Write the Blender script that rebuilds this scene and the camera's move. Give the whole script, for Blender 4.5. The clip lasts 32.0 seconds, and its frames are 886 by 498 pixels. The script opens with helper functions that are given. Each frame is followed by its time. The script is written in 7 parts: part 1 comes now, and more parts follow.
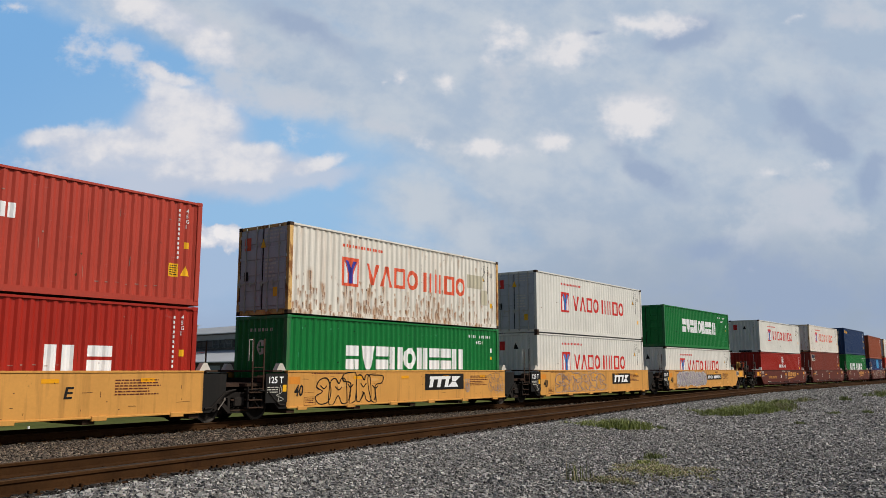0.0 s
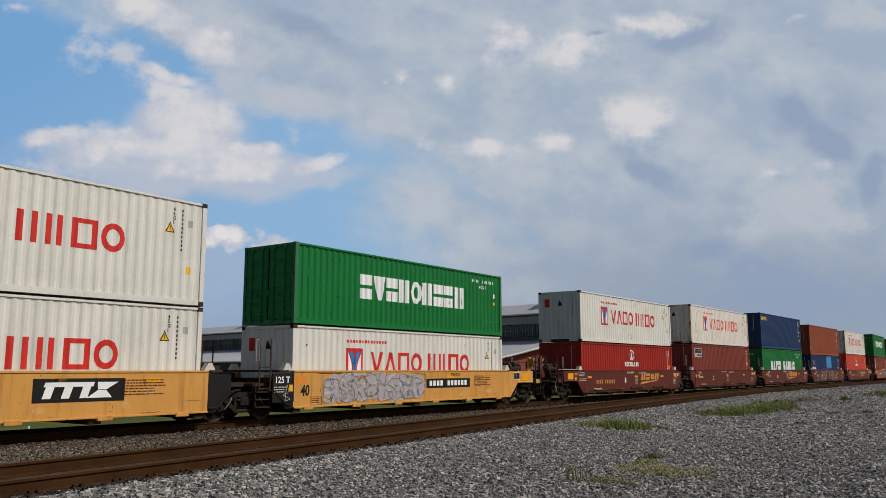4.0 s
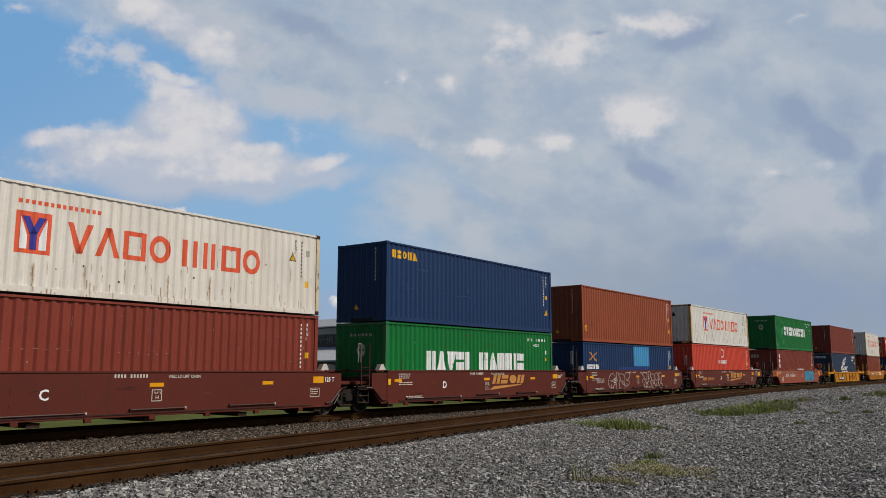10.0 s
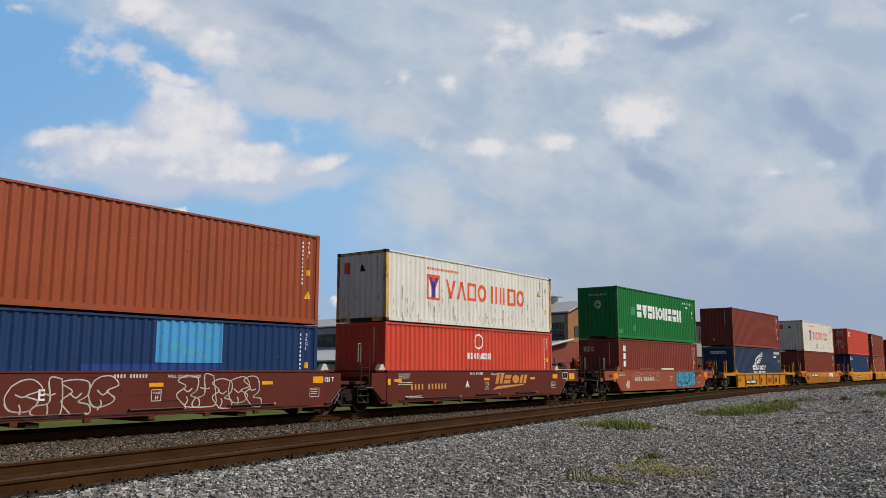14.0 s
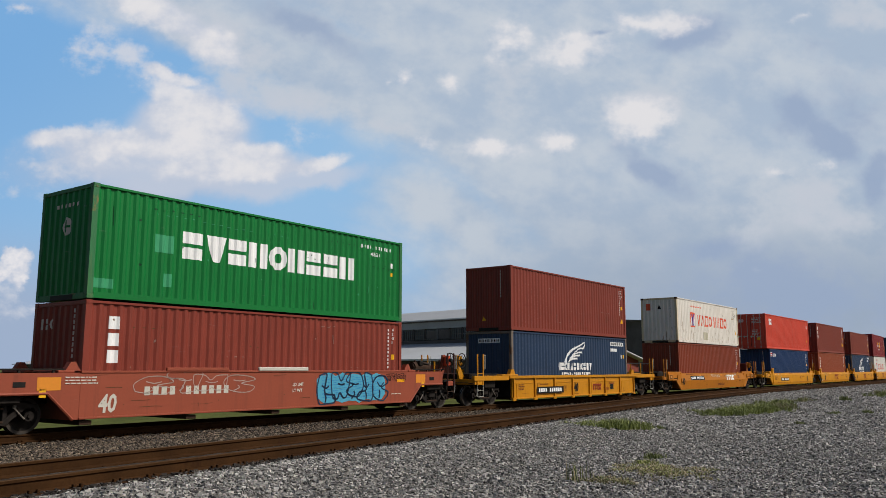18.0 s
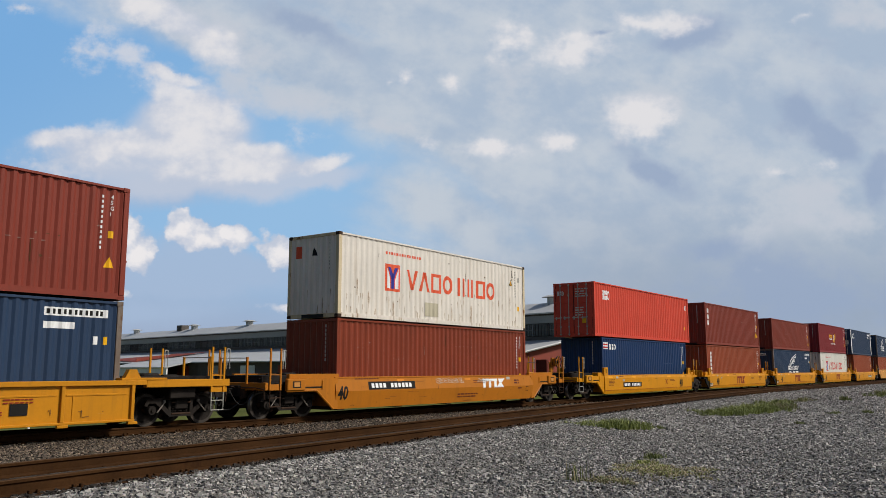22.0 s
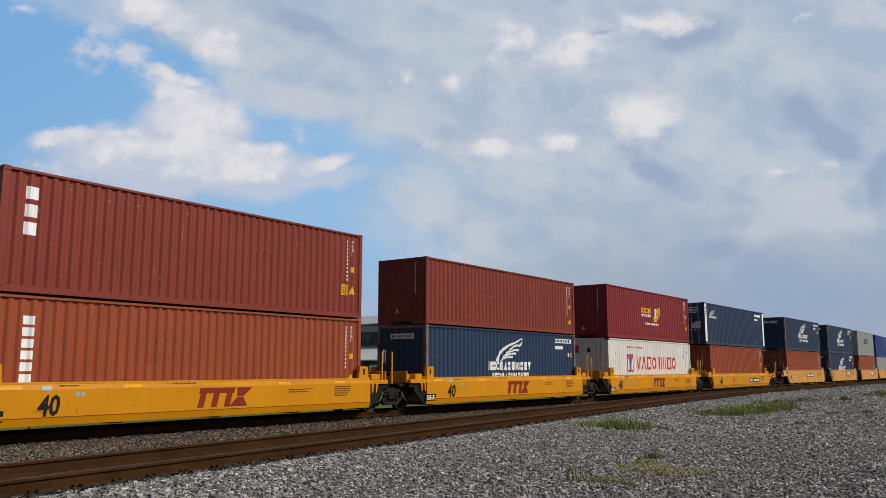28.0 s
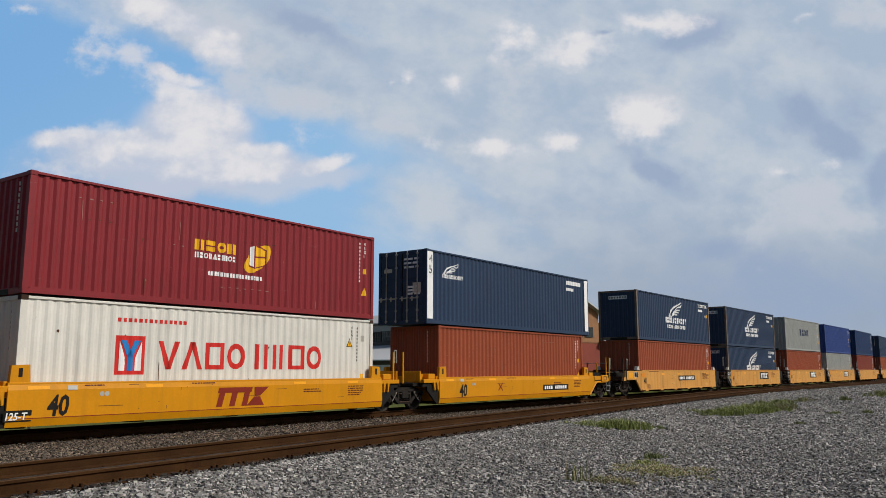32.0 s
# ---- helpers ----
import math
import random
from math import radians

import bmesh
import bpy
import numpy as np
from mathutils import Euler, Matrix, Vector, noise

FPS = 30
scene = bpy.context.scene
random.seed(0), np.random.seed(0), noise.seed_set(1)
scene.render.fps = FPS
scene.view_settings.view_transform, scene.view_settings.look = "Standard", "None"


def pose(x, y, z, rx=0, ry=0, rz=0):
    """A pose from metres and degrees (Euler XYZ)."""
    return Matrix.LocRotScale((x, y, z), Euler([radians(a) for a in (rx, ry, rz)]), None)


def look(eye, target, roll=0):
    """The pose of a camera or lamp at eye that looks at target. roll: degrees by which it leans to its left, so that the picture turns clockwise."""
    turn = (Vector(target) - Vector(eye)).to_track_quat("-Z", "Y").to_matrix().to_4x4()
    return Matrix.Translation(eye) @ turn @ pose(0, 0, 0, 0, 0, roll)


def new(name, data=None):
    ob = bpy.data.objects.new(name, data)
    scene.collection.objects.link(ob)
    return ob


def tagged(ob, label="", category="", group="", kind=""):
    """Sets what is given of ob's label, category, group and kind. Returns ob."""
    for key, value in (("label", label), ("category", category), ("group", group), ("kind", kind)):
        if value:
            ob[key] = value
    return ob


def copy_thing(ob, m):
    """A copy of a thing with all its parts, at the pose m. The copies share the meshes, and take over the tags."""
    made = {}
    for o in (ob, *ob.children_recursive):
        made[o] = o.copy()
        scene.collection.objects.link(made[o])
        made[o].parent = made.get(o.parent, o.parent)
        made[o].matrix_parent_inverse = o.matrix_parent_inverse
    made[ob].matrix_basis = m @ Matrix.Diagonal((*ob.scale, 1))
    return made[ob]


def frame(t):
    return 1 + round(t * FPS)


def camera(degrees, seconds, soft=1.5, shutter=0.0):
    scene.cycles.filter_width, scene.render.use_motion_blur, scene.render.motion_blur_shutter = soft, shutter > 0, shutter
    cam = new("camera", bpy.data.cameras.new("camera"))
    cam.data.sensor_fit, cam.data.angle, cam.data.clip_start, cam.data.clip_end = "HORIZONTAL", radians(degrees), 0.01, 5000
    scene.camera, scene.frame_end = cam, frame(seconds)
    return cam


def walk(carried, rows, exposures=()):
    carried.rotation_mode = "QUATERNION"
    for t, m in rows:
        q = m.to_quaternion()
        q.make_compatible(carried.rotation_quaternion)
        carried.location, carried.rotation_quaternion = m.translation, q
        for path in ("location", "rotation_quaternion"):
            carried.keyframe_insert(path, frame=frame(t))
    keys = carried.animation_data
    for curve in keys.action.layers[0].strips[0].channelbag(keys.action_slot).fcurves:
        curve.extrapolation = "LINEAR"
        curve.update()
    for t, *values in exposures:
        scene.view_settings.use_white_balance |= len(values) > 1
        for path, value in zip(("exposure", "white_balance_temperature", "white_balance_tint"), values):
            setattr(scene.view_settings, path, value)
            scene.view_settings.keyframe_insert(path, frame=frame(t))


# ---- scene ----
# Plan: x runs along the main track (the train comes from +x and leaves towards -x), y points away from the
# camera, z = 0 is the top of the main track's rails.
EYE = (0.0, -19.774, 1.5)
AIM, TILT = radians(36.2774), radians(8.4825)
cam = camera(57.711, 32.0, soft=0.8)
HOLD = look(EYE, (EYE[0] + 50 * math.cos(AIM) * math.cos(TILT), EYE[1] + 50 * math.sin(AIM) * math.cos(TILT), EYE[2] + 50 * math.sin(TILT)), 0.052)
walk(cam, [(0, HOLD), (32, HOLD)], exposures=[(0, 0.1), (1.2, 0.07), (2, -0.05), (3, -0.09), (6, -0.11), (9, -0.11), (11, -0.11), (12, 0.06), (13, 0.09), (32, 0.08)])

# ---- light ----
SUN_TO = Vector((0.52, -1.0, 1.0)).normalized()
world = bpy.data.worlds.new("world")
scene.world = world
world.use_nodes = True
wn = world.node_tree.nodes
sky = wn.new("ShaderNodeTexSky")
sky.sky_type, sky.sun_disc = "NISHITA", False
sky.sun_elevation = math.asin(SUN_TO.z)
sky.sun_rotation = math.atan2(SUN_TO.x, SUN_TO.y)
sky.air_density, sky.dust_density = 1.0, 2.0
wn["Background"].inputs[1].default_value = 0.055
world.node_tree.links.new(sky.outputs[0], wn["Background"].inputs[0])
sun = new("sun", bpy.data.lights.new("sun", "SUN"))
sun.data.energy, sun.data.angle, sun.data.color = 3.12, radians(6), (1.0, 0.93, 0.83)
sun.matrix_world = look(Vector((0, -20, 30)) + SUN_TO * 40, (0, -20, 30))


# ---- the sky ahead: a far backdrop with drifting clouds ----
def build_sky():
    m = bpy.data.materials.new("cloudy_sky")
    m.use_nodes = True
    N, L = m.node_tree.nodes, m.node_tree.links
    N.remove(N["Principled BSDF"])
    uv = N.new("ShaderNodeUVMap")

    def vec(op, a, b=None, c=None):
        n = N.new("ShaderNodeVectorMath")
        n.operation = op
        for i, x in enumerate((a, b, c)):
            if x is None:
                continue
            if hasattr(x, "links"):
                L.new(x, n.inputs[i])
            else:
                n.inputs[i].default_value = x
        return n.outputs["Value"] if op == "LENGTH" else n.outputs[0]

    def num(op, a, b=0.0, c=0.0):
        n = N.new("ShaderNodeMath")
        n.operation = op
        for i, x in enumerate((a, b, c)):
            if hasattr(x, "links"):
                L.new(x, n.inputs[i])
            else:
                n.inputs[i].default_value = x
        return n.outputs[0]

    def step(x, a, b, lo=0.0, hi=1.0):
        n = N.new("ShaderNodeMapRange")
        n.interpolation_type = "SMOOTHSTEP"
        L.new(x, n.inputs["Value"])
        for k, v in (("From Min", a), ("From Max", b), ("To Min", lo), ("To Max", hi)):
            n.inputs[k].default_value = v
        return n.outputs["Result"]

    def fbm(scale, detail, stretch=(1, 1, 1), at=(0, 0, 0), color=False):
        n = N.new("ShaderNodeTexNoise")
        n.inputs["Scale"].default_value, n.inputs["Detail"].default_value, n.inputs["Roughness"].default_value = scale, detail, 0.58
        L.new(vec("MULTIPLY_ADD", uv.outputs[0], stretch, at), n.inputs["Vector"])
        return n.outputs["Color" if color else "Fac"]

    def blend(fac, a, b):
        n = N.new("ShaderNodeMix")
        n.data_type = "RGBA"
        for k, x in (("Factor", fac), ("A", a), ("B", b)):
            if hasattr(x, "links"):
                L.new(x, n.inputs[k])
            else:
                n.inputs[k].default_value = x
        return n.outputs["Result"]

    def warp(amount, scale, detail, at):
        return vec("MULTIPLY_ADD", vec("SUBTRACT", fbm(scale, detail, at=at, color=True), (0.5, 0.5, 0.5)), (amount, amount, 0), uv.outputs[0])

    def field(space, blobs):
        """How deep a place lies in the nearest of the oval puffs; each has a tilt in degrees."""
        out = None
        for x, y, rx, ry, w, tilt in blobs:
            gap = vec("MULTIPLY_ADD", space, (1000, 1000, 0), (-x, -y, 0))
            if tilt:
                mp = N.new("ShaderNodeMapping")
                mp.inputs["Rotation"].default_value = (0, 0, -radians(tilt))
                L.new(gap, mp.inputs["Vector"])
                gap = mp.outputs[0]
            d = vec("LENGTH", vec("MULTIPLY", gap, (1 / rx, 1 / ry, 0)))
            d = num("MULTIPLY_ADD", d, -w, w)
            out = d if out is None else num("SMOOTH_MAX", out, d, 0.3)
        return out

    def billow(scale, space):
        """Rounded heads, as on a heaped cloud."""
        n = N.new("ShaderNodeTexVoronoi")
        n.feature, n.voronoi_dimensions = "SMOOTH_F1", "2D"
        n.inputs["Scale"].default_value, n.inputs["Smoothness"].default_value = scale, 0.5
        n.inputs["Detail"].default_value, n.inputs["Roughness"].default_value = 2.0, 0.55
        L.new(space, n.inputs["Vector"])
        return num("SUBTRACT", 0.62, n.outputs["Distance"])

    def add(*terms):
        """Sum of (value, factor) pairs."""
        out = None
        for x, k in terms:
            out = num("MULTIPLY", x, k) if out is None else num("MULTIPLY_ADD", x, k, out)
        return out

    def tilted(scale, detail, turn, stretch, at):
        """Noise drawn out along a slanting line."""
        mp = N.new("ShaderNodeMapping")
        mp.inputs["Rotation"].default_value = (0, 0, -radians(turn))
        mp.inputs["Location"].default_value = at
        L.new(soft, mp.inputs["Vector"])
        n = N.new("ShaderNodeTexNoise")
        n.inputs["Scale"].default_value, n.inputs["Detail"].default_value, n.inputs["Roughness"].default_value = scale, detail, 0.55
        L.new(vec("MULTIPLY", mp.outputs[0], stretch), n.inputs["Vector"])
        return num("SUBTRACT", n.outputs["Fac"], 0.5)

    soft, crisp = warp(0.12, 5.0, 8, (3, 1, 0)), warp(0.06, 12.0, 8, (7, 2, 0))
    wide = warp(0.16, 3.0, 5, (1, 9, 0))
    grain = num("SUBTRACT", fbm(7.0, 9, (1, 1.3, 1), (5, 5, 0)), 0.5)
    fine = num("SUBTRACT", fbm(24.0, 8, (1, 1.25, 1), (2, 8, 0)), 0.5)
    # the same two noises a little towards the light: their difference models the heads
    relief = num("SUBTRACT", fine, num("SUBTRACT", fbm(24.0, 8, (1, 1.25, 1), (2.012, 8.016, 0)), 0.5))
    swell = num("SUBTRACT", grain, num("SUBTRACT", fbm(7.0, 9, (1, 1.3, 1), (5.025, 5.035, 0)), 0.5))
    heads, small_heads = billow(9.0, crisp), billow(21.0, crisp)
    slant = tilted(3.2, 6, 28, (0.55, 2.2, 1), (0, 0, 0))
    sep = N.new("ShaderNodeSeparateXYZ")
    L.new(uv.outputs[0], sep.inputs[0])
    X, Y = sep.outputs[0], sep.outputs[1]
    # blue, paler towards the horizon and away from the upper left
    col = blend(step(num("MULTIPLY_ADD", X, 0.45, Y), 0.05, 0.62), SKY[0], SKY[1])
    col = blend(step(num("MULTIPLY_ADD", X, -0.12, Y), 0.36, 0.56), col, SKY[2])
    # grey veil over the upper right, drawn out in slanting streaks
    veil = add((field(wide, VEIL), 1.0), (grain, 0.5), (slant, 0.7))
    tone = blend(step(add((slant, 1.1), (grain, 0.9), (fine, 0.35), (swell, 0.6)), -0.25, 0.3), SKY[3], SKY[4])
    col = blend(step(veil, -0.16, 0.42, 0.0, 0.96), col, tone)
    low = num("MULTIPLY", step(Y, 0.28, 0.58), step(X, 0.7, 1.15))
    col = blend(num("MULTIPLY", low, 0.75), col, SKY[12])
    # slate hollows, one side sharp against a brighter billow
    dark = add((field(soft, SLATE), 1.0), (grain, 1.8), (fine, 0.9), (heads, 0.3))
    col = blend(step(dark, -0.05, 0.85, 0.0, 0.85), col, SKY[5])
    bank = add((field(crisp, BANK), 0.8), (grain, 1.5), (fine, 0.5), (small_heads, 0.15))
    col = blend(step(bank, 0.0, 0.6, 0.0, 0.85), col, blend(step(add((bank, 0.25), (swell, 0.7), (relief, 0.15)), -0.2, 0.4), SKY[4], SKY[11]))
    pale = add((field(crisp, PALE), 0.9), (grain, 2.0), (fine, 1.1), (small_heads, 0.3))
    col = blend(step(pale, 0.0, 0.95, 0.0, 0.88), col, blend(step(add((relief, 0.4), (pale, 0.6)), 0.0, 0.6), SKY[6], SKY[9]))
    # shaded bellies, then bright heaped clouds with crisp heads
    belly = add((field(soft, BELLY), 1.0), (fine, 0.3), (grain, 0.3))
    col = blend(step(belly, 0.0, 0.75, 0.0, 0.85), col, SKY[7])
    wisp = add((field(soft, WISP), 0.7), (grain, 1.8), (fine, 1.9))
    col = blend(step(wisp, 0.08, 0.95, 0.0, 0.85), col, SKY[6])
    heap = add((field(crisp, HEAP), 1.0), (grain, 0.5), (fine, 0.3), (heads, 0.22), (small_heads, 0.08))
    skirt = add((field(vec("ADD", soft, (0, -0.016, 0)), HEAP[:6]), 1.0), (grain, 0.4))
    col = blend(step(skirt, -0.25, 0.45, 0.0, 0.8), col, SKY[8])
    puff = blend(step(add((relief, 0.35), (swell, 1.1), (heads, 0.12), (heap, 0.35)), -0.1, 0.42), SKY[8], SKY[9])
    col = blend(step(heap, 0.04, 0.5, 0.0, 0.92), col, puff)
    tower = add((field(crisp, TOWER), 1.0), (fine, 0.5), (heads, 0.3), (small_heads, 0.4))
    col = blend(step(tower, 0.0, 0.22, 0.0, 0.95), col, blend(step(add((tower, 0.7), (relief, 0.7), (small_heads, 0.15)), -0.02, 0.5), SKY[8], SKY[10]))
    em = N.new("ShaderNodeEmission")
    L.new(col, em.inputs["Color"])
    L.new(em.outputs[0], N["Material Output"].inputs["Surface"])
    # a patch of a wide sphere round the yard
    R, f = 3200.0, 1422.8
    me = bpy.data.meshes.new("backdrop")
    nu, nv = 44, 26
    us = [-180 + 1930 * i / nu for i in range(nu + 1)]
    vs = [-160 + 900 * j / nv for j in range(nv + 1)]
    turn = HOLD.to_3x3()
    verts, uvs = [], []
    for y in vs:
        for x in us:
            d = (turn @ Vector(((x - 784) / f, (441 - y) / f, -1))).normalized()
            verts.append(tuple(Vector(EYE) + d * R))
            uvs.append((x / 1000, y / 1000))
    faces = [(j * (nu + 1) + i, j * (nu + 1) + i + 1, (j + 1) * (nu + 1) + i + 1, (j + 1) * (nu + 1) + i) for j in range(nv) for i in range(nu)]
    me.from_pydata(verts, [], faces)
    lay = me.uv_layers.new(name="UVMap")
    for lp in me.loops:
        lay.data[lp.index].uv = uvs[lp.vertex_index]
    me.materials.append(m)
    return tagged(new("backdrop", me), "blue summer sky with white heaped clouds and grey veil", "sky", kind="structure")


def rgb(r, g, b):
    return tuple(((c / 255 + 0.055) / 1.055) ** 2.4 if c > 10 else c / 3294.6 for c in (r, g, b)) + (1.0,)


SKY = [rgb(118, 166, 213), rgb(143, 182, 218), rgb(153, 170, 196), rgb(165, 180, 199), rgb(188, 196, 206), rgb(146, 163, 190), rgb(203, 206, 215),
       rgb(160, 180, 207), rgb(188, 195, 210), rgb(222, 220, 222), rgb(232, 228, 228), rgb(190, 195, 206), rgb(144, 158, 177)]
# puffs: centre, half width, half height, weight, tilt
VEIL = [(1520, 40, 300, 220, 1.2, 0), (420, 40, 270, 90, 1, 18), (640, 130, 260, 110, 1, 22), (900, 160, 330, 180, 1.2, 15), (1150, 130, 460, 330, 1.3, 0), (1420, 380, 450, 330, 1.3, 0), (900, -80, 900, 170, 1.2, 0), (1020, 330, 330, 200, 0.9, 30), (1050, 520, 380, 150, 0.9, 0), (820, 400, 200, 110, 0.45, 30)]
SLATE = [(1225, 66, 100, 34, 1.2, -22), (1415, 210, 60, 60, 1.3, 10), (1460, 255, 75, 42, 1.5, 25), (1545, 315, 50, 60, 1.3, 35), (1500, 190, 90, 90, 0.7, 0), (1150, 300, 90, 34, 1.1, 32), (1250, 450, 95, 46, 1.2, 5), (560, 70, 150, 30, 0.7, 25), (1500, 90, 80, 60, 0.5, 0), (1430, 520, 320, 90, 1.0, 0), (1060, 55, 30, 8, 0.9, 0)]
BANK = [(1430, 350, 110, 62, 1.0, 12), (1500, 390, 90, 55, 0.7, 0), (1330, 400, 60, 50, 0.5, 0), (360, 60, 190, 50, 1.0, 24), (500, 165, 130, 46, 0.9, 20), (410, 150, 90, 42, 1.0, 30), (285, 20, 90, 40, 1.2, 0), (900, 140, 60, 70, 0.7, 0), (1500, 30, 90, 40, 0.8, 0), (700, 225, 130, 22, 0.5, 12), (1130, 190, 90, 60, 0.7, 0)]
PALE = [(1130, 212, 84, 50, 1.5, 12), (1010, 92, 100, 44, 1.3, -8), (898, 80, 52, 54, 1.3, 0), (985, 250, 42, 24, 1, 0), (862, 262, 80, 24, 1, 0), (752, 252, 50, 32, 0.8, 0), (712, 138, 24, 24, 1.1, 0), (684, 145, 18, 14, 0.8, 0), (790, 150, 24, 28, 1.1, 0),
        (1150, 38, 100, 32, 1.2, 0), (1425, 35, 44, 18, 0.9, 0), (1470, 294, 40, 16, 0.9, 10), (1375, 300, 50, 18, 0.7, -10)]
WISP = [(150, 88, 50, 60, 1, 30), (210, 96, 66, 36, 1, 10), (30, 15, 40, 14, 0.9, 0), (550, 235, 50, 30, 0.8, 0), (60, 300, 130, 46, 0.8, 0), (265, 125, 60, 26, 0.7, 10), (12, 510, 54, 60, 0.9, 0), (80, 560, 130, 28, 0.9, 0), (505, 552, 60, 16, 0.9, 0)]
BELLY = [(232, 462, 85, 85, 1.3, 0), (345, 445, 95, 60, 1.2, 0), (300, 325, 200, 50, 1.1, 0), (120, 300, 190, 60, 0.9, 0), (350, 480, 170, 72, 1.6, 0), (450, 490, 130, 60, 1, 0), (250, 545, 260, 45, 0.7, 0), (620, 560, 90, 45, 0.6, 0)]
HEAP = [(340, 222, 120, 88, 1.2, 12), (235, 258, 170, 50, 1.0, 4), (430, 285, 150, 46, 1.1, -2), (115, 235, 95, 22, 0.9, -6), (560, 288, 95, 24, 0.9, -6), (330, 298, 190, 34, 0.8, 0), (300, 165, 60, 40, 0.9, 20),
        (280, 25, 110, 44, 1.0, 18), (370, 75, 90, 46, 0.8, 30), (310, 132, 70, 18, 0.8, 18)]
TOWER = [(222, 405, 46, 40, 1, 0), (240, 450, 44, 38, 1, 0), (330, 404, 46, 36, 1, 0), (352, 434, 40, 26, 0.8, 0), (415, 424, 60, 28, 1, 8), (492, 442, 62, 38, 1, 22), (528, 476, 30, 18, 1, 0), (596, 534, 24, 16, 1, 0), (515, 548, 24, 9, 0.8, 0), (25, 480, 40, 46, 0.8, 0), (190, 520, 50, 20, 0.6, 0)]
BACKDROP = build_sky()


# ---- small tools ----
class Geo:
    """Collects plain faces for one mesh."""

    def __init__(self):
        self.v, self.f, self.m = [], [], []

    def add(self, verts, faces, mi=0):
        n = len(self.v)
        self.v += [tuple(p) for p in verts]
        self.f += [tuple(n + i for i in q) for q in faces]
        self.m += [mi] * len(faces)
        return self

    def box(self, a, b, c=0.0, mi=0):
        x0, y0, z0 = (min(p, q) for p, q in zip(a, b))
        x1, y1, z1 = (max(p, q) for p, q in zip(a, b))
        if c <= 0:
            v = [(x, y, z) for x in (x0, x1) for y in (y0, y1) for z in (z0, z1)]
            return self.add(v, [(0, 1, 3, 2), (4, 6, 7, 5), (0, 4, 5, 1), (2, 3, 7, 6), (0, 2, 6, 4), (1, 5, 7, 3)], mi)
        v, idx = [], {}
        for sx in (0, 1):
            for sy in (0, 1):
                for sz in (0, 1):
                    X, Y, Z = (x0, x1)[sx], (y0, y1)[sy], (z0, z1)[sz]
                    dx, dy, dz = (c, -c)[sx], (c, -c)[sy], (c, -c)[sz]
                    for k, p in enumerate(((X, Y + dy, Z + dz), (X + dx, Y, Z + dz), (X + dx, Y + dy, Z))):
                        idx[sx, sy, sz, k] = len(v)
                        v.append(p)
        I = lambda *k: idx[k]
        f = []
        for s in (0, 1):
            o = 1 if s else -1
            f.append([I(s, 0, 0, 0), I(s, 1, 0, 0), I(s, 1, 1, 0), I(s, 0, 1, 0)][::o])
            f.append([I(0, s, 0, 1), I(0, s, 1, 1), I(1, s, 1, 1), I(1, s, 0, 1)][::o])
            f.append([I(0, 0, s, 2), I(1, 0, s, 2), I(1, 1, s, 2), I(0, 1, s, 2)][::o])
            for t in (0, 1):
                f.append([I(s, t, 0, 0), I(s, t, 1, 0), I(s, t, 1, 1), I(s, t, 0, 1)])
                f.append([I(s, 0, t, 0), I(s, 1, t, 0), I(s, 1, t, 2), I(s, 0, t, 2)])
                f.append([I(0, s, t, 1), I(1, s, t, 1), I(1, s, t, 2), I(0, s, t, 2)])
                for u in (0, 1):
                    f.append([I(s, t, u, 0), I(s, t, u, 1), I(s, t, u, 2)])
        return self.add(v, f, mi)

    def prism(self, pts, y0, y1, mi=0):
        """A polygon of (x, z) points, pulled from y0 to y1."""
        n = len(pts)
        v = [(x, y0, z) for x, z in pts] + [(x, y1, z) for x, z in pts]
        f = [tuple(range(n)), tuple(range(2 * n - 1, n - 1, -1))] + [(i, i + n, (i + 1) % n + n, (i + 1) % n) for i in range(n)]
        return self.add(v, f, mi)

    def bar(self, pts, x0, x1, mi=0):
        """A polygon of (y, z) points, pulled from x0 to x1."""
        n = len(pts)
        v = [(x0, y, z) for y, z in pts] + [(x1, y, z) for y, z in pts]
        f = [tuple(range(n)), tuple(range(2 * n - 1, n - 1, -1))] + [(i, i + n, (i + 1) % n + n, (i + 1) % n) for i in range(n)]
        return self.add(v, f, mi)

    def rod(self, a, b, r, n=8, r2=None, mi=0):
        a, b = Vector(a), Vector(b)
        q = (b - a).to_track_quat("Z", "Y")
        r2 = r if r2 is None else r2
        v = []
        for p, rr in ((a, r), (b, r2)):
            v += [p + q @ Vector((rr * math.cos(6.28318 * i / n), rr * math.sin(6.28318 * i / n), 0)) for i in range(n)]
        f = [(i, (i + 1) % n, (i + 1) % n + n, i + n) for i in range(n)] + [tuple(range(n))[::-1], tuple(range(n, 2 * n))]
        return self.add(v, f, mi)

    def pipe(self, pts, r, n=6, mi=0):
        for a, b in zip(pts, pts[1:]):
            self.rod(a, b, r, n, mi=mi)
        return self

    def ring(self, c, axis, R, r, n=24, k=6, mi=0):
        """A torus round the axis ('x' or 'y')."""
        v = []
        for i in range(n):
            a = 6.28318 * i / n
            for j in range(k):
                b = 6.28318 * j / k
                p, h = R + r * math.cos(b), r * math.sin(b)
                u, w = p * math.cos(a), p * math.sin(a)
                v.append((c[0] + h, c[1] + u, c[2] + w) if axis == "x" else (c[0] + u, c[1] + h, c[2] + w))
        f = [(i * k + j, i * k + (j + 1) % k, (i + 1) % n * k + (j + 1) % k, (i + 1) % n * k + j) for i in range(n) for j in range(k)]
        return self.add(v, f, mi)

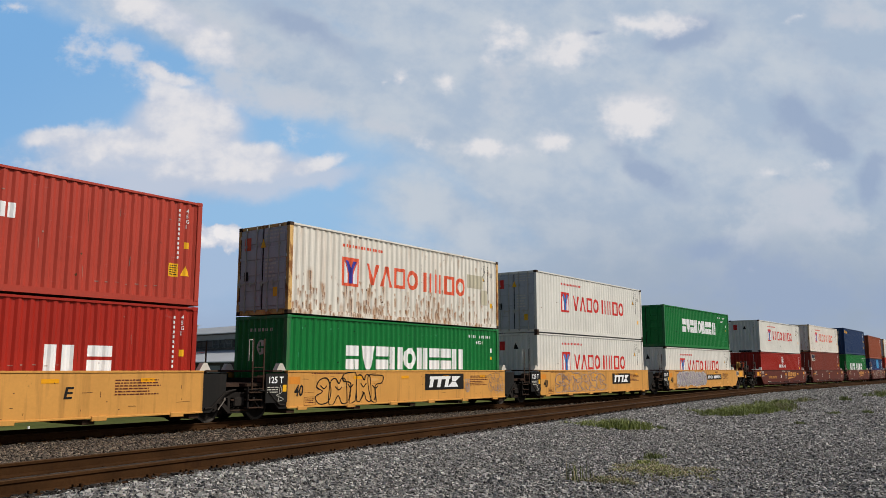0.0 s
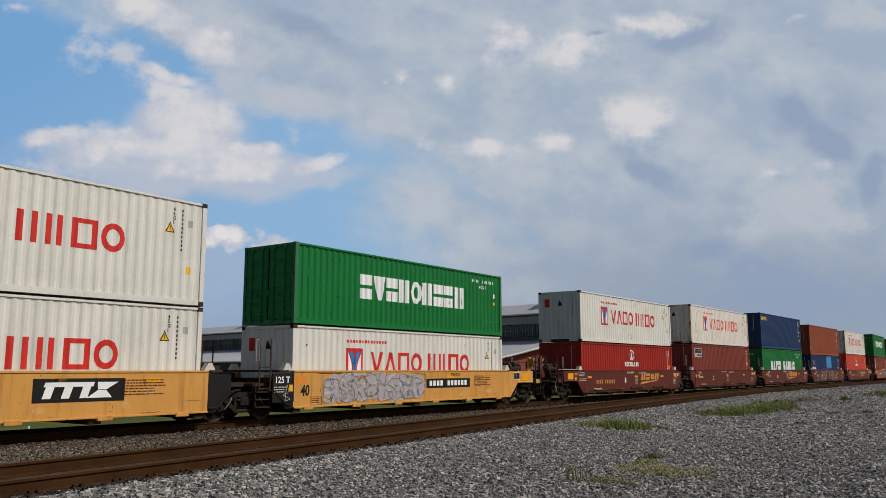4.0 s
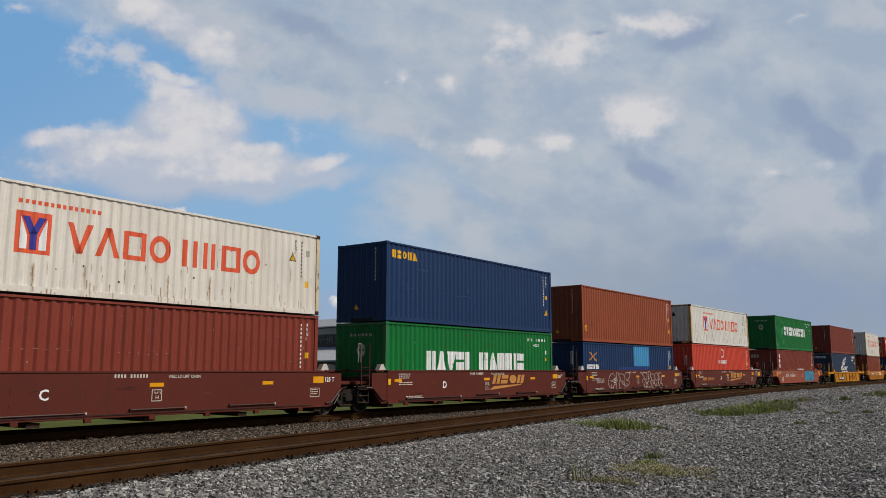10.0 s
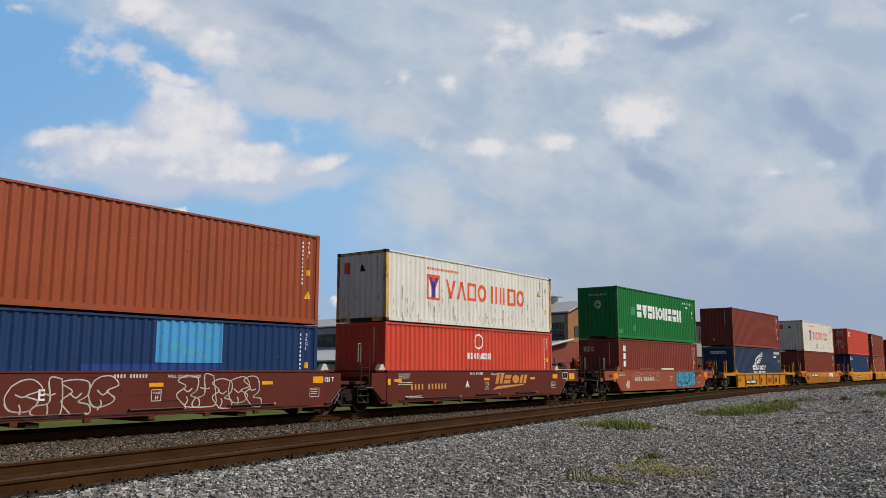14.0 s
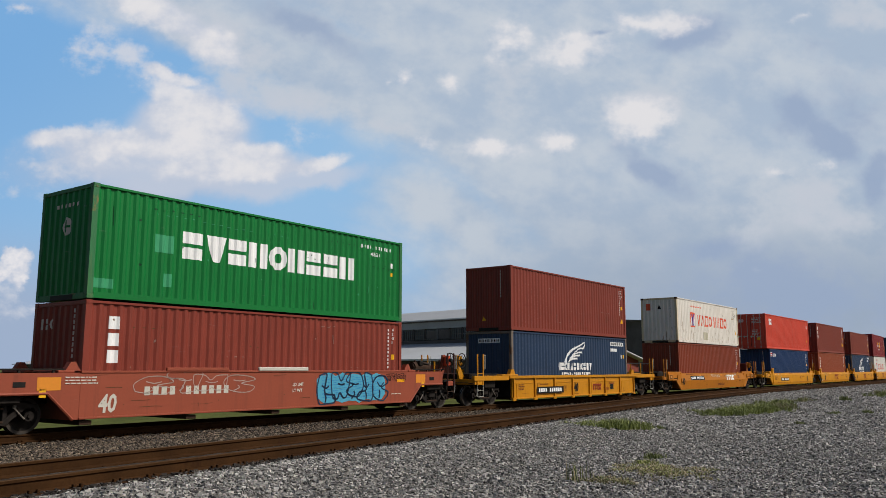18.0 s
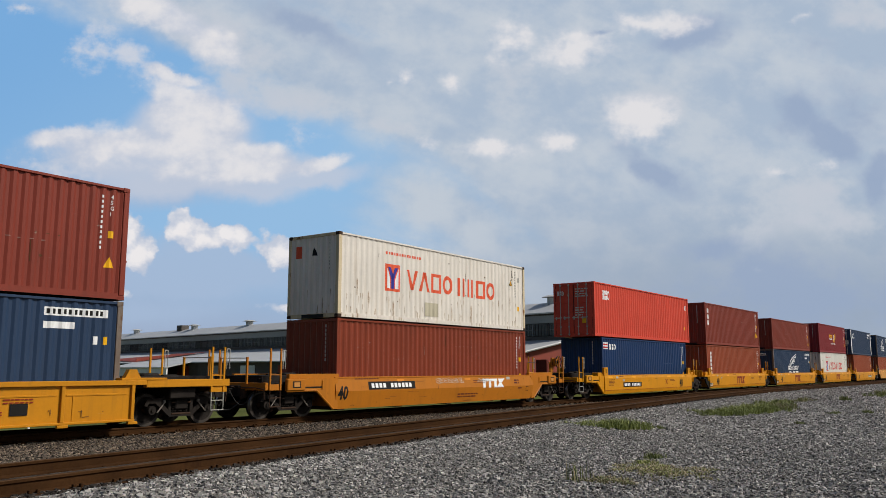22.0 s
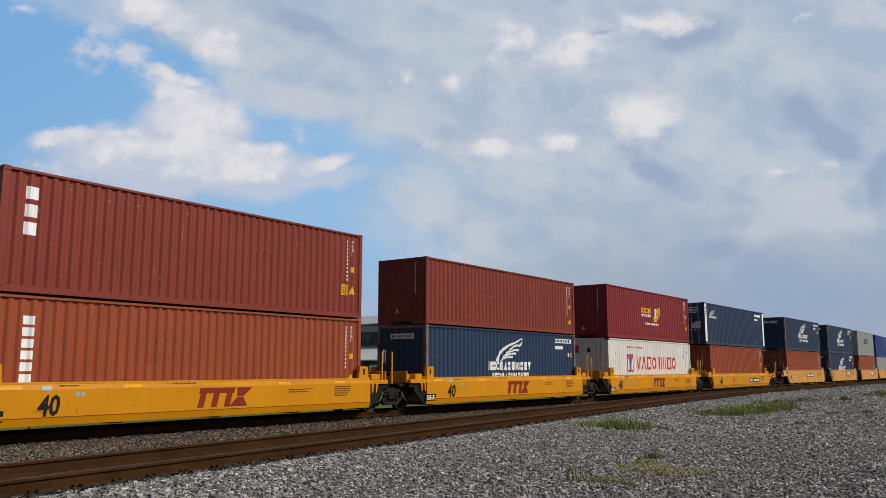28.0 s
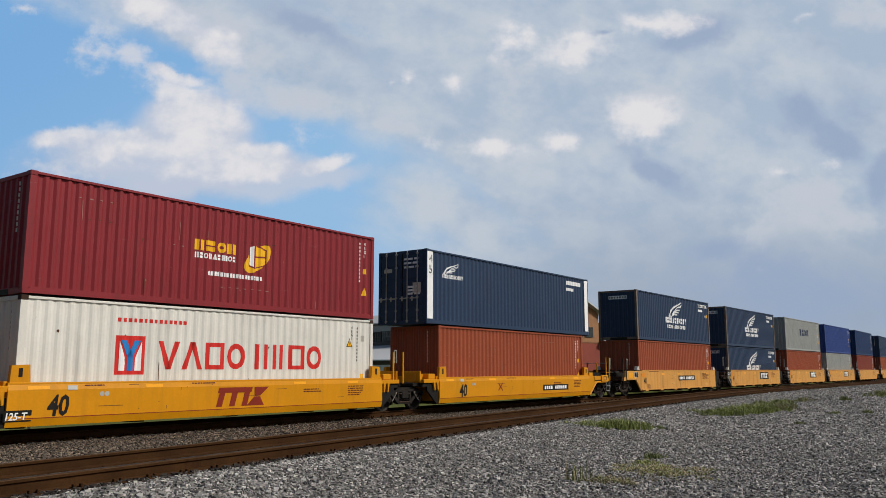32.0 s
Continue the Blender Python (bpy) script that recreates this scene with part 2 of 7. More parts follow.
    def mesh(self, name):
        me = bpy.data.meshes.new(name)
        me.from_pydata(self.v, [], self.f)
        bm = bmesh.new()
        bm.from_mesh(me)
        bmesh.ops.recalc_face_normals(bm, faces=bm.faces)
        bm.to_mesh(me)
        bm.free()
        if any(self.m):
            me.polygons.foreach_set("material_index", self.m)
        return me


MESHES = {}


def shared(key, build):
    """One mesh for all alike parts."""
    if key not in MESHES:
        MESHES[key] = build().mesh(str(key[0]))
    return MESHES[key]


def part(name, geo, material, parent, label="", at=(0, 0, 0), turn=0.0):
    """One mesh object under a thing or a part; geo is a Geo or a ready mesh, its materials sit on the object."""
    me = geo if isinstance(geo, bpy.types.Mesh) else geo.mesh(name)
    ob = new(name, me)
    mats = material if isinstance(material, (list, tuple)) else [material]
    while len(me.materials) < len(mats):
        me.materials.append(None)
    for slot, m in zip(ob.material_slots, mats):
        slot.link, slot.material = "OBJECT", m
    ob.parent = parent
    ob.location = at
    if turn:
        ob.rotation_euler = (0, 0, turn)
    if label:
        ob["label"] = label
    return ob


def thing(name, label, category, group=""):
    ob = new(name)
    ob.empty_display_size = 0.3
    return tagged(ob, label, category, group)


# ---- materials ----
def material(name, color, rough=0.6, metal=0.0, var=0.12, scale=1.2, bump=0.0, bump_scale=40.0, stain=None, stain_amount=0.0,
             streak=0.0, spec=0.5, per_thing=0.0, low=0.0, scuff=0.0, drip=1.0):
    """A paint, metal or stone: base colour with variation at two scales, stains, downward streaks and fine relief."""
    m = bpy.data.materials.new(name)
    m.use_nodes = True
    nt = m.node_tree
    N, L = nt.nodes, nt.links
    bs = N["Principled BSDF"]
    bs.inputs["Roughness"].default_value, bs.inputs["Metallic"].default_value = rough, metal
    bs.inputs["Specular IOR Level"].default_value = spec
    tc, info = N.new("ShaderNodeTexCoord"), N.new("ShaderNodeObjectInfo")
    shift = N.new("ShaderNodeVectorMath")
    shift.operation = "MULTIPLY_ADD"
    L.new(info.outputs["Random"], shift.inputs[0])
    shift.inputs[1].default_value = (37.0, 11.0, 53.0)
    L.new(tc.outputs["Object"], shift.inputs[2])

    def noise_of(sc, detail=4.0, stretch=(1, 1, 1), rough_=0.6):
        mp = N.new("ShaderNodeMapping")
        mp.inputs["Scale"].default_value = stretch
        L.new(shift.outputs[0], mp.inputs["Vector"])
        n = N.new("ShaderNodeTexNoise")
        n.inputs["Scale"].default_value, n.inputs["Detail"].default_value, n.inputs["Roughness"].default_value = sc, detail, rough_
        L.new(mp.outputs[0], n.inputs["Vector"])
        return n.outputs["Fac"]

    def ramp(fac, a, b):
        r = N.new("ShaderNodeMapRange")
        r.inputs["From Min"].default_value, r.inputs["From Max"].default_value = a, b
        r.clamp = True
        L.new(fac, r.inputs["Value"])
        return r.outputs["Result"]

    def mix(fac, a, b, how="MIX"):
        x = N.new("ShaderNodeMix")
        x.data_type, x.blend_type = "RGBA", how
        for sock, val in ((x.inputs["Factor"], fac), (x.inputs["A"], a), (x.inputs["B"], b)):
            if hasattr(val, "links"):
                L.new(val, sock)
            else:
                sock.default_value = val
        return x.outputs["Result"]

    dark = tuple(c * (1 - var) for c in color[:3]) + (1,)
    light = tuple(min(1, c * (1 + var)) for c in color[:3]) + (1,)
    col = mix(ramp(noise_of(scale), 0.3, 0.7), dark, light)
    fine = noise_of(scale * 22, 3)
    g0, g1 = 1 - var * 0.6, 1 + var * 0.4
    col = mix(1.0, col, mix(ramp(fine, 0.3, 0.7), (g0, g0, g0, 1), (g1, g1, g1, 1)), "MULTIPLY")
    if per_thing:
        col = mix(1.0, col, mix(info.outputs["Random"], (1 - per_thing,) * 3 + (1,), (1 + per_thing,) * 3 + (1,)), "MULTIPLY")
    if streak:
        s = ramp(noise_of(5.0, 4, (1.0, 1.0, 0.07)), 0.52, 0.78)
        sm = N.new("ShaderNodeMath")
        sm.operation = "MULTIPLY"
        L.new(s, sm.inputs[0])
        sm.inputs[1].default_value = streak
        col = mix(sm.outputs[0], col, stain or (0.06, 0.05, 0.04, 1))
    if scuff:
        sc = ramp(noise_of(3.0, 6, (0.5, 1.0, 2.6), 0.7), 0.66, 0.70)
        scm = N.new("ShaderNodeMath")
        scm.operation = "MULTIPLY"
        L.new(sc, scm.inputs[0])
        scm.inputs[1].default_value = scuff
        col = mix(scm.outputs[0], col, tuple(0.6 * c + 0.16 for c in color[:3]) + (1,))
    if stain and stain_amount:
        lo = 0.72 - 0.3 * stain_amount
        spots = noise_of(2.6, 7, (1, 1, 0.55), 0.68)
        if low:
            # rust drips: a dark head with an orange trail below, thickest towards the bottom rail
            sp = N.new("ShaderNodeSeparateXYZ")
            L.new(tc.outputs["Object"], sp.inputs[0])

            def calc(op, p, q):
                n = N.new("ShaderNodeMath")
                n.operation = op
                for i, x in enumerate((p, q)):
                    if hasattr(x, "links"):
                        L.new(x, n.inputs[i])
                    else:
                        n.inputs[i].default_value = x
                return n.outputs[0]

            hmap = N.new("ShaderNodeMapRange")
            hmap.inputs["From Min"].default_value, hmap.inputs["From Max"].default_value = 0.35, 1.45
            hmap.inputs["To Min"].default_value, hmap.inputs["To Max"].default_value = low * 3.4, low * 0.22
            L.new(sp.outputs["Z"], hmap.inputs["Value"])
            chance = calc("MULTIPLY", hmap.outputs[0], ramp(noise_of(0.55, 3, (1, 1, 0.4)), 0.3, 0.62))
            for sx_, sz_, wide_ in ((3.6, 0.75, drip), (6.5, 1.3, drip), (10.0, 2.6, 1.2 * drip)):
                at_, vo, df, cell, hue = N.new("ShaderNodeCombineXYZ"), N.new("ShaderNodeTexVoronoi"), N.new("ShaderNodeVectorMath"), N.new("ShaderNodeSeparateXYZ"), N.new("ShaderNodeSeparateColor")
                L.new(calc("MULTIPLY_ADD", sp.outputs["X"], sx_), at_.inputs["X"])
                L.new(calc("MULTIPLY", sp.outputs["Z"], sz_), at_.inputs["Y"])
                vo.voronoi_dimensions = "2D"
                vo.inputs["Scale"].default_value = 1.0
                L.new(at_.outputs[0], vo.inputs["Vector"])
                df.operation = "SUBTRACT"
                L.new(at_.outputs[0], df.inputs[0])
                L.new(vo.outputs["Position"], df.inputs[1])
                L.new(df.outputs[0], cell.inputs[0])
                L.new(vo.outputs["Color"], hue.inputs[0])
                off = calc("ABSOLUTE", calc("ADD", cell.outputs[0], calc("MULTIPLY", calc("SUBTRACT", noise_of(9.0, 3), 0.5), 0.3)), 0.0)
                on = ramp(calc("SUBTRACT", chance, hue.outputs[0]), 0.0, 0.03)
                head = ramp(cell.outputs[1], 0.12, 0.02)
                trail = calc("MULTIPLY", calc("MULTIPLY", ramp(off, 0.72 * wide_, 0.05 * wide_), calc("MULTIPLY", head, ramp(cell.outputs[1], -0.75, -0.05))), on)
                core = calc("MULTIPLY", calc("MULTIPLY", ramp(off, 0.085 * wide_, 0.045 * wide_), calc("MULTIPLY", head, ramp(cell.outputs[1], -0.55, -0.3))), on)
                col = mix(calc("MULTIPLY", trail, 0.85), col, stain)
                col = mix(calc("MULTIPLY", core, 0.9), col, (0.02, 0.01, 0.006, 1))
            lo = 0.9
            spots = noise_of(2.6, 7, (1, 1, 0.3), 0.68)
        st = ramp(spots, lo, lo + 0.09)
        col = mix(st, col, stain)
        rr = mix(st, (rough,) * 3 + (1,), (0.9,) * 3 + (1,))
        L.new(rr, bs.inputs["Roughness"])
    L.new(col, bs.inputs["Base Color"])
    if bump:
        b = N.new("ShaderNodeBump")
        b.inputs["Strength"].default_value, b.inputs["Distance"].default_value = bump, 0.01
        L.new(noise_of(bump_scale, 5), b.inputs["Height"])
        L.new(b.outputs[0], bs.inputs["Normal"])
    return m


RUST = (0.12, 0.045, 0.018, 1)
GRIME = (0.035, 0.028, 0.022, 1)


def paint(name, c, rough=0.45, streak=0.25, stain=GRIME, amount=0.05, var=0.07):
    return material(name, c, rough, 0.0, var, 0.7, 0.08, 60, stain, amount, streak, spec=0.22, scuff=0.3 if "container" in name else 0.15)


C_RED = paint("red_container_paint", rgb(170, 62, 48))
C_RED2 = paint("bright_red_container_paint", rgb(158, 37, 25))
C_CRIMSON = paint("scarlet_container_paint", rgb(206, 74, 56))
C_WHITE = paint("white_container_paint", rgb(216, 215, 208), 0.4, 0.2)
C_WHITE_RUSTY = material("rusty_white_container_paint", rgb(220, 216, 206), 0.5, 0.0, 0.07, 0.7, 0.08, 60, (0.38, 0.165, 0.04, 1), 0.45, 0.3, low=0.21, drip=0.8)
C_POST_RUST = material("rust_eaten_white_paint", rgb(205, 165, 100), 0.7, 0.0, 0.15, 0.9, 0.15, 40, (0.24, 0.095, 0.026, 1), 0.75, 0.6)
C_POST_WORN = material("worn_corner_post_paint", rgb(112, 100, 90), 0.7, 0.0, 0.2, 2.0, 0.15, 40, (0.12, 0.06, 0.03, 1), 0.6, 0.5)
C_SCUFFED = material("scuffed_white_container_paint", rgb(218, 217, 211), 0.45, 0.0, 0.07, 0.7, 0.08, 60, (0.22, 0.13, 0.06, 1), 0.08, 0.3, low=0.07, drip=0.35, scuff=0.25)
C_POST_CREAM = material("rust_spotted_cream_paint", rgb(205, 190, 158), 0.6, 0.0, 0.12, 0.9, 0.12, 40, (0.24, 0.11, 0.03, 1), 0.5, 0.7)
C_CREAM = material("cream_container_paint", rgb(222, 217, 208), 0.45, 0.0, 0.07, 0.7, 0.08, 60, (0.34, 0.2, 0.07, 1), 0.06, 0.3, low=0.1, drip=0.32)
C_GREEN = paint("green_container_paint", rgb(13, 113, 52), 0.4, 0.25, (0.006, 0.06, 0.03, 1), 0.1)
C_POST_GREEN = material("worn_green_post_paint", rgb(20, 104, 54), 0.55, 0.0, 0.12, 1.5, 0.12, 40, (0.2, 0.16, 0.06, 1), 0.35, 0.5)
C_BROWN = paint("brown_red_container_paint", rgb(128, 57, 45))
C_RUST = paint("rust_orange_container_paint", rgb(147, 73, 47))
C_NAVY = paint("navy_container_paint", rgb(42, 61, 88))
C_BLUE = paint("blue_container_paint", rgb(25, 54, 96))
C_ROYAL = paint("royal_blue_container_paint", rgb(40, 66, 130))
C_MAROON = paint("maroon_container_paint", rgb(130, 42, 48))
C_DOOR = paint("pale_grey_door_paint", rgb(178, 182, 189))
C_GREY = paint("grey_container_paint", rgb(150, 154, 152))
P_TAN = paint("faded_yellow_railcar_paint", rgb(206, 150, 76), 0.55, 0.55, (0.17, 0.085, 0.028, 1), 0.2)
P_YELLOW = paint("bright_yellow_railcar_paint", rgb(205, 138, 13), 0.4, 0.2, (0.2, 0.1, 0.02, 1), 0.04)
P_DULL = paint("dusty_yellow_railcar_paint", rgb(194, 130, 20), 0.5, 0.35, (0.16, 0.085, 0.02, 1), 0.1)
P_AMBER = paint("amber_railcar_paint", rgb(178, 109, 25), 0.5, 0.3, (0.14, 0.07, 0.02, 1), 0.1)
P_BROWN = paint("brown_railcar_paint", rgb(91, 38, 28), 0.55, 0.35, (0.03, 0.02, 0.018, 1), 0.12)
P_DARKRED = paint("dark_maroon_handrail_paint", rgb(58, 32, 28))
P_SALMON = paint("faded_oxide_railcar_paint", rgb(147, 74, 54), 0.6, 0.35, (0.07, 0.03, 0.022, 1), 0.14)
BLACK = paint("black_paint", rgb(22, 21, 20), 0.6)
WHITE = paint("white_marking_paint", rgb(236, 238, 239), 0.5, 0.05, GRIME, 0.02)
OFFWHITE = paint("weathered_white_marking", rgb(200, 196, 186), 0.6, 0.1, GRIME, 0.05)
M_RED = paint("red_marking_paint", rgb(200, 46, 40), 0.5, 0.05)
M_ORANGE = paint("faded_red_marking_paint", rgb(222, 92, 60), 0.55, 0.1)
M_BLUE = paint("blue_marking_paint", rgb(58, 58, 150), 0.5, 0.05)
M_CYAN = paint("sky_blue_marking_paint", rgb(40, 120, 190), 0.5, 0.05)
M_YELLOW = paint("yellow_marking_paint", rgb(236, 178, 30), 0.5, 0.05)
M_REFLECT = paint("amber_reflector_tape", rgb(232, 160, 26), 0.3, 0.0)
M_OXIDE = paint("dark_red_marking_paint", rgb(130, 44, 28), 0.5, 0.05)
M_GOLD = paint("gold_marking_paint", rgb(196, 138, 72), 0.5, 0.05)
M_SKY = paint("light_blue_patch_paint", rgb(70, 150, 205), 0.5, 0.1)
M_TEAL = paint("teal_spray_paint", rgb(78, 160, 190), 0.55, 0.2)
M_TEALGREEN = paint("pale_green_patch_paint", rgb(60, 150, 105), 0.5, 0.1)
M_SPRAY = paint("silver_spray_paint", rgb(176, 158, 150), 0.6, 0.1)
M_LILAC = paint("pale_lilac_spray_paint", rgb(168, 160, 172), 0.6, 0.3, (0.45, 0.3, 0.14, 1), 0.5)
M_DEEPGREEN = paint("dark_green_scratches", rgb(14, 66, 36), 0.6, 0.1)
M_RUB = paint("pale_rubbed_paint", rgb(150, 118, 108), 0.6, 0.2)
M_RUBBLUE = paint("pale_blue_rubbed_paint", rgb(96, 116, 142), 0.6, 0.2)
M_PATCH = paint("dull_beige_patch_paint", rgb(188, 182, 160), 0.6, 0.3)
M_SCRAPE = paint("dark_scrape_marks", rgb(92, 62, 38), 0.7, 0.1)
M_FADED = paint("sun_bleached_patch_paint", rgb(212, 162, 94), 0.6, 0.3)
M_FADEOR = paint("faded_orange_reflector", rgb(218, 138, 46), 0.6, 0.2)
M_BLUELINE = paint("grey_blue_spray_paint", rgb(112, 110, 124), 0.6, 0.1)
STEEL = material("dark_truck_steel", (0.02, 0.0165, 0.0145, 1), 0.85, 0.0, 0.4, 3, 0.3, 40, (0.022, 0.015, 0.011, 1), 0.2, spec=0.15)
RUSTY = material("rusty_brown_steel", (0.05, 0.028, 0.018, 1), 0.85, 0.0, 0.3, 3, 0.35, 40, (0.02, 0.014, 0.01, 1), 0.3, spec=0.2)
LEVER = material("worn_grey_lever_paint", rgb(112, 106, 98), 0.7, 0.0, 0.25, 6.0)
RIM = material("worn_wheel_rim", (0.055, 0.047, 0.04, 1), 0.7, 0.2, 0.3, 4.0, spec=0.3)
TREAD = material("polished_wheel_steel", (0.30, 0.28, 0.27, 1), 0.35, 0.9, 0.1)
GALV = material("pale_handrail_paint", rgb(170, 168, 160), 0.5, 0.1, 0.1)
RAIL = material("rusty_rail_steel", (0.045, 0.0205, 0.0075, 1), 0.9, 0.0, 0.3, 1.5, 0.25, 30, (0.03, 0.013, 0.006, 1), 0.4, spec=0.08)
HEAD = material("worn_rail_head", (0.075, 0.042, 0.022, 1), 0.9, 0.0, 0.3, 2.0, 0.2, 30, (0.04, 0.02, 0.01, 1), 0.3, spec=0.05)
TIE = material("weathered_oak_tie", (0.06, 0.045, 0.035, 1), 0.9, 0, 0.3, 4, 0.5, 20)


# ---- the tracks ----
def heading(s):
    s = min(max(s, 5.0), 120.0)
    return 5.86836e-4 * s - 5.71451e-5 * s * s / 2 + 1.275941e-6 * s ** 3 / 6


def main_y(s):
    """Offset of the main track's centre line."""
    q = min(max(s, 5.0), 120.0)
    return 5.86836e-4 * q * q / 2 - 5.71451e-5 * q ** 3 / 6 + 1.275941e-6 * q ** 4 / 24 + (s - q) * heading(s)


def side_y(s):
    """Offset of the second track, which closes in on the main track."""
    d = (47.0 - s) / 5
    soft = d if d > 30 else math.log1p(math.exp(d))
    return main_y(s) - 5.4 - 0.105 * 5 * soft


SIDE_Z = 0.30
STATIONS = [-60, -30, -10] + [2.5 * i for i in range(0, 60)] + [160, 180, 210, 250, 300, 400]


def mix1(a, b, t):
    t = min(max(t, 0.0), 1.0)
    t = t * t * (3 - 2 * t)
    return a + (b - a) * t


def ground_z(x, y):
    c1, c2 = main_y(x), side_y(x)
    if y > c1 + 1.7:
        return mix1(-0.2, -0.75, (y - c1 - 1.7) / 2.2)
    if y > c2 + 1.4:
        return mix1(0.10, -0.22, (y - c2 - 1.4) / max(0.6, c1 - 1.6 - c2 - 1.4))
    if y > c2 - 1.3:
        return mix1(0.13, 0.09, (abs(y - c2) - 0.62) / 0.06)
    return mix1(0.09, -0.12, (c2 - 1.3 - y) / 2.4)


# ---- ground ----
def gravel_material(name, tint, pebble=0.045, dark=0.45):
    m = bpy.data.materials.new(name)
    m.use_nodes = True
    N, L = m.node_tree.nodes, m.node_tree.links
    bs = N["Principled BSDF"]
    bs.inputs["Roughness"].default_value = 0.9
    tc = N.new("ShaderNodeTexCoord")
    vo = N.new("ShaderNodeTexVoronoi")
    vo.inputs["Scale"].default_value = 1 / pebble
    L.new(tc.outputs["Object"], vo.inputs["Vector"])
    big = N.new("ShaderNodeTexNoise")
    big.inputs["Scale"].default_value, big.inputs["Detail"].default_value = 0.35, 5
    L.new(tc.outputs["Object"], big.inputs["Vector"])
    sep = N.new("ShaderNodeSeparateColor")
    L.new(vo.outputs["Color"], sep.inputs[0])
    r1 = N.new("ShaderNodeValToRGB")
    r1.color_ramp.elements[0].color = tuple(c * dark for c in tint) + (1,)
    r1.color_ramp.elements[1].color = tuple(min(1, c * 1.55) for c in tint) + (1,)
    L.new(sep.outputs[0], r1.inputs[0])
    r2 = N.new("ShaderNodeValToRGB")
    r2.color_ramp.elements[0].position, r2.color_ramp.elements[1].position = 0.35, 0.65
    r2.color_ramp.elements[0].color, r2.color_ramp.elements[1].color = (0.78, 0.77, 0.76, 1), (1.1, 1.1, 1.12, 1)
    L.new(big.outputs["Fac"], r2.inputs[0])
    # random light and dark for clumps and shaded hollows, in the colour only
    mid, r3, lump = N.new("ShaderNodeTexNoise"), N.new("ShaderNodeValToRGB"), N.new("ShaderNodeMix")
    mid.inputs["Scale"].default_value, mid.inputs["Detail"].default_value, mid.inputs["Roughness"].default_value = 5.0, 8, 0.8
    L.new(tc.outputs["Object"], mid.inputs["Vector"])
    r3.color_ramp.elements[0].position, r3.color_ramp.elements[1].position = 0.38, 0.62
    r3.color_ramp.elements[0].color, r3.color_ramp.elements[1].color = (0.5, 0.5, 0.5, 1), (1.5, 1.5, 1.5, 1)
    L.new(mid.outputs["Fac"], r3.inputs[0])
    lump.data_type, lump.blend_type = "RGBA", "MULTIPLY"
    lump.inputs["Factor"].default_value = 1
    L.new(r1.outputs[0], lump.inputs["A"])
    L.new(r3.outputs[0], lump.inputs["B"])
    mx = N.new("ShaderNodeMix")
    mx.data_type, mx.blend_type = "RGBA", "MULTIPLY"
    mx.inputs["Factor"].default_value = 1
    L.new(lump.outputs["Result"], mx.inputs["A"])
    L.new(r2.outputs[0], mx.inputs["B"])
    L.new(mx.outputs["Result"], bs.inputs["Base Color"])
    bu = N.new("ShaderNodeBump")
    bu.invert = True
    bu.inputs["Strength"].default_value, bu.inputs["Distance"].default_value = 1.0, pebble * 0.7
    L.new(vo.outputs["Distance"], bu.inputs["Height"])
    L.new(bu.outputs[0], bs.inputs["Normal"])
    return m


GRAVEL = gravel_material("grey_gravel", (0.19, 0.184, 0.175), 0.05, 0.3)
BALLAST = gravel_material("brownish_ballast", (0.052, 0.041, 0.033), 0.055, 0.2)
GRASS = material("mown_grass", (0.10, 0.115, 0.03, 1), 0.95, 0, 0.4, 0.25, 0.6, 25, (0.12, 0.11, 0.04, 1), 0.4, spec=0.05)


def build_ground():
    xs = [-4000, -1500, -500, -200, -80, -30] + [-10 + 2.0 * i for i in range(0, 46)] + [90, 105, 125, 150, 200, 300, 500, 900, 1800, 4500]
    lanes = [-4000, -1200, -400, -150, -60, -30, -22]
    v, f, mi = [], [], []
    rows = []
    for x in xs:
        c1, c2 = main_y(x), side_y(x)
        if abs(x) > 600:
            c1, c2 = main_y(600 if x > 0 else -60), side_y(600 if x > 0 else -60)
        ys = lanes + [c2 - 6 + 5.0 * i / 12 for i in range(13)] + [c2 - 0.69, c2 - 0.61, c2 + 0.61, c2 + 0.69] + [c2 + 1.4 + (c1 - 3.0 - c2) * i / 9 for i in range(10)] + \
            [c1 + 1.7 + 2.4 * i / 6 for i in range(7)] + [c1 + q for q in (8, 15, 30, 60, 120, 300, 900, 4500)]
        rows.append(ys)
        for y in ys:
            v.append((x, y, ground_z(min(max(x, -60), 400), y) if abs(x) <= 600 else (-0.12 if y < c2 else -0.75 if y > c1 + 3 else -0.1)))
    n = len(rows[0])
    for i in range(len(xs) - 1):
        for j in range(n - 1):
            f.append((i * n + j, (i + 1) * n + j, (i + 1) * n + j + 1, i * n + j + 1))
            mi.append(0 if j < 19 else 1 if j < 37 else 2)
    me = bpy.data.meshes.new("ground")
    me.from_pydata(v, [], f)
    for m in (GRAVEL, BALLAST, GRASS):
        me.materials.append(m)
    me.polygons.foreach_set("material_index", mi)
    me.polygons.foreach_set("use_smooth", [True] * len(f))
    tagged(new("ground", me), "grey gravel yard, brown ballast and mown grass beyond the tracks", "ground", kind="structure")


build_ground()


def sweep(prof, centre, z, offset):
    """A rail section pulled along a track's centre line."""
    g, n = Geo(), len(prof)
    ss = STATIONS
    for s in ss:
        a = math.atan2(centre(s + 0.5) - centre(s - 0.5), 1)
        for q, h in prof:
            g.v.append((s - (offset + q) * math.sin(a), centre(s) + (offset + q) * math.cos(a), z + h))
    for i in range(len(ss) - 1):
        for j in range(n):
            k = (j + 1) % n
            g.f.append((i * n + j, (i + 1) * n + j, (i + 1) * n + k, i * n + k))
            g.m.append(0)
    return g


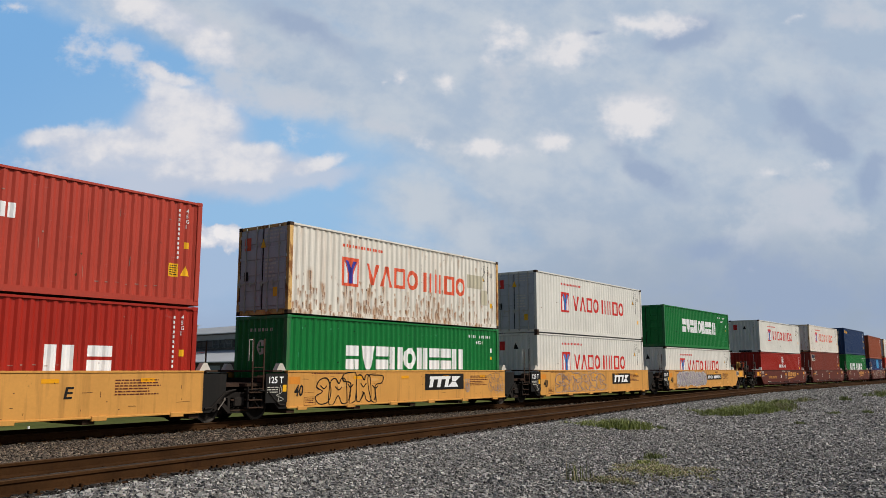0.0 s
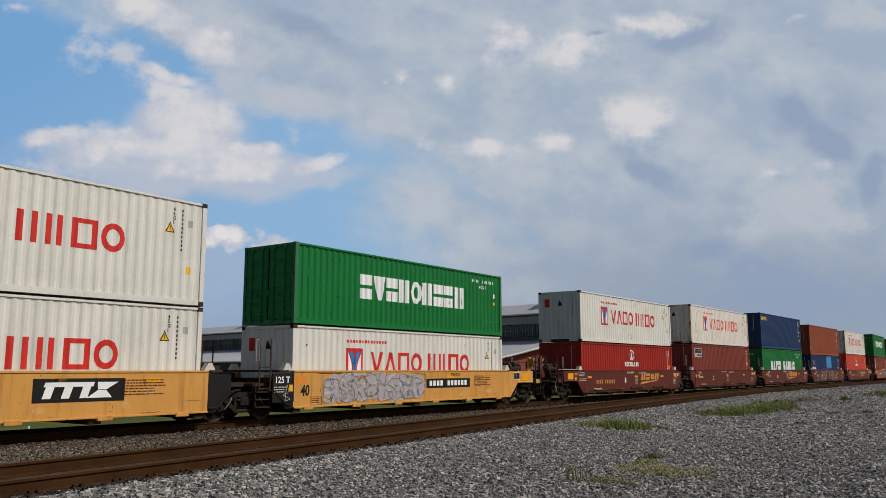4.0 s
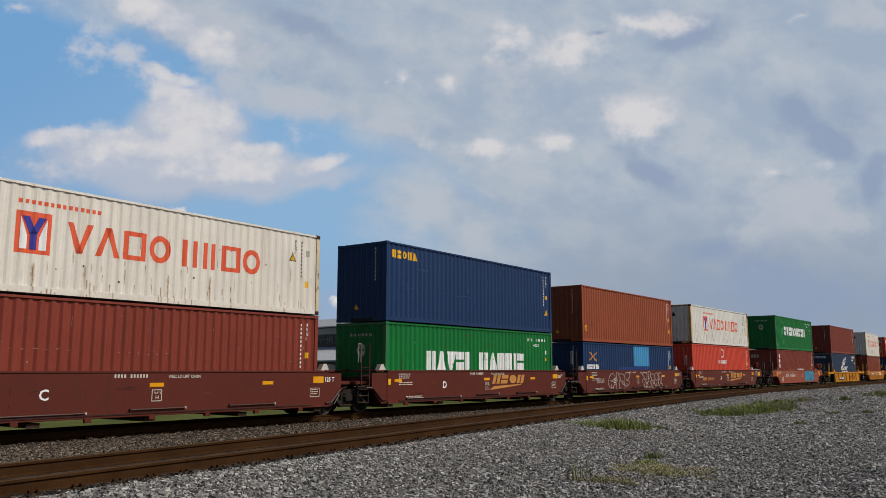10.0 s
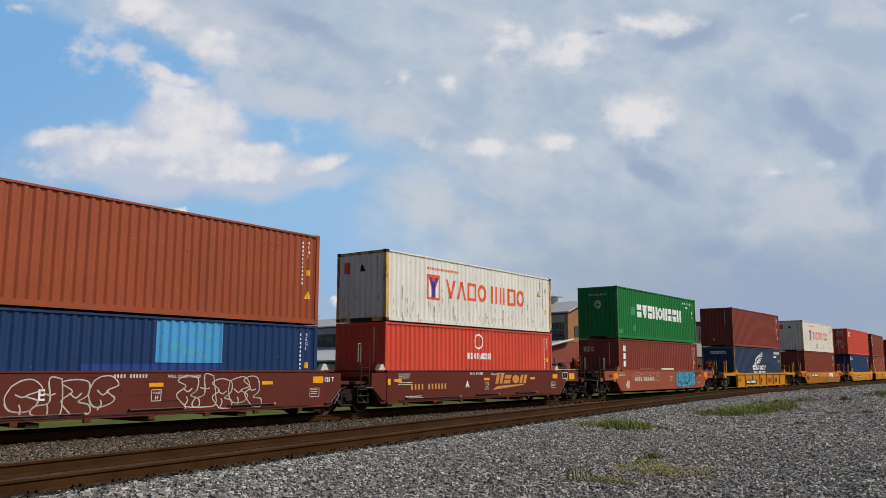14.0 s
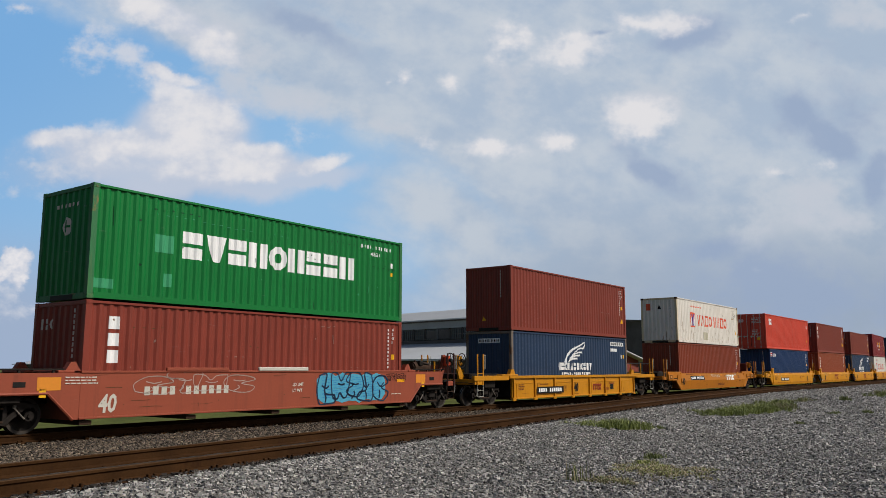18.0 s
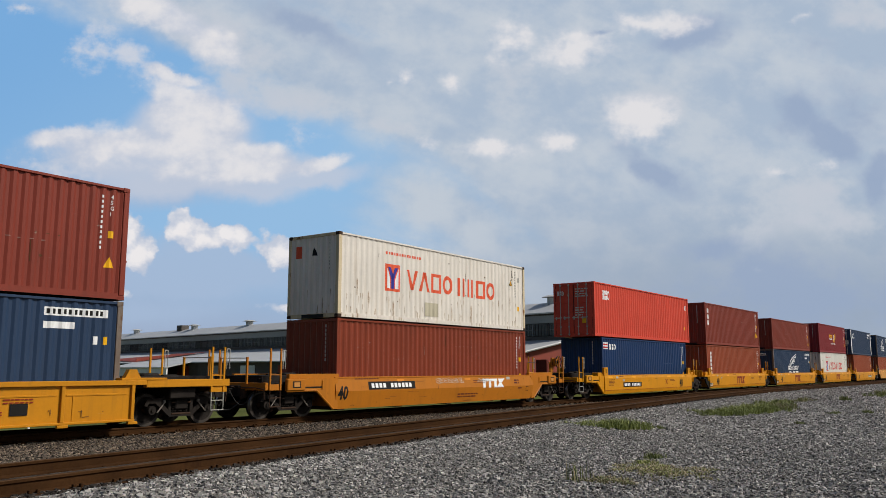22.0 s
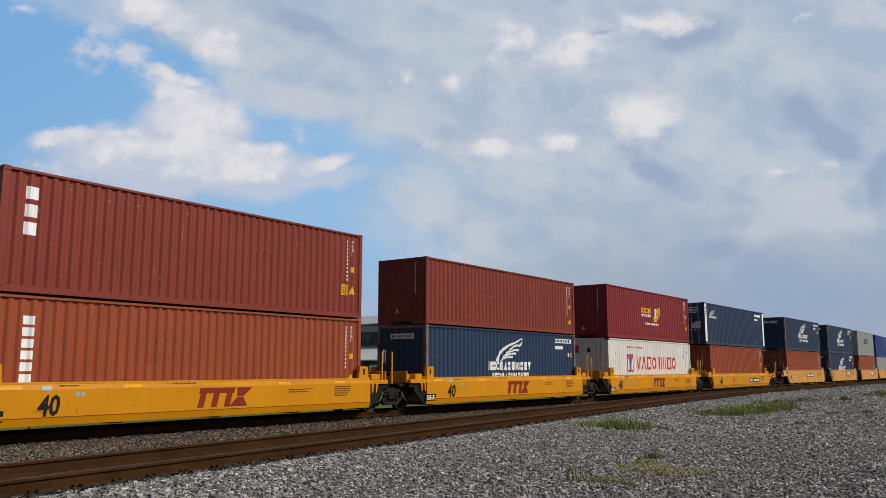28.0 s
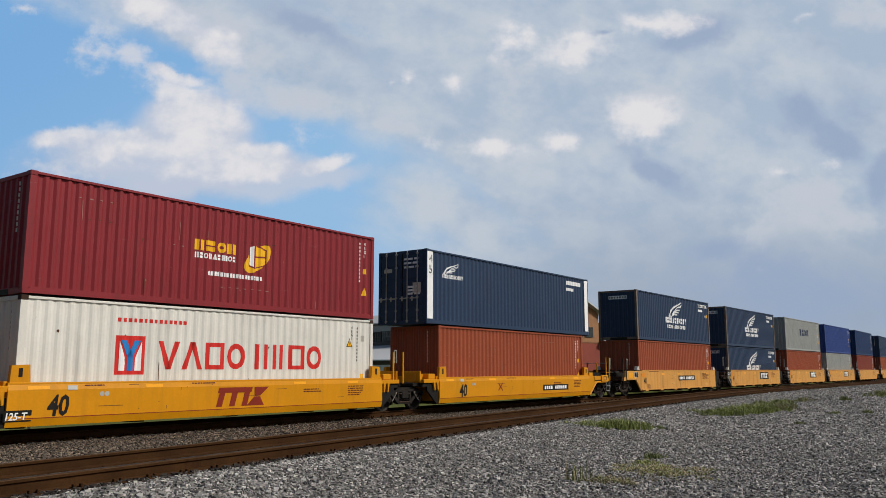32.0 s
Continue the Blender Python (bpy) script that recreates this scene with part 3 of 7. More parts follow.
SECTION = [(-0.075, -0.18), (-0.075, -0.166), (-0.012, -0.145), (-0.012, -0.05), (-0.036, -0.036), (-0.036, -0.006), (-0.028, 0.0)]
SECTION = SECTION + [(-q, h) for q, h in SECTION[::-1]]


def build_track(name, centre, z, label, ties):
    t = tagged(new(name), label, "railway track", kind="structure")
    for off in (-0.755, 0.755):
        g = sweep(SECTION, centre, z, off)
        g.m = [1 if j % 14 in (5, 6, 7) else 0 for j in range(len(g.f))]
        part("rail", g, [RAIL, HEAD], t)
    tie = Geo().box((-0.115, -1.3, -0.42), (0.115, 1.3, -0.215), 0.02).mesh("tie")
    plate = Geo()
    for sg in (-1, 1):
        plate.box((-0.095, sg * 0.755 - 0.19, -0.215), (0.095, sg * 0.755 + 0.19, -0.168), 0.004)
        for dx in (-0.05, 0.05):
            for dy in (0.1 * sg,):
                plate.box((dx - 0.018, sg * 0.755 + dy - 0.022, -0.17), (dx + 0.018, sg * 0.755 + dy + 0.022, -0.125), 0.006)
    plate = plate.mesh("tie_plate")
    s = 2.0
    for i in range(ties):
        a = math.atan2(centre(s + 0.5) - centre(s - 0.5), 1)
        w = part("tie", tie, TIE, t, at=(s, centre(s), z), turn=a + random.uniform(-0.02, 0.02))
        part("tie_plate", plate, RAIL, w)
        s += 0.53 + random.uniform(-0.02, 0.02)
    return t


build_track("main_track", main_y, 0.0, "rusty steel rails on wooden ties under the train", 120)
build_track("side_track", side_y, SIDE_Z, "empty rusty rails on spiked wooden ties in grey ballast", 130)


# ---- the train: what all pieces share ----
TRAVEL = [0.0, 7.719, 15.441, 23.17, 30.865, 38.551, 46.251, 53.998, 61.792, 69.602, 77.383, 85.146, 92.891, 100.641, 108.379,
          116.136, 123.901, 131.653, 139.378, 147.109, 154.873, 162.622, 170.408, 178.242, 186.072, 193.923, 201.809, 209.716,
          217.644, 225.575, 233.396, 241.156, 248.902]
RIDERS = []     # things that ride the main track: object, place along the track at 0 s
WHEELS = []     # wheelsets, which also roll


def travel(t):
    i = min(int(t), 31)
    return TRAVEL[i] + (TRAVEL[i + 1] - TRAVEL[i]) * (t - i)


def ride(ob, s):
    RIDERS.append((ob, s))
    return ob


# ---- painted marks ----
def text_faces(words, height, squeeze=1.0, slant=0.0, bold=0.022):
    """Flat triangles of a word in Blender's own font, from the lower left corner (x, z)."""
    key = ("text", words, bold)
    if key not in MESHES:
        cu = bpy.data.curves.new("lettering", "FONT")
        cu.body, cu.size, cu.resolution_u, cu.offset = words, 1.0, 2, bold
        ob = new("lettering", cu)
        me = bpy.data.meshes.new_from_object(ob.evaluated_get(bpy.context.evaluated_depsgraph_get()))
        me.calc_loop_triangles()
        tris = [[tuple(me.vertices[i].co[:2]) for i in t.vertices] for t in me.loop_triangles]
        bpy.data.objects.remove(ob)
        bpy.data.curves.remove(cu)
        bpy.data.meshes.remove(me)
        x0 = min(p[0] for t in tris for p in t)
        h = max(p[1] for t in tris for p in t) - min(0, min(p[1] for t in tris for p in t))
        MESHES[key] = [[((x - x0) / h, z / h) for x, z in t] for t in tris]
    return [[((x + slant * z) * height * squeeze, z * height) for x, z in t] for t in MESHES[key]]


def quad(x, z, w, h, lean=0.0):
    return [(x, z), (x + w, z), (x + w + lean, z + h), (x + lean, z + h)]


def moved(polys, x, z):
    return [[(a + x, b + z) for a, b in p] for p in polys]


def stroke(pts, w):
    """A drawn line as short quads."""
    out = []
    for (a, b), (c, d) in zip(pts, pts[1:]):
        l = math.hypot(c - a, d - b) or 1
        nx, nz = -(d - b) / l * w / 2, (c - a) / l * w / 2
        ex, ez = (c - a) / l * w * 0.3, (d - b) / l * w * 0.3
        out.append([(a - nx - ex, b - nz - ez), (c - nx + ex, d - nz + ez), (c + nx + ex, d + nz + ez), (a + nx - ex, b + nz - ez)])
    return out


def curve_pts(ctrl, n=6):
    """A smooth line through control points."""
    p = [ctrl[0]] + list(ctrl) + [ctrl[-1]]
    out = []
    for i in range(1, len(p) - 2):
        for k in range(n):
            t = k / n
            out.append(tuple(0.5 * (2 * p[i][j] + (p[i + 1][j] - p[i - 1][j]) * t + (2 * p[i - 1][j] - 5 * p[i][j] + 4 * p[i + 1][j] - p[i + 2][j]) * t * t
                                    + (3 * p[i][j] - p[i - 1][j] - 3 * p[i + 1][j] + p[i + 2][j]) * t ** 3) for j in (0, 1)))
    return out + [ctrl[-1]]


def disc(x, z, r, rz=None, n=18):
    rz = rz or r
    return [(x + r * math.cos(6.28318 * i / n), z + rz * math.sin(6.28318 * i / n)) for i in range(n)]


def hoop(x, z, r, w, n=20, rz=None):
    rz = rz or r
    out = []
    for i in range(n):
        a, b = 6.28318 * i / n, 6.28318 * (i + 1) / n
        out.append([(x + r * math.cos(a), z + rz * math.sin(a)), (x + r * math.cos(b), z + rz * math.sin(b)),
                    (x + (r - w) * math.cos(b), z + (rz - w) * math.sin(b)), (x + (r - w) * math.cos(a), z + (rz - w) * math.sin(a))])
    return out


def clip(poly, a, b):
    """The part of a convex polygon between x = a and x = b."""
    for sign, lim in ((1, a), (-1, b)):
        out = []
        for p, q in zip(poly, poly[1:] + poly[:1]):
            dp, dq = sign * (p[0] - lim), sign * (q[0] - lim)
            if dp >= 0:
                out.append(p)
            if dp * dq < 0:
                t = dp / (dp - dq)
                out.append((p[0] + (q[0] - p[0]) * t, p[1] + (q[1] - p[1]) * t))
        poly = out
        if len(poly) < 3:
            return []
    return poly


def split(polys, level):
    """Cuts polygons along a level fold line."""
    if level is None:
        return polys
    turned = [[(b, a) for a, b in p] for p in polys]
    return [[(a, b) for b, a in q] for p in turned for q in (clip(p, -99, level), clip(p, level, 99)) if len(q) > 2]


def drape(polys, folds, place):
    """Paint on a folded sheet: cut along its folds, and laid on it by place(x, z)."""
    g, seen = Geo(), {}
    for p in polys:
        lo, hi = min(q[0] for q in p), max(q[0] for q in p)
        cuts = [lo] + [x for x in folds if lo < x < hi] + [hi]
        for a, b in zip(cuts, cuts[1:]):
            ids = []
            for x, z in clip(list(p), a, b):
                k = (round(x, 4), round(z, 4))
                if k not in seen:
                    seen[k] = len(g.v)
                    g.v.append(place(x, z))
                if seen[k] not in ids:
                    ids.append(seen[k])
            if len(ids) > 2:
                g.f.append(tuple(ids))
                g.m.append(0)
    return g


class Letters(list):
    """Painted shapes that are parts of their own."""

    def __add__(self, other):
        out = Letters(list(self) + list(other))
        out.groups = self.groups + (other.groups if isinstance(other, Letters) else [list(other)])
        return out


def blocks(code, x, z, w, h, gap=0.16, lean=0.0, holes=True, slim=0.0):
    """A brand's name as a row of plain shapes: bars, wedges, rings, no letters."""
    if not isinstance(code, str):
        code = ("BEOBAEBIOEBVEB" * 2)[:code] if holes else "X" * code
    wide = {"I": 0.5, "M": 1.25}
    unit = w / sum(wide.get(c, 1.0) for c in code)
    out = Letters()
    out.groups = []
    X = x
    for c in code:
        if c == " ":
            X += unit
            continue
        b = unit * wide.get(c, 1.0) * (1 - gap)
        L = lean
        if c in "AV" and slim:
            foot, tip = (z, z + h) if c == "A" else (z + h, z)
            p = [[(X, foot), (X + slim, foot), (X + b / 2 + slim * 0.5, tip), (X + b / 2 - slim * 0.5, tip)], [(X + b - slim, foot), (X + b, foot), (X + b / 2 + slim * 0.5, tip), (X + b / 2 - slim * 0.5, tip)]]
        elif c in "BM" and slim:
            p = [quad(X, z, slim, h, L), quad(X + b - slim, z, slim, h, L)]
            p += [quad(X + b / 2 - slim / 2, z, slim, h, L)] if c == "M" else [quad(X + slim, z + h - slim * 0.8, b - 2 * slim, slim * 0.8), quad(X + slim, z, b - 2 * slim, slim * 0.8)]
        elif c == "O" and slim:
            p = hoop(X + b / 2 + L / 2, z + h / 2, b / 2, slim, 14, h / 2)
        elif c == "I" and slim:
            p = [quad(X, z, slim, h, L)]
        elif c == "A":
            p = [[(X, z), (X + b, z), (X + b * 0.62 + L, z + h), (X + b * 0.38 + L, z + h)]]
        elif c == "V":
            p = [[(X + b * 0.34, z), (X + b * 0.66, z), (X + b + L, z + h), (X + L, z + h)]]
        elif c == "O":
            p = hoop(X + b / 2 + L / 2, z + h / 2, b / 2, b * 0.3, 10, h / 2)
        elif c == "E":
            p = [quad(X, z, b * 0.92, h * 0.43, L * 0.43), quad(X + L * 0.57, z + h * 0.57, b * 0.92, h * 0.43, L * 0.43)]
        elif c in "BM":
            p = [quad(X, z, b * 0.4, h, L), quad(X + b * 0.56, z, b * 0.4, h, L)]
        else:
            p = [quad(X, z, b, h, L)]
        out.groups += [p] if c == "O" else [[q] for q in p]
        out.extend(p)
        X += unit * wide.get(c, 1.0)
    return out


def singles(polys):
    out = Letters(polys)
    out.groups = [[p] for p in polys]
    return out


def lines(x, z, w, n, pitch, h, seed=1, ragged=0.3):
    """Small print as plain bars."""
    r = random.Random(seed)
    out = []
    for i in range(n):
        X, end = x, x + w * (1 - ragged * r.random())
        while X < end:
            l = r.uniform(1.5, 5) * h
            out.append(quad(X, z - i * pitch, min(l, end - X + 0.01), h))
            X += l + 0.8 * h
    return out


def column(x, z, n, w, h, pitch):
    """Upright numbering as plain bars."""
    return [quad(x, z - i * pitch, w, h) for i in range(n)]


# marks too small to pick apart one by one
FINE_PRINT = {"surface_wear", "end_number", "small_print", "caution_print", "door_print", "door_code", "type_code", "capacity_print", "car_number", "plate_number", "stencil_frame", "well_code"}


# ---- shipping containers ----
WIDE = 2.438
FOLD, DEEP = 0.278, 0.036


def folds_of(a, b, pitch=FOLD):
    """The fold lines of a corrugated sheet from a to b: place, depth."""
    n = max(1, round((b - a) / pitch))
    p = (b - a) / n
    out = [(a, 0.0)]
    for i in range(n):
        q = a + i * p
        out += [(q + p * 0.14, 0.0), (q + p * 0.38, 1.0), (q + p * 0.64, 1.0), (q + p * 0.88, 0.0)]
    return out + [(b, 0.0)]


def depth_at(folds, x):
    for (a, p), (b, q) in zip(folds, folds[1:]):
        if a <= x <= b:
            return p + (q - p) * (x - a) / max(b - a, 1e-6)
    return 0.0


def sheet(a, b, z0, z1, face, back, deep):
    """A corrugated wall along x; its outer face lies at y = face and looks towards -y."""
    g, fo = Geo(), folds_of(a, b)
    n = len(fo)
    g.v = [(x, face + d * deep, z) for z in (z0, z1) for x, d in fo] + [(x, back, z) for z in (z0, z1) for x in (a, b)]
    g.f = [(i, i + 1, n + i + 1, n + i) for i in range(n - 1)]
    m = 2 * n
    g.f += [(m, m + 2, m + 3, m + 1), (0, n, m + 2, m), (n - 1, m + 1, m + 3, 2 * n - 1)]
    g.f += [tuple([m] + list(range(0, n)) + [m + 1])[::-1], tuple([m + 2] + list(range(n, 2 * n)) + [m + 3])]
    g.m = [0] * len(g.f)
    return g


def container(s, z, length, high, color, label, doors=False, door_color=None, post=None, marks=(), group="", casting=None, deep=DEEP):
    """A box container centred on s with its floor at z. marks: (name, polygons, material, wall), x from the middle of the wall."""
    L2, W2 = length / 2, WIDE / 2
    t = thing("shipping_container", label, "container", group)
    key = (round(length, 2), round(high, 2))
    post = post or color
    door_color = door_color or color
    zb, zt = 0.165, high - 0.075
    part("floor", shared(("floor",) + key, lambda: Geo().box((-L2 + 0.1, -W2 + 0.06, 0.03), (L2 - 0.1, W2 - 0.06, 0.16))), color, t)
    part("roof", shared(("roof",) + key, lambda: roof_sheet(L2 - 0.06, W2 - 0.06, high)), color, t)
    for sg in (-1, 1):
        turn = 0 if sg < 0 else math.pi
        part("side_wall", shared(("side_wall", deep) + key, lambda: sheet(-L2 + 0.14, L2 - 0.14, zb, zt, -W2 + 0.03, -W2 + 0.085, deep)), color, t, turn=turn)
        part("top_rail", shared(("top_rail",) + key, lambda: Geo().box((-L2 + 0.17, -W2 + 0.004, high - 0.08), (L2 - 0.17, -W2 + 0.064, high - 0.016), 0.006)), color, t, turn=turn)
        part("bottom_rail", shared(("bottom_rail",) + key, lambda: bottom_rail(L2, W2)), color, t, turn=turn)
        for sx in (-1, 1):
            part("corner_post", shared(("corner_post",) + key, lambda: Geo().bar([(-W2, 0.118), (-W2 + 0.13, 0.118), (-W2 + 0.13, high - 0.118), (-W2, high - 0.118)], -L2, -L2 + 0.15)),
                 post, t, at=(0, 0, 0), turn=0) if (sg, sx) == (-1, -1) else \
                part("corner_post", shared(("corner_post", sg, sx) + key, lambda: Geo().box((sx * L2, sg * W2, 0.118), (sx * (L2 - 0.15), sg * (W2 - 0.13), high - 0.118), 0.01)), post, t)
            for zz in (0, high - 0.118):
                part("corner_casting", shared(("corner_casting", sg, sx), lambda: casting_geo(sx, sg)), casting or post, t, at=(sx * L2, sg * W2, zz))
    for sx in (-1, 1):
        part("end_rail", shared(("end_rail", sx) + key, lambda: Geo().box((sx * (L2 - 0.01), -W2 + 0.17, high - 0.115), (sx * (L2 - 0.11), W2 - 0.17, high - 0.01), 0.008)), post, t)
        part("end_sill", shared(("end_sill", sx) + key, lambda: Geo().box((sx * (L2 - 0.01), -W2 + 0.17, -0.004), (sx * (L2 - 0.12), W2 - 0.17, 0.15), 0.008)), post, t)
    front = 1 if doors else -1
    if not doors:
        # no opening is cut: a black block draws the tunnel notch's shade
        part("tunnel_recess", shared(("tunnel_recess",) + key, lambda: Geo().box((-L2 + 0.004, -0.55, 0.0), (-L2 + 0.1, 0.5, 0.125))), BLACK, t)
    part("front_wall", shared(("front_wall",) + key, lambda: sheet(-W2 + 0.13, W2 - 0.13, 0.14, high - 0.11, -L2 + 0.02, -L2 + 0.1, 0.045)), door_color, t,
              turn=-math.pi / 2 if front < 0 else math.pi / 2)
    for sg in (-1, 1):
        d = part("door", shared(("door", sg) + key, lambda: door_geo(sg, W2, high)), door_color, t, at=(-front * (L2 - 0.02), 0, 0), turn=0 if front > 0 else math.pi)
        for y in (0.28, 0.78):
            part("lock_rod", shared(("lock_rod",) + key, lambda: rod_geo(high)), GALV if color in (C_NAVY, C_WHITE, C_WHITE_RUSTY, C_CRIMSON) else door_color, d, at=(-0.045, sg * y, 0))
    part("door_gasket", shared(("door_gasket",) + key, lambda: Geo().box((-0.034, -0.011, 0.17), (0.02, 0.011, high - 0.13)).box((-0.02, -W2 + 0.128, 0.17), (0.02, -W2 + 0.141, high - 0.13))
         .box((-0.02, W2 - 0.141, 0.17), (0.02, W2 - 0.128, high - 0.13))), BLACK, t, at=(-front * (L2 - 0.02), 0, 0), turn=0 if front > 0 else math.pi)
    fo = folds_of(-L2 + 0.14, L2 - 0.14)
    fe = folds_of(-W2 + 0.13, W2 - 0.13)
    for name, polys, mat, wall in [(q[0], p, *q[2:]) for q in marks for p in (q[1].groups if isinstance(q[1], Letters) else [q[1]])]:
        up = {"2": 0.008, "3": 0.012}.get(wall[-1], 0.004)
        wall = wall.rstrip("23")
        if wall == "side":
            g = drape(polys, [x for x, _ in fo], lambda x, zz: (x, -W2 + 0.03 + depth_at(fo, x) * deep - up, zz))
        elif wall == "post":
            g = drape(polys, [], lambda x, zz: (x, -W2 - 0.004, zz))
        elif wall == "front":
            g = drape(polys, [x for x, _ in fe], lambda x, zz: (-L2 + 0.02 + depth_at(fe, x) * 0.045 - up, -x, zz))
        else:
            g = drape(polys, [], lambda x, zz: (-L2 - 0.022 - up, -x, zz))
        ob = part(name, g, mat, t)
        if name in FINE_PRINT:
            tagged(ob, kind="stuff")
    t.location = (0, 0, z)
    ride(t, s)
    return t


def roof_sheet(L, W, high):
    g = Geo().box((-L, -W, high - 0.06), (L, W, high - 0.03))
    n = int(2 * L / 0.42)
    for i in range(n):
        x = -L + 0.3 + i * (2 * L - 0.6) / n
        g.box((x, -W + 0.12, high - 0.031), (x + 0.2, W - 0.12, high - 0.012))
    return g


def bottom_rail(L2, W2):
    g = Geo().bar([(-W2 + 0.004, 0.17), (-W2 + 0.004, 0.02), (-W2 + 0.05, 0.02), (-W2 + 0.05, 0.17)], -L2 + 0.17, L2 - 0.17)
    return g


def casting_geo(sx, sg):
    g = Geo().box((0.003 * sx, 0.003 * sg, 0), (-0.178 * sx, -0.162 * sg, 0.118), 0.012)
    y = 0.004 * sg
    g.box((-0.055 * sx, y, 0.035), (-0.125 * sx, y + 0.001 * sg, 0.085))
    return g


def door_geo(sg, W2, high):
    g = Geo().box((-0.01, sg * 0.012, 0.16), (0.04, sg * (W2 - 0.14), high - 0.12), 0.006)
    n = 5
    h = (high - 0.36) / n
    for i in range(n):
        z = 0.2 + i * h
        g.box((-0.036, sg * 0.07, z + 0.06), (-0.008, sg * (W2 - 0.2), z + h - 0.07), 0.012)
    for i in range(4):
        z = 0.35 + i * (high - 0.75) / 3
        g.box((-0.035, sg * (W2 - 0.2), z), (-0.008, sg * (W2 - 0.12), z + 0.1), 0.006)
    return g


def rod_geo(high):
    g = Geo().rod((-0.012, 0, 0.06), (-0.012, 0, high - 0.05), 0.022, 6)
    for z in (0.1, 0.5, 1.0, high - 0.7, high - 0.18):
        g.box((-0.03, -0.05, z), (0.02, 0.05, z + 0.06), 0.006)
    g.box((-0.05, 0.0, 0.98), (-0.03, 0.34, 1.03)).box((-0.055, 0.2, 0.9), (-0.02, 0.27, 1.08), 0.008)
    return g


HC, STD, FORTY, FORTY5 = 2.896, 2.591, 12.192, 13.716


# ---- trucks (the bogies under the cars) ----
def side_frame_geo():
    g = Geo()
    g.prism([(-1.12, 0.54), (-1.05, 0.69), (-0.60, 0.73), (-0.45, 0.83), (0.45, 0.83), (0.60, 0.73), (1.05, 0.69), (1.12, 0.54), (1.03, 0.52), (0.98, 0.60), (0.78, 0.60),
             (0.72, 0.52), (0.50, 0.68), (-0.50, 0.68), (-0.72, 0.52), (-0.78, 0.60), (-0.98, 0.60), (-1.03, 0.52)], -0.08, 0.08)
    g.prism([(-0.74, 0.56), (-0.36, 0.24), (0.36, 0.24), (0.74, 0.56), (0.62, 0.62), (0.30, 0.34), (-0.30, 0.34), (-0.62, 0.62)], -0.085, 0.085)
    for x in (-0.34, 0.34):
        g.box((x - 0.05, -0.07, 0.3), (x + 0.05, 0.07, 0.72), 0.012)
    return g


def spring_geo():
    g = Geo()
    for x in (-0.18, 0.0, 0.18):
        pts = [(x + 0.065 * math.cos(a * 0.9), 0.065 * math.sin(a * 0.9), 0.34 + 0.0085 * a) for a in range(0, 30)]
        g.pipe(pts, 0.016, 5)
    return g


def wheel_geo(sg):
    g, n = Geo(), 28
    prof = [(0.0, 0.10), (0.10, 0.10), (0.12, 0.05), (0.30, 0.03), (0.345, 0.0), (0.42, 0.0), (0.42, 0.10), (0.445, 0.115), (0.445, 0.14), (0.34, 0.14), (0.30, 0.09), (0.14, 0.12), (0.12, 0.16), (0.0, 0.16)]
    for r, w in prof:
        g.v += [(r * math.cos(6.28318 * i / n), -sg * w, r * math.sin(6.28318 * i / n)) for i in range(n)]
    for j in range(len(prof) - 1):
        for i in range(n):
            k = (i + 1) % n
            g.f.append((j * n + i, j * n + k, (j + 1) * n + k, (j + 1) * n + i))
            g.m.append(1 if j == 5 else 2 if j == 4 else 0)
    return g


TRUCKS = []


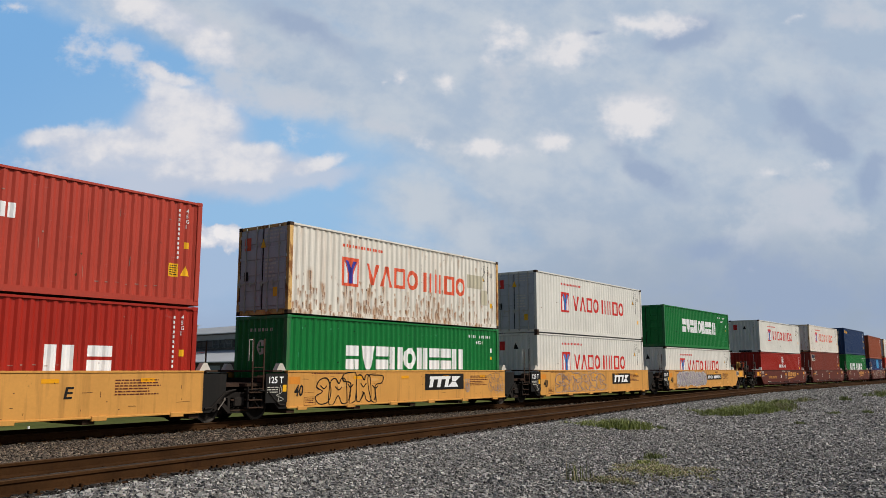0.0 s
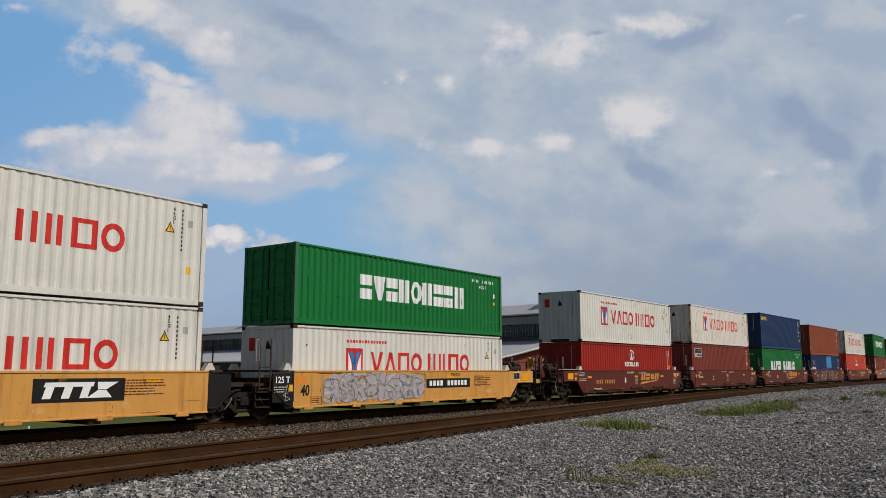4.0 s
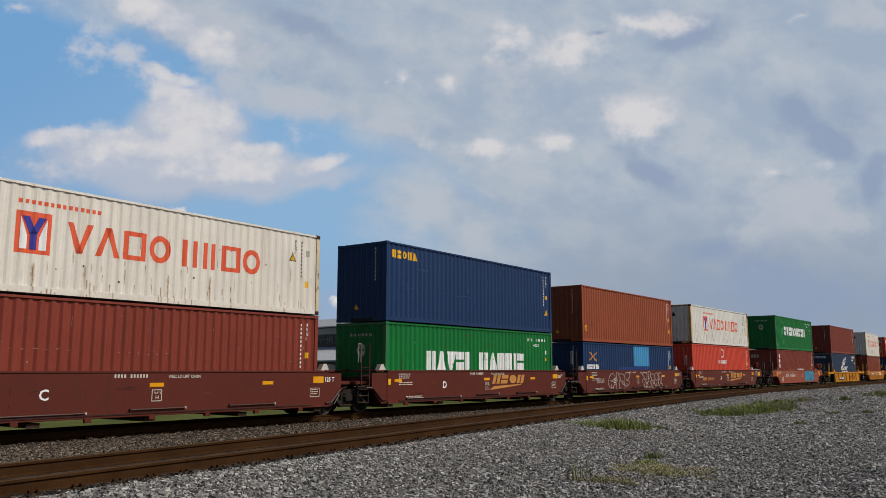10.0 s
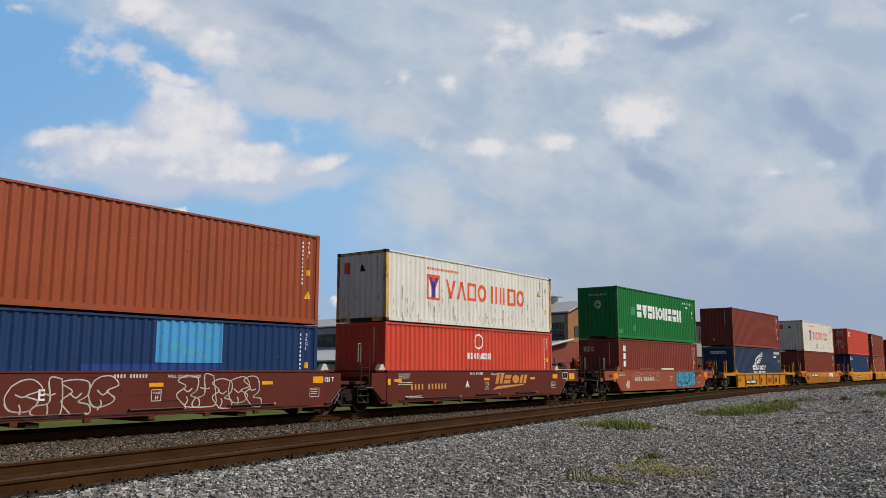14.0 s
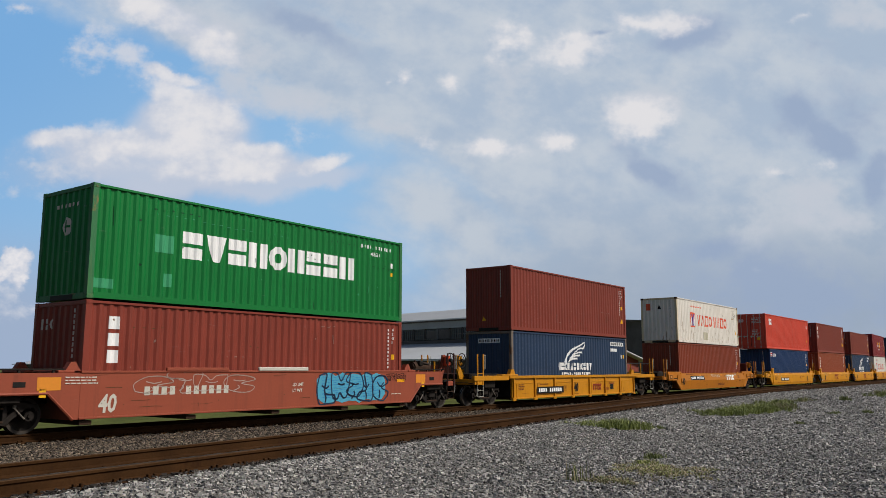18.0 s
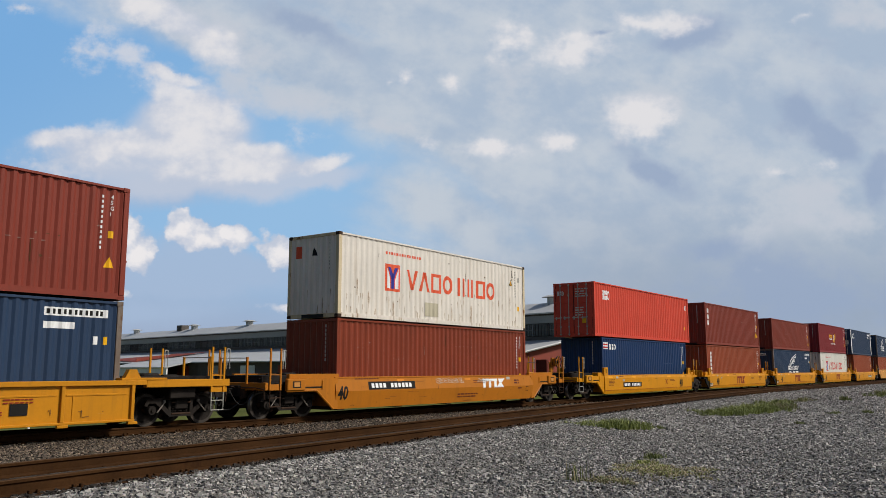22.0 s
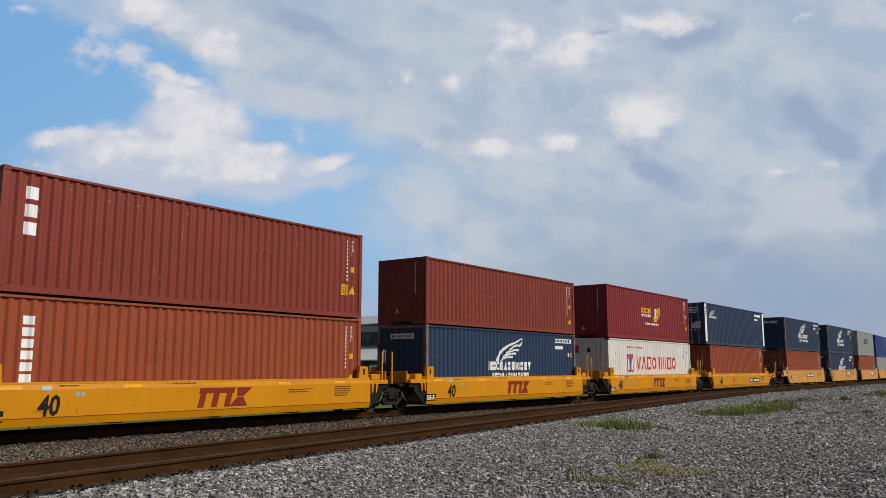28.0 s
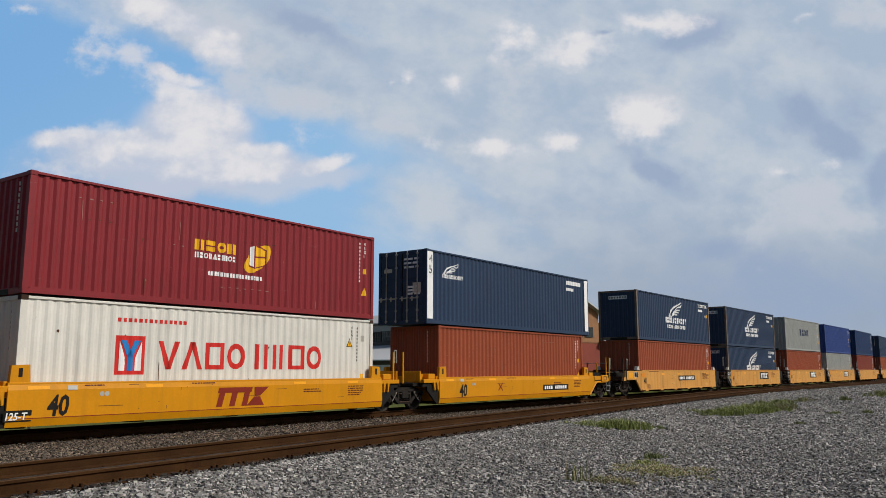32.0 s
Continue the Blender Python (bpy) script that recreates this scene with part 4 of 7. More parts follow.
def truck(s, label="dark cast-steel railway truck with coil springs"):
    if TRUCKS:
        t = copy_thing(TRUCKS[0][0], Matrix.Identity(4))
        sets = [c for c in t.children if c.name.startswith("wheelset")]
    else:
        t = thing("railway_truck", label, "railway truck", "trucks under the train")
        sets = []
        for y in (-1.0, 1.0):
            part("side_frame", shared(("side_frame",), side_frame_geo), STEEL, t, at=(0, y, 0))
            part("spring_group", shared(("spring_group",), spring_geo), STEEL, t, at=(0, y, 0))
            for x in (-0.88, 0.88):
                part("bearing_cap", shared(("bearing_cap",), lambda: Geo().rod((0, -0.09, 0.42), (0, 0.09, 0.42), 0.115, 14).rod((0, -0.13, 0.42), (0, 0.13, 0.42), 0.05, 6)), STEEL, t, at=(x, y, 0))
        part("transom", Geo().box((-0.3, -0.86, 0.28), (0.3, 0.86, 0.46), 0.02), STEEL, t)
        for sg in (-1, 1):
            part("spring_seat", Geo().box((-0.3, sg * 1.0 - 0.1, 0.29), (0.3, sg * 1.0 + 0.1, 0.335), 0.008).box((-0.3, sg * 1.0 - 0.1, 0.585), (0.3, sg * 1.0 + 0.1, 0.63), 0.008), RUSTY, t)
            for sx in (-1, 1):
                part("brake_shoe", Geo().prism([(sx * 0.41, 0.22), (sx * 0.5, 0.2), (sx * 0.455, 0.42), (sx * 0.5, 0.64), (sx * 0.4, 0.62), (sx * 0.36, 0.42)], sg * 0.72, sg * 0.84), RUSTY, t)
                part("friction_lever", Geo().rod((sx * 0.52, sg * 1.1, 0.62), (sx * 0.76, sg * 1.12, 0.36), 0.018, 6).box((sx * 0.5, sg * 1.12, 0.6), (sx * 0.57, sg * 1.06, 0.68), 0.008), LEVER, t)
            part("adapter_rail", Geo().rod((-0.9, sg * 0.9, 0.66), (0.9, sg * 0.9, 0.66), 0.022, 6), STEEL, t)
        part("bolster", Geo().box((-0.2, -1.12, 0.42), (0.2, 1.12, 0.68), 0.03).rod((0, 0, 0.66), (0, 0, 0.95), 0.28, 16), STEEL, t)
        for sx in (-1, 1):
            part("brake_beam", Geo().prism([(sx * 0.34, 0.34), (sx * 0.46, 0.3), (sx * 0.46, 0.4), (sx * 0.36, 0.42)], -0.85, 0.85), STEEL, t)
            w = part("wheelset", shared(("wheelset",), lambda: Geo().rod((0, -0.98, 0), (0, 0.98, 0), 0.085, 10)), RUSTY, t, at=(sx * 0.88, 0, 0.42))
            for sg in (-1, 1):
                part("wheel", shared(("wheel", sg), lambda: wheel_geo(sg)), [STEEL, TREAD, RIM], w, at=(0, sg * 0.80, 0))
            sets.append(w)
    TRUCKS.append((t, s))
    ride(t, s)
    for w in sets:
        WHEELS.append((w, 0.88 if w.location.x > 0 else -0.88))
    return t


# ---- well cars ----
def ladder_geo(h, w=0.45, rungs=4):
    g = Geo()
    for x in (0, w):
        g.box((x - 0.025, -0.012, 0), (x + 0.025, 0.012, h), 0.004)
    for i in range(rungs):
        z = 0.06 + i * (h * 0.55) / max(1, rungs - 1)
        g.rod((0, 0, z), (w, 0, z), 0.013, 5)
    return g


def grab(x0, x1, z0, z1, y):
    return Geo().pipe([(x0, y, z0), (x0, y, z1), (x1, y, z1), (x1, y, z0)], 0.014, 5)


def well_car(s, color, ends, style, label, end_color=None, group="well cars of the train", reach=(3.72, 3.72), marks=(), brake=None):
    """One unit of a container well car, its well centred on s. ends: 'joint' (shared truck) or 'coupler' on the left and the right."""
    t = thing("well_car", label, "freight car", group)
    end_color = end_color or color
    rail_color = {"plain": P_DARKRED, "flat": RUSTY}.get(style, color)
    top = {"bent": 1.17, "wedge": 1.22}.get(style, 1.43)
    A = 6.22
    # side sills
    for sg in (-1, 1):
        y0, y1 = sg * 1.42, sg * 1.345
        if style == "ribbed":
            part("side_sill", Geo().box((-6.42, y0, 0.21), (6.42, y1, 1.10)), color, t)
            part("upper_flange", Geo().box((-6.7, sg * 1.50, 1.09), (6.7, sg * 1.28, 1.21), 0.01), color, t)
            for ex in (-1, 1):
                part("end_beam", Geo().box((ex * 6.72, sg * 1.47, 1.02), (ex * 9.35, sg * 1.32, 1.22), 0.012), color, t)
            part("bottom_flange", Geo().box((-6.42, sg * 1.48, 0.2), (6.42, sg * 1.33, 0.26), 0.01), color, t)
            for i in range(8):
                x = -6.36 + i * 12.66 / 7
                part("rib", shared(("rib", sg), lambda: Geo().box((0, sg * 1.49, 0.26), (0.09, sg * 1.41, 1.09), 0.008)), color, t, at=(x, 0, 0))
                part("foot", shared(("foot", sg), lambda: Geo().box((-0.06, sg * 1.485, 0.13), (0.2, sg * 1.40, 0.2), 0.008)), color, t, at=(x, 0, 0))
                if i < 7:
                    part("panel_lip", shared(("panel_lip", sg), lambda: Geo().box((0.14, sg * 1.435, 0.86), (1.7, sg * 1.418, 0.9), 0.004).box((0.3, sg * 1.435, 0.27), (0.34, sg * 1.418, 0.86), 0.004)), color, t, at=(x, 0, 0))
        elif style in ("bent", "wedge"):
            pr = [(sg * 1.38, top), (sg * 1.46, 0.78), (sg * 1.37, 0.21), (sg * 1.30, 0.21), (sg * 1.30, top)] if style == "wedge" else \
                 [(sg * 1.42, top), (sg * 1.455, 1.02), (sg * 1.455, 0.38), (sg * 1.41, 0.21), (sg * 1.33, 0.21), (sg * 1.33, top)]
            part("side_sill", Geo().bar(pr, -A - 0.12, A + 0.12), color, t)
            part("top_chord", Geo().box((-A - 0.12, sg * (1.43 if style == "bent" else 1.40), top - 0.03), (A + 0.12, sg * 1.27, top + 0.02), 0.008), color, t)
            if style == "bent":
                part("edge_stripe", Geo().box((-A - 0.1, sg * 1.4595, 0.385), (A + 0.1, sg * 1.453, 0.402)), M_OXIDE, t)
        else:
            part("side_sill", Geo().box((-A, y0, 0.31), (A, y1, top)), color, t)
            part("top_chord", Geo().box((-A, sg * 1.445, top - 0.035), (A, sg * 1.27, top + 0.02), 0.008), color, t)
            part("bottom_flange", Geo().box((-A, sg * 1.46, 0.31), (A, sg * 1.30, 0.36), 0.008), color, t)
            if style == "flat":
                for i in range(6):
                    x = -5.6 + i * 2.2
                    part("tab", shared(("tab", sg), lambda: Geo().box((-0.2, sg * 1.475, 0.25), (0.2, sg * 1.40, 0.37), 0.01)), color, t, at=(x, 0, 0))
            elif color is not P_SALMON:
                for bx, bw, bz in ((-5.2, 3.4, 0.44), (-0.65, 1.65, 0.48), (2.44, 1.7, 0.48)):
                    rod = part("release_rod", Geo().rod((bx, sg * 1.46, bz), (bx + bw, sg * 1.46, bz), 0.022, 6).box((bx, sg * 1.48, bz - 0.03), (bx + 0.04, sg * 1.41, bz + 0.03)), P_DARKRED, t)
                    part("rod_end", Geo().box((bx + bw - 0.03, sg * 1.485, bz - 0.03), (bx + bw + 0.01, sg * 1.41, bz + 0.03), 0.006), OFFWHITE, rod)
                part("belly_rail", Geo().box((-5.6, sg * 1.475, 0.36), (5.6, sg * 1.41, 0.40), 0.006), P_DARKRED, t)
                for i in range(7):
                    x = -5.2 + i * 1.73
                    part("hanger", shared(("hanger", sg), lambda: Geo().box((-0.09, sg * 1.46, 0.22), (0.09, sg * 1.38, 0.33), 0.01)), end_color, t, at=(x, 0, 0))
    # well floor
    for x in (-6.0, -3.0, 0.0, 3.0, 6.0):
        part("cross_beam", shared(("cross_beam",), lambda: Geo().box((-0.16, -1.36, 0.17), (0.16, 1.36, 0.275), 0.01)), RUSTY, t, at=(x, 0, 0))
    # ends
    for sx, kind, rc in ((-1, ends[0], reach[0]), (1, ends[1], reach[1])):
        part("bulkhead", Geo().box((sx * 6.30, -1.34, 0.30), (sx * 6.40, 1.34, 1.22), 0.01), STEEL if style in ("ribbed", "flat") else end_color, t)
        for sg in (-1, 1):
            if kind == "joint":
                poly = [(sx * A, 0.31), (sx * 6.50, 0.31), (sx * 7.02, 0.80), (sx * 7.02, 1.36), (sx * A, 1.36)] if style != "bent" else \
                    [(sx * A, 0.2), (sx * 6.45, 0.2), (sx * 7.05, 0.72), (sx * 7.05, 0.86), (sx * A, 0.86)]
                part("end_panel", Geo().prism(poly, sg * 1.40, sg * 1.33), BLACK if style in ("flat", "bent") else end_color, t)
                if style == "bent":
                    part("end_chord", Geo().box((sx * 6.3, sg * 1.44, 0.98), (sx * 7.3, sg * 1.10, 1.12), 0.012), color, t)
                    part("crossbeam_end", Geo().box((sx * 6.62, sg * 1.38, 0.84), (sx * 7.3, sg * 1.0, 0.97), 0.01), STEEL, t)
                    part("pocket_plate", Geo().box((sx * 6.75, sg * 1.12, 1.04), (sx * 7.4, sg * 1.06, 1.3), 0.01), color, t)
                    part("pocket_wall", Geo().box((sx * 7.3, sg * 1.3, 1.0), (sx * 7.36, sg * 0.5, 1.42), 0.01), color, t)
                    for gx in (6.42, 6.62):
                        part("gusset", Geo().prism([(sx * gx, 0.7), (sx * (gx + 0.05), 0.7), (sx * (gx + 0.1), 1.0), (sx * gx, 1.0)], sg * 1.47, sg * 1.40), color, t)
            elif style != "ribbed":
                if style in ("bent", "wedge"):
                    poly = [(sx * A, 0.22), (sx * 6.42, 0.22), (sx * 7.2, 0.83), (sx * 8.45, 0.83), (sx * 8.45, top - 0.02), (sx * A, top - 0.02)]
                else:
                    poly = [(sx * A, 0.31), (sx * 6.36, 0.31), (sx * 7.0, 0.93), (sx * 8.35, 0.93), (sx * 8.35, top - 0.03), (sx * A, top - 0.03)]
                part("end_panel", Geo().prism(poly, sg * 1.415, sg * 1.34), color, t)
                if style in ("bent", "wedge"):
                    # dark strip on the flat panel for the shade between stacked beams
                    part("shadow_gap", Geo().box((sx * 6.95, sg * 1.4215, 0.9), (sx * 8.3, sg * 1.41, 0.95), 0.004), STEEL, t)
                    jack = part("jacking_box", Geo().box((sx * 7.72, sg * 1.475, 0.84), (sx * 8.46, sg * 1.38, 1.19), 0.02), color, t)
                    # flat dark plate draws the shaded recess behind the gold plate
                    part("recess", Geo().box((sx * 7.92, sg * 1.479, 0.92), (sx * 8.26, sg * 1.473, 1.12)), STEEL, jack)
                    part("end_plate", Geo().box((sx * 7.96, sg * 1.483, 0.95), (sx * 8.2, sg * 1.476, 1.09), 0.004), M_GOLD, jack)
                    part("web_gusset", Geo().box((sx * 6.9, sg * 1.45, 0.86), (sx * 6.96, sg * 1.4, 1.14), 0.01), color, t)
                part("skirt_edge", Geo().pipe([(p, sg * 1.41, q) for p, q in poly[1:4]], 0.035, 6), color, t)
        if kind == "joint":
            part("deck", Geo().box((sx * 6.45, -1.2, 0.86 if style == "bent" else 0.98), (sx * (6.10 + 1.55), 1.2, 0.97 if style == "bent" else 1.08), 0.012), STEEL if style == "bent" else end_color, t)
            part("drawbar", Geo().box((sx * 6.4, -0.3, 0.62), (sx * 7.6, 0.3, 0.98), 0.04), STEEL, t)
            if style in ("plain", "flat"):
                part("brake_pipe", Geo().pipe([(sx * 6.3, -1.43, 0.42), (sx * 6.52, -1.43, 0.44), (sx * 6.98, -1.42, 0.84), (sx * 7.25, -1.3, 0.88), (sx * 7.6, -1.1, 0.9)], 0.03, 6), P_DARKRED if style == "plain" else STEEL, t)
                part("joint_hose", Geo().pipe([(sx * 6.9, -1.0, 0.98), (sx * 7.1, -1.02, 0.72), (sx * 7.4, -1.0, 0.6), (sx * 7.62, -0.95, 0.64)], 0.028, 6), BLACK, t)
                part("valve_bracket", Geo().box((sx * 6.6, -1.15, 1.08), (sx * 6.9, -0.8, 1.3), 0.03), RUSTY, t)
            if style == "bent" and sx > 0:
                for sg in (-1, 1):
                    for px in (7.08, 7.62):
                        part("stanchion", Geo().box((px - 0.03, sg * 1.33 - 0.02, 0.98), (px + 0.03, sg * 1.33 + 0.02, 2.1), 0.005), color, t)
                    part("grab_iron", grab(7.14, 7.24, 1.7, 2.15, sg * 1.33), GALV, t)
            elif sx < 0 and style != "bent":
                for sg in (-1, 1):
                    for px in (-7.62, -7.1):
                        part("step_post", Geo().box((px, sg * 1.3, 0.34), (px + 0.05, sg * 1.22, 0.98), 0.008), STEEL, t)
                    for hz in (0.36, 0.58, 0.8):
                        part("tread", Geo().box((-7.6, sg * 1.34, hz), (-7.07, sg * 1.12, hz + 0.035), 0.006), RUSTY, t)
                    part("ladder", Geo().box((0, -0.012, 0.0), (0.05, 0.012, 1.5), 0.004).box((0.42, -0.012, 0.0), (0.47, 0.012, 1.5), 0.004)
                         .rod((0.02, 0, 0.05), (0.45, 0, 0.05), 0.014, 5).rod((0.02, 0, 0.38), (0.45, 0, 0.38), 0.014, 5).rod((0.02, 0, 0.66), (0.45, 0, 0.66), 0.014, 5),
                         color if style == "bent" else rail_color, t, at=(-7.55 if sx < 0 else 7.02, sg * 1.36, 0.88))
                    part("grab_iron", grab(0, 0.13, 0.0, 0.62, 0), GALV if style != "bent" else color, t, at=(-7.68 if sx < 0 else 7.55, sg * 1.36, 1.72))
        else:
            e = 6.10 + rc
            part("deck", Geo().box((sx * 6.45, -1.3, 1.0), (sx * (e - 0.72), 1.3, 1.09), 0.012), STEEL, t)
            # added solid block for the dark deck equipment; hides the far panel
            part("walkway_grating", Geo().box((sx * 6.48, -0.98, 1.09), (sx * (e - 0.95), 1.28, 1.30), 0.01), STEEL, t)
            part("centre_sill", Geo().box((sx * 6.4, -0.33, 0.66), (sx * (e - 0.6), 0.33, 1.0), 0.02), STEEL, t)
            part("end_sill", Geo().box((sx * (e - 0.82), -1.42, 0.86), (sx * (e - 0.70), 1.42, 1.09), 0.012), rail_color, t)
            part("coupler", Geo().box((sx * (e - 0.75), -0.1, 0.74), (sx * (e - 0.2), 0.1, 0.92), 0.03).prism([(sx * (e - 0.24), 0.66), (sx * (e + 0.04), 0.66), (sx * (e + 0.06), 0.98), (sx * (e - 0.24), 0.98)], -0.17, 0.15), STEEL, t)
            part("body_bolster", Geo().box((sx * 7.55, -1.3, 0.72), (sx * 8.35, 1.3, 1.0), 0.02), STEEL, t)
            part("uncoupling_lever", Geo().pipe([(sx * (e - 0.72), -1.38, 0.6), (sx * (e - 0.68), -1.38, 0.9), (sx * (e - 0.62), -1.1, 0.94), (sx * (e - 0.62), -0.2, 0.94), (sx * (e - 0.35), -0.1, 1.0)], 0.016, 5), GALV if style == "plain" else RUSTY, t)
            loop = [(sx * (e - 0.72), -0.9 + 0.02 * q, 0.86 - 0.42 * math.sin(q * 0.45)) for q in range(8)]
            part("brake_cable", Geo().pipe([(p + sx * 0.09 * k, y + 0.03 * k, z) for k, (p, y, z) in enumerate(loop)], 0.016, 5), BLACK, t)
            part("hose_bracket", Geo().box((sx * (e - 0.78), -0.52, 0.62), (sx * (e - 0.66), -0.3, 0.9), 0.012), RUSTY, t)
            part("angle_cock", Geo().rod((sx * (e - 0.72), -0.46, 0.7), (sx * (e - 0.6), -0.46, 0.62), 0.045, 8), RUSTY, t)
            hose = [(sx * (e - 0.75), -0.38, 0.72), (sx * (e - 0.55), -0.4, 0.45), (sx * (e - 0.3), -0.36, 0.30), (sx * (e + 0.0), -0.2, 0.28)]
            part("air_hose", Geo().pipe([(x, y, z) for (x, y, z) in hose], 0.028, 6), BLACK, t)
            for sg in (-1, 1):
                lx = e - 1.28 if sx > 0 else -(e - 0.83)
                part("corner_step", Geo().box((lx, sg * 1.43, 0.86), (lx + 0.45, sg * 1.40, 1.04), 0.006), color, t)
                part("ladder", Geo().box((0, -0.02, 0.86), (0.06, 0.02, 2.1), 0.006).box((0.41, -0.02, 0.86), (0.47, 0.02, 2.1), 0.006).rod((0.03, 0, 1.32), (0.44, 0, 1.32), 0.016, 5),
                     rail_color, t, at=(lx, sg * 1.44, 0))
                part("stirrup_step", Geo().pipe([(0.03, 0, 0.9), (0.03, 0, 0.38), (0.44, 0, 0.38), (0.44, 0, 0.9)], 0.016, 5).rod((0.03, 0, 0.64), (0.44, 0, 0.64), 0.014, 5), GALV if style in ("ribbed", "bent") else RUSTY, t, at=(lx, sg * 1.44, 0))
                part("grab_iron", grab(0.52, 0.62, 1.5, 2.05, 0), GALV, t, at=(lx, sg * 1.44, 0))
                part("end_post", Geo().box((sx * (e - 0.70), sg * 0.62 - 0.03, 1.05), (sx * (e - 0.64), sg * 0.62 + 0.03, 1.85), 0.006), rail_color, t)
            part("end_handrail", Geo().rod((sx * (e - 0.67), -0.62, 1.82), (sx * (e - 0.67), 0.62, 1.82), 0.016, 6), GALV, t)
            part("deck_pipe", Geo().rod((sx * 6.5, -0.9, 1.2), (sx * (e - 0.9), -0.9, 1.2), 0.03, 6).rod((sx * 6.5, -0.75, 1.16), (sx * (e - 0.9), -0.75, 1.16), 0.018, 6), STEEL, t)
            if brake and sx == (1 if brake == "right" else -1):
                xb = sx * (e - 0.42)
                part("brake_stand", Geo().prism([(xb - sx * 0.6, 1.09), (xb - sx * 0.2, 1.09), (xb + sx * 0.02, 1.6), (xb + sx * 0.02, 2.05), (xb - sx * 0.16, 2.05), (xb - sx * 0.22, 1.6)], -0.72, -0.64), color, t)
                part("brake_gear", Geo().box((xb - 0.16, -0.92, 1.62), (xb + 0.16, -0.72, 2.02), 0.05), M_ORANGE if style == "plain" else color, t)
                wheel = part("brake_wheel", Geo().ring((0, 0, 0), "y", 0.28, 0.02, 24, 6), BLACK, t, at=(xb, -0.98, 1.84))
                part("spider", Geo().rod((-0.27, 0, 0), (0.27, 0, 0), 0.012, 5).rod((0, 0, -0.27), (0, 0, 0.27), 0.012, 5).rod((-0.19, 0, -0.19), (0.19, 0, 0.19), 0.012, 5)
                     .rod((-0.19, 0, 0.19), (0.19, 0, -0.19), 0.012, 5).rod((0, -0.04, 0), (0, 0.08, 0), 0.05, 10), BLACK, wheel)
                if style == "ribbed":
                    continue
                if style == "wedge":
                    part("release_box", Geo().box((sx * 8.6, -0.9, 1.09), (sx * 8.75, -0.3, 1.95), 0.02), P_BROWN, t)
                    continue
                part("air_tank", Geo().rod((sx * 7.6, -0.5, 1.56), (sx * 8.55, -0.5, 1.56), 0.2, 18).rod((sx * 7.55, -0.5, 1.56), (sx * 8.6, -0.5, 1.56), 0.15, 18), RUSTY if style != "bent" else color, t)
                part("tank_valve", Geo().box((sx * 7.8, -0.75, 1.62), (sx * 8.0, -0.6, 1.8), 0.02).rod((sx * 8.0, -0.68, 1.72), (sx * 8.45, -0.68, 1.66), 0.03, 6), STEEL, t)
                part("tank_bracket", Geo().box((sx * 7.75, -0.7, 1.09), (sx * 7.83, -0.3, 1.44), 0.01).box((sx * 8.3, -0.7, 1.09), (sx * 8.38, -0.3, 1.44), 0.01), color, t)
            else:
                part("valve_box", Geo().box((sx * 7.2, -0.55, 1.09), (sx * 7.75, -0.1, 1.38), 0.05).rod((sx * 7.9, -0.4, 1.22), (sx * 8.35, -0.4, 1.22), 0.12, 12), STEEL, t)
        if kind == "coupler" and style in ("plain", "flat"):
            worn = color is P_SALMON
            xa = sx * (6.98 if worn else 7.65)
            part("end_reflector_panel", Geo().box((xa - 0.28, -1.421, 1.0), (xa + 0.28, -1.417, 1.3)), M_FADEOR if worn else M_REFLECT, t)
            if style == "plain" and (worn or sx < 0):
                xb2 = sx * (7.66 if worn else 7.08)
                part("data_plate", Geo().box((xb2 - 0.14, -1.422, 1.08 if worn else 1.2), (xb2 + 0.14, -1.417, 1.2 if worn else 1.32)), BLACK if worn else M_GOLD, t)
            else:
                xb2 = sx * 6.95
                board = part("stencil_board", Geo().box((xb2 - 0.24, -1.421, 1.05), (xb2 + 0.24, -1.417, 1.33)), BLACK, t)
                part("board_edge", Geo().pipe([(xb2 - 0.24, -1.423, 1.05), (xb2 + 0.24, -1.423, 1.05), (xb2 + 0.24, -1.423, 1.33), (xb2 - 0.24, -1.423, 1.33), (xb2 - 0.24, -1.423, 1.05)], 0.012, 4).rod((xb2, -1.423, 1.06), (xb2, -1.423, 1.32), 0.01, 4), WHITE, board)
            if style == "plain":
                part("walkway_edge", Geo().box((sx * 6.55, -1.26, 1.46), (sx * (e - 1.2), -1.2, 1.5), 0.008), STEEL if worn else GALV, t)
                for px in (6.8, 7.6, e - 1.35):
                    part("walkway_post", Geo().box((sx * px - 0.03, -1.25, 1.08), (sx * px + 0.03, -1.21, 1.47), 0.005), STEEL, t)
            part("journal_placard", Geo().box((sx * 7.12 - 0.08, -1.421, 0.9 if not worn else 0.84), (sx * 7.12 + 0.08, -1.417, 1.1 if not worn else 1.04)), M_YELLOW, t)
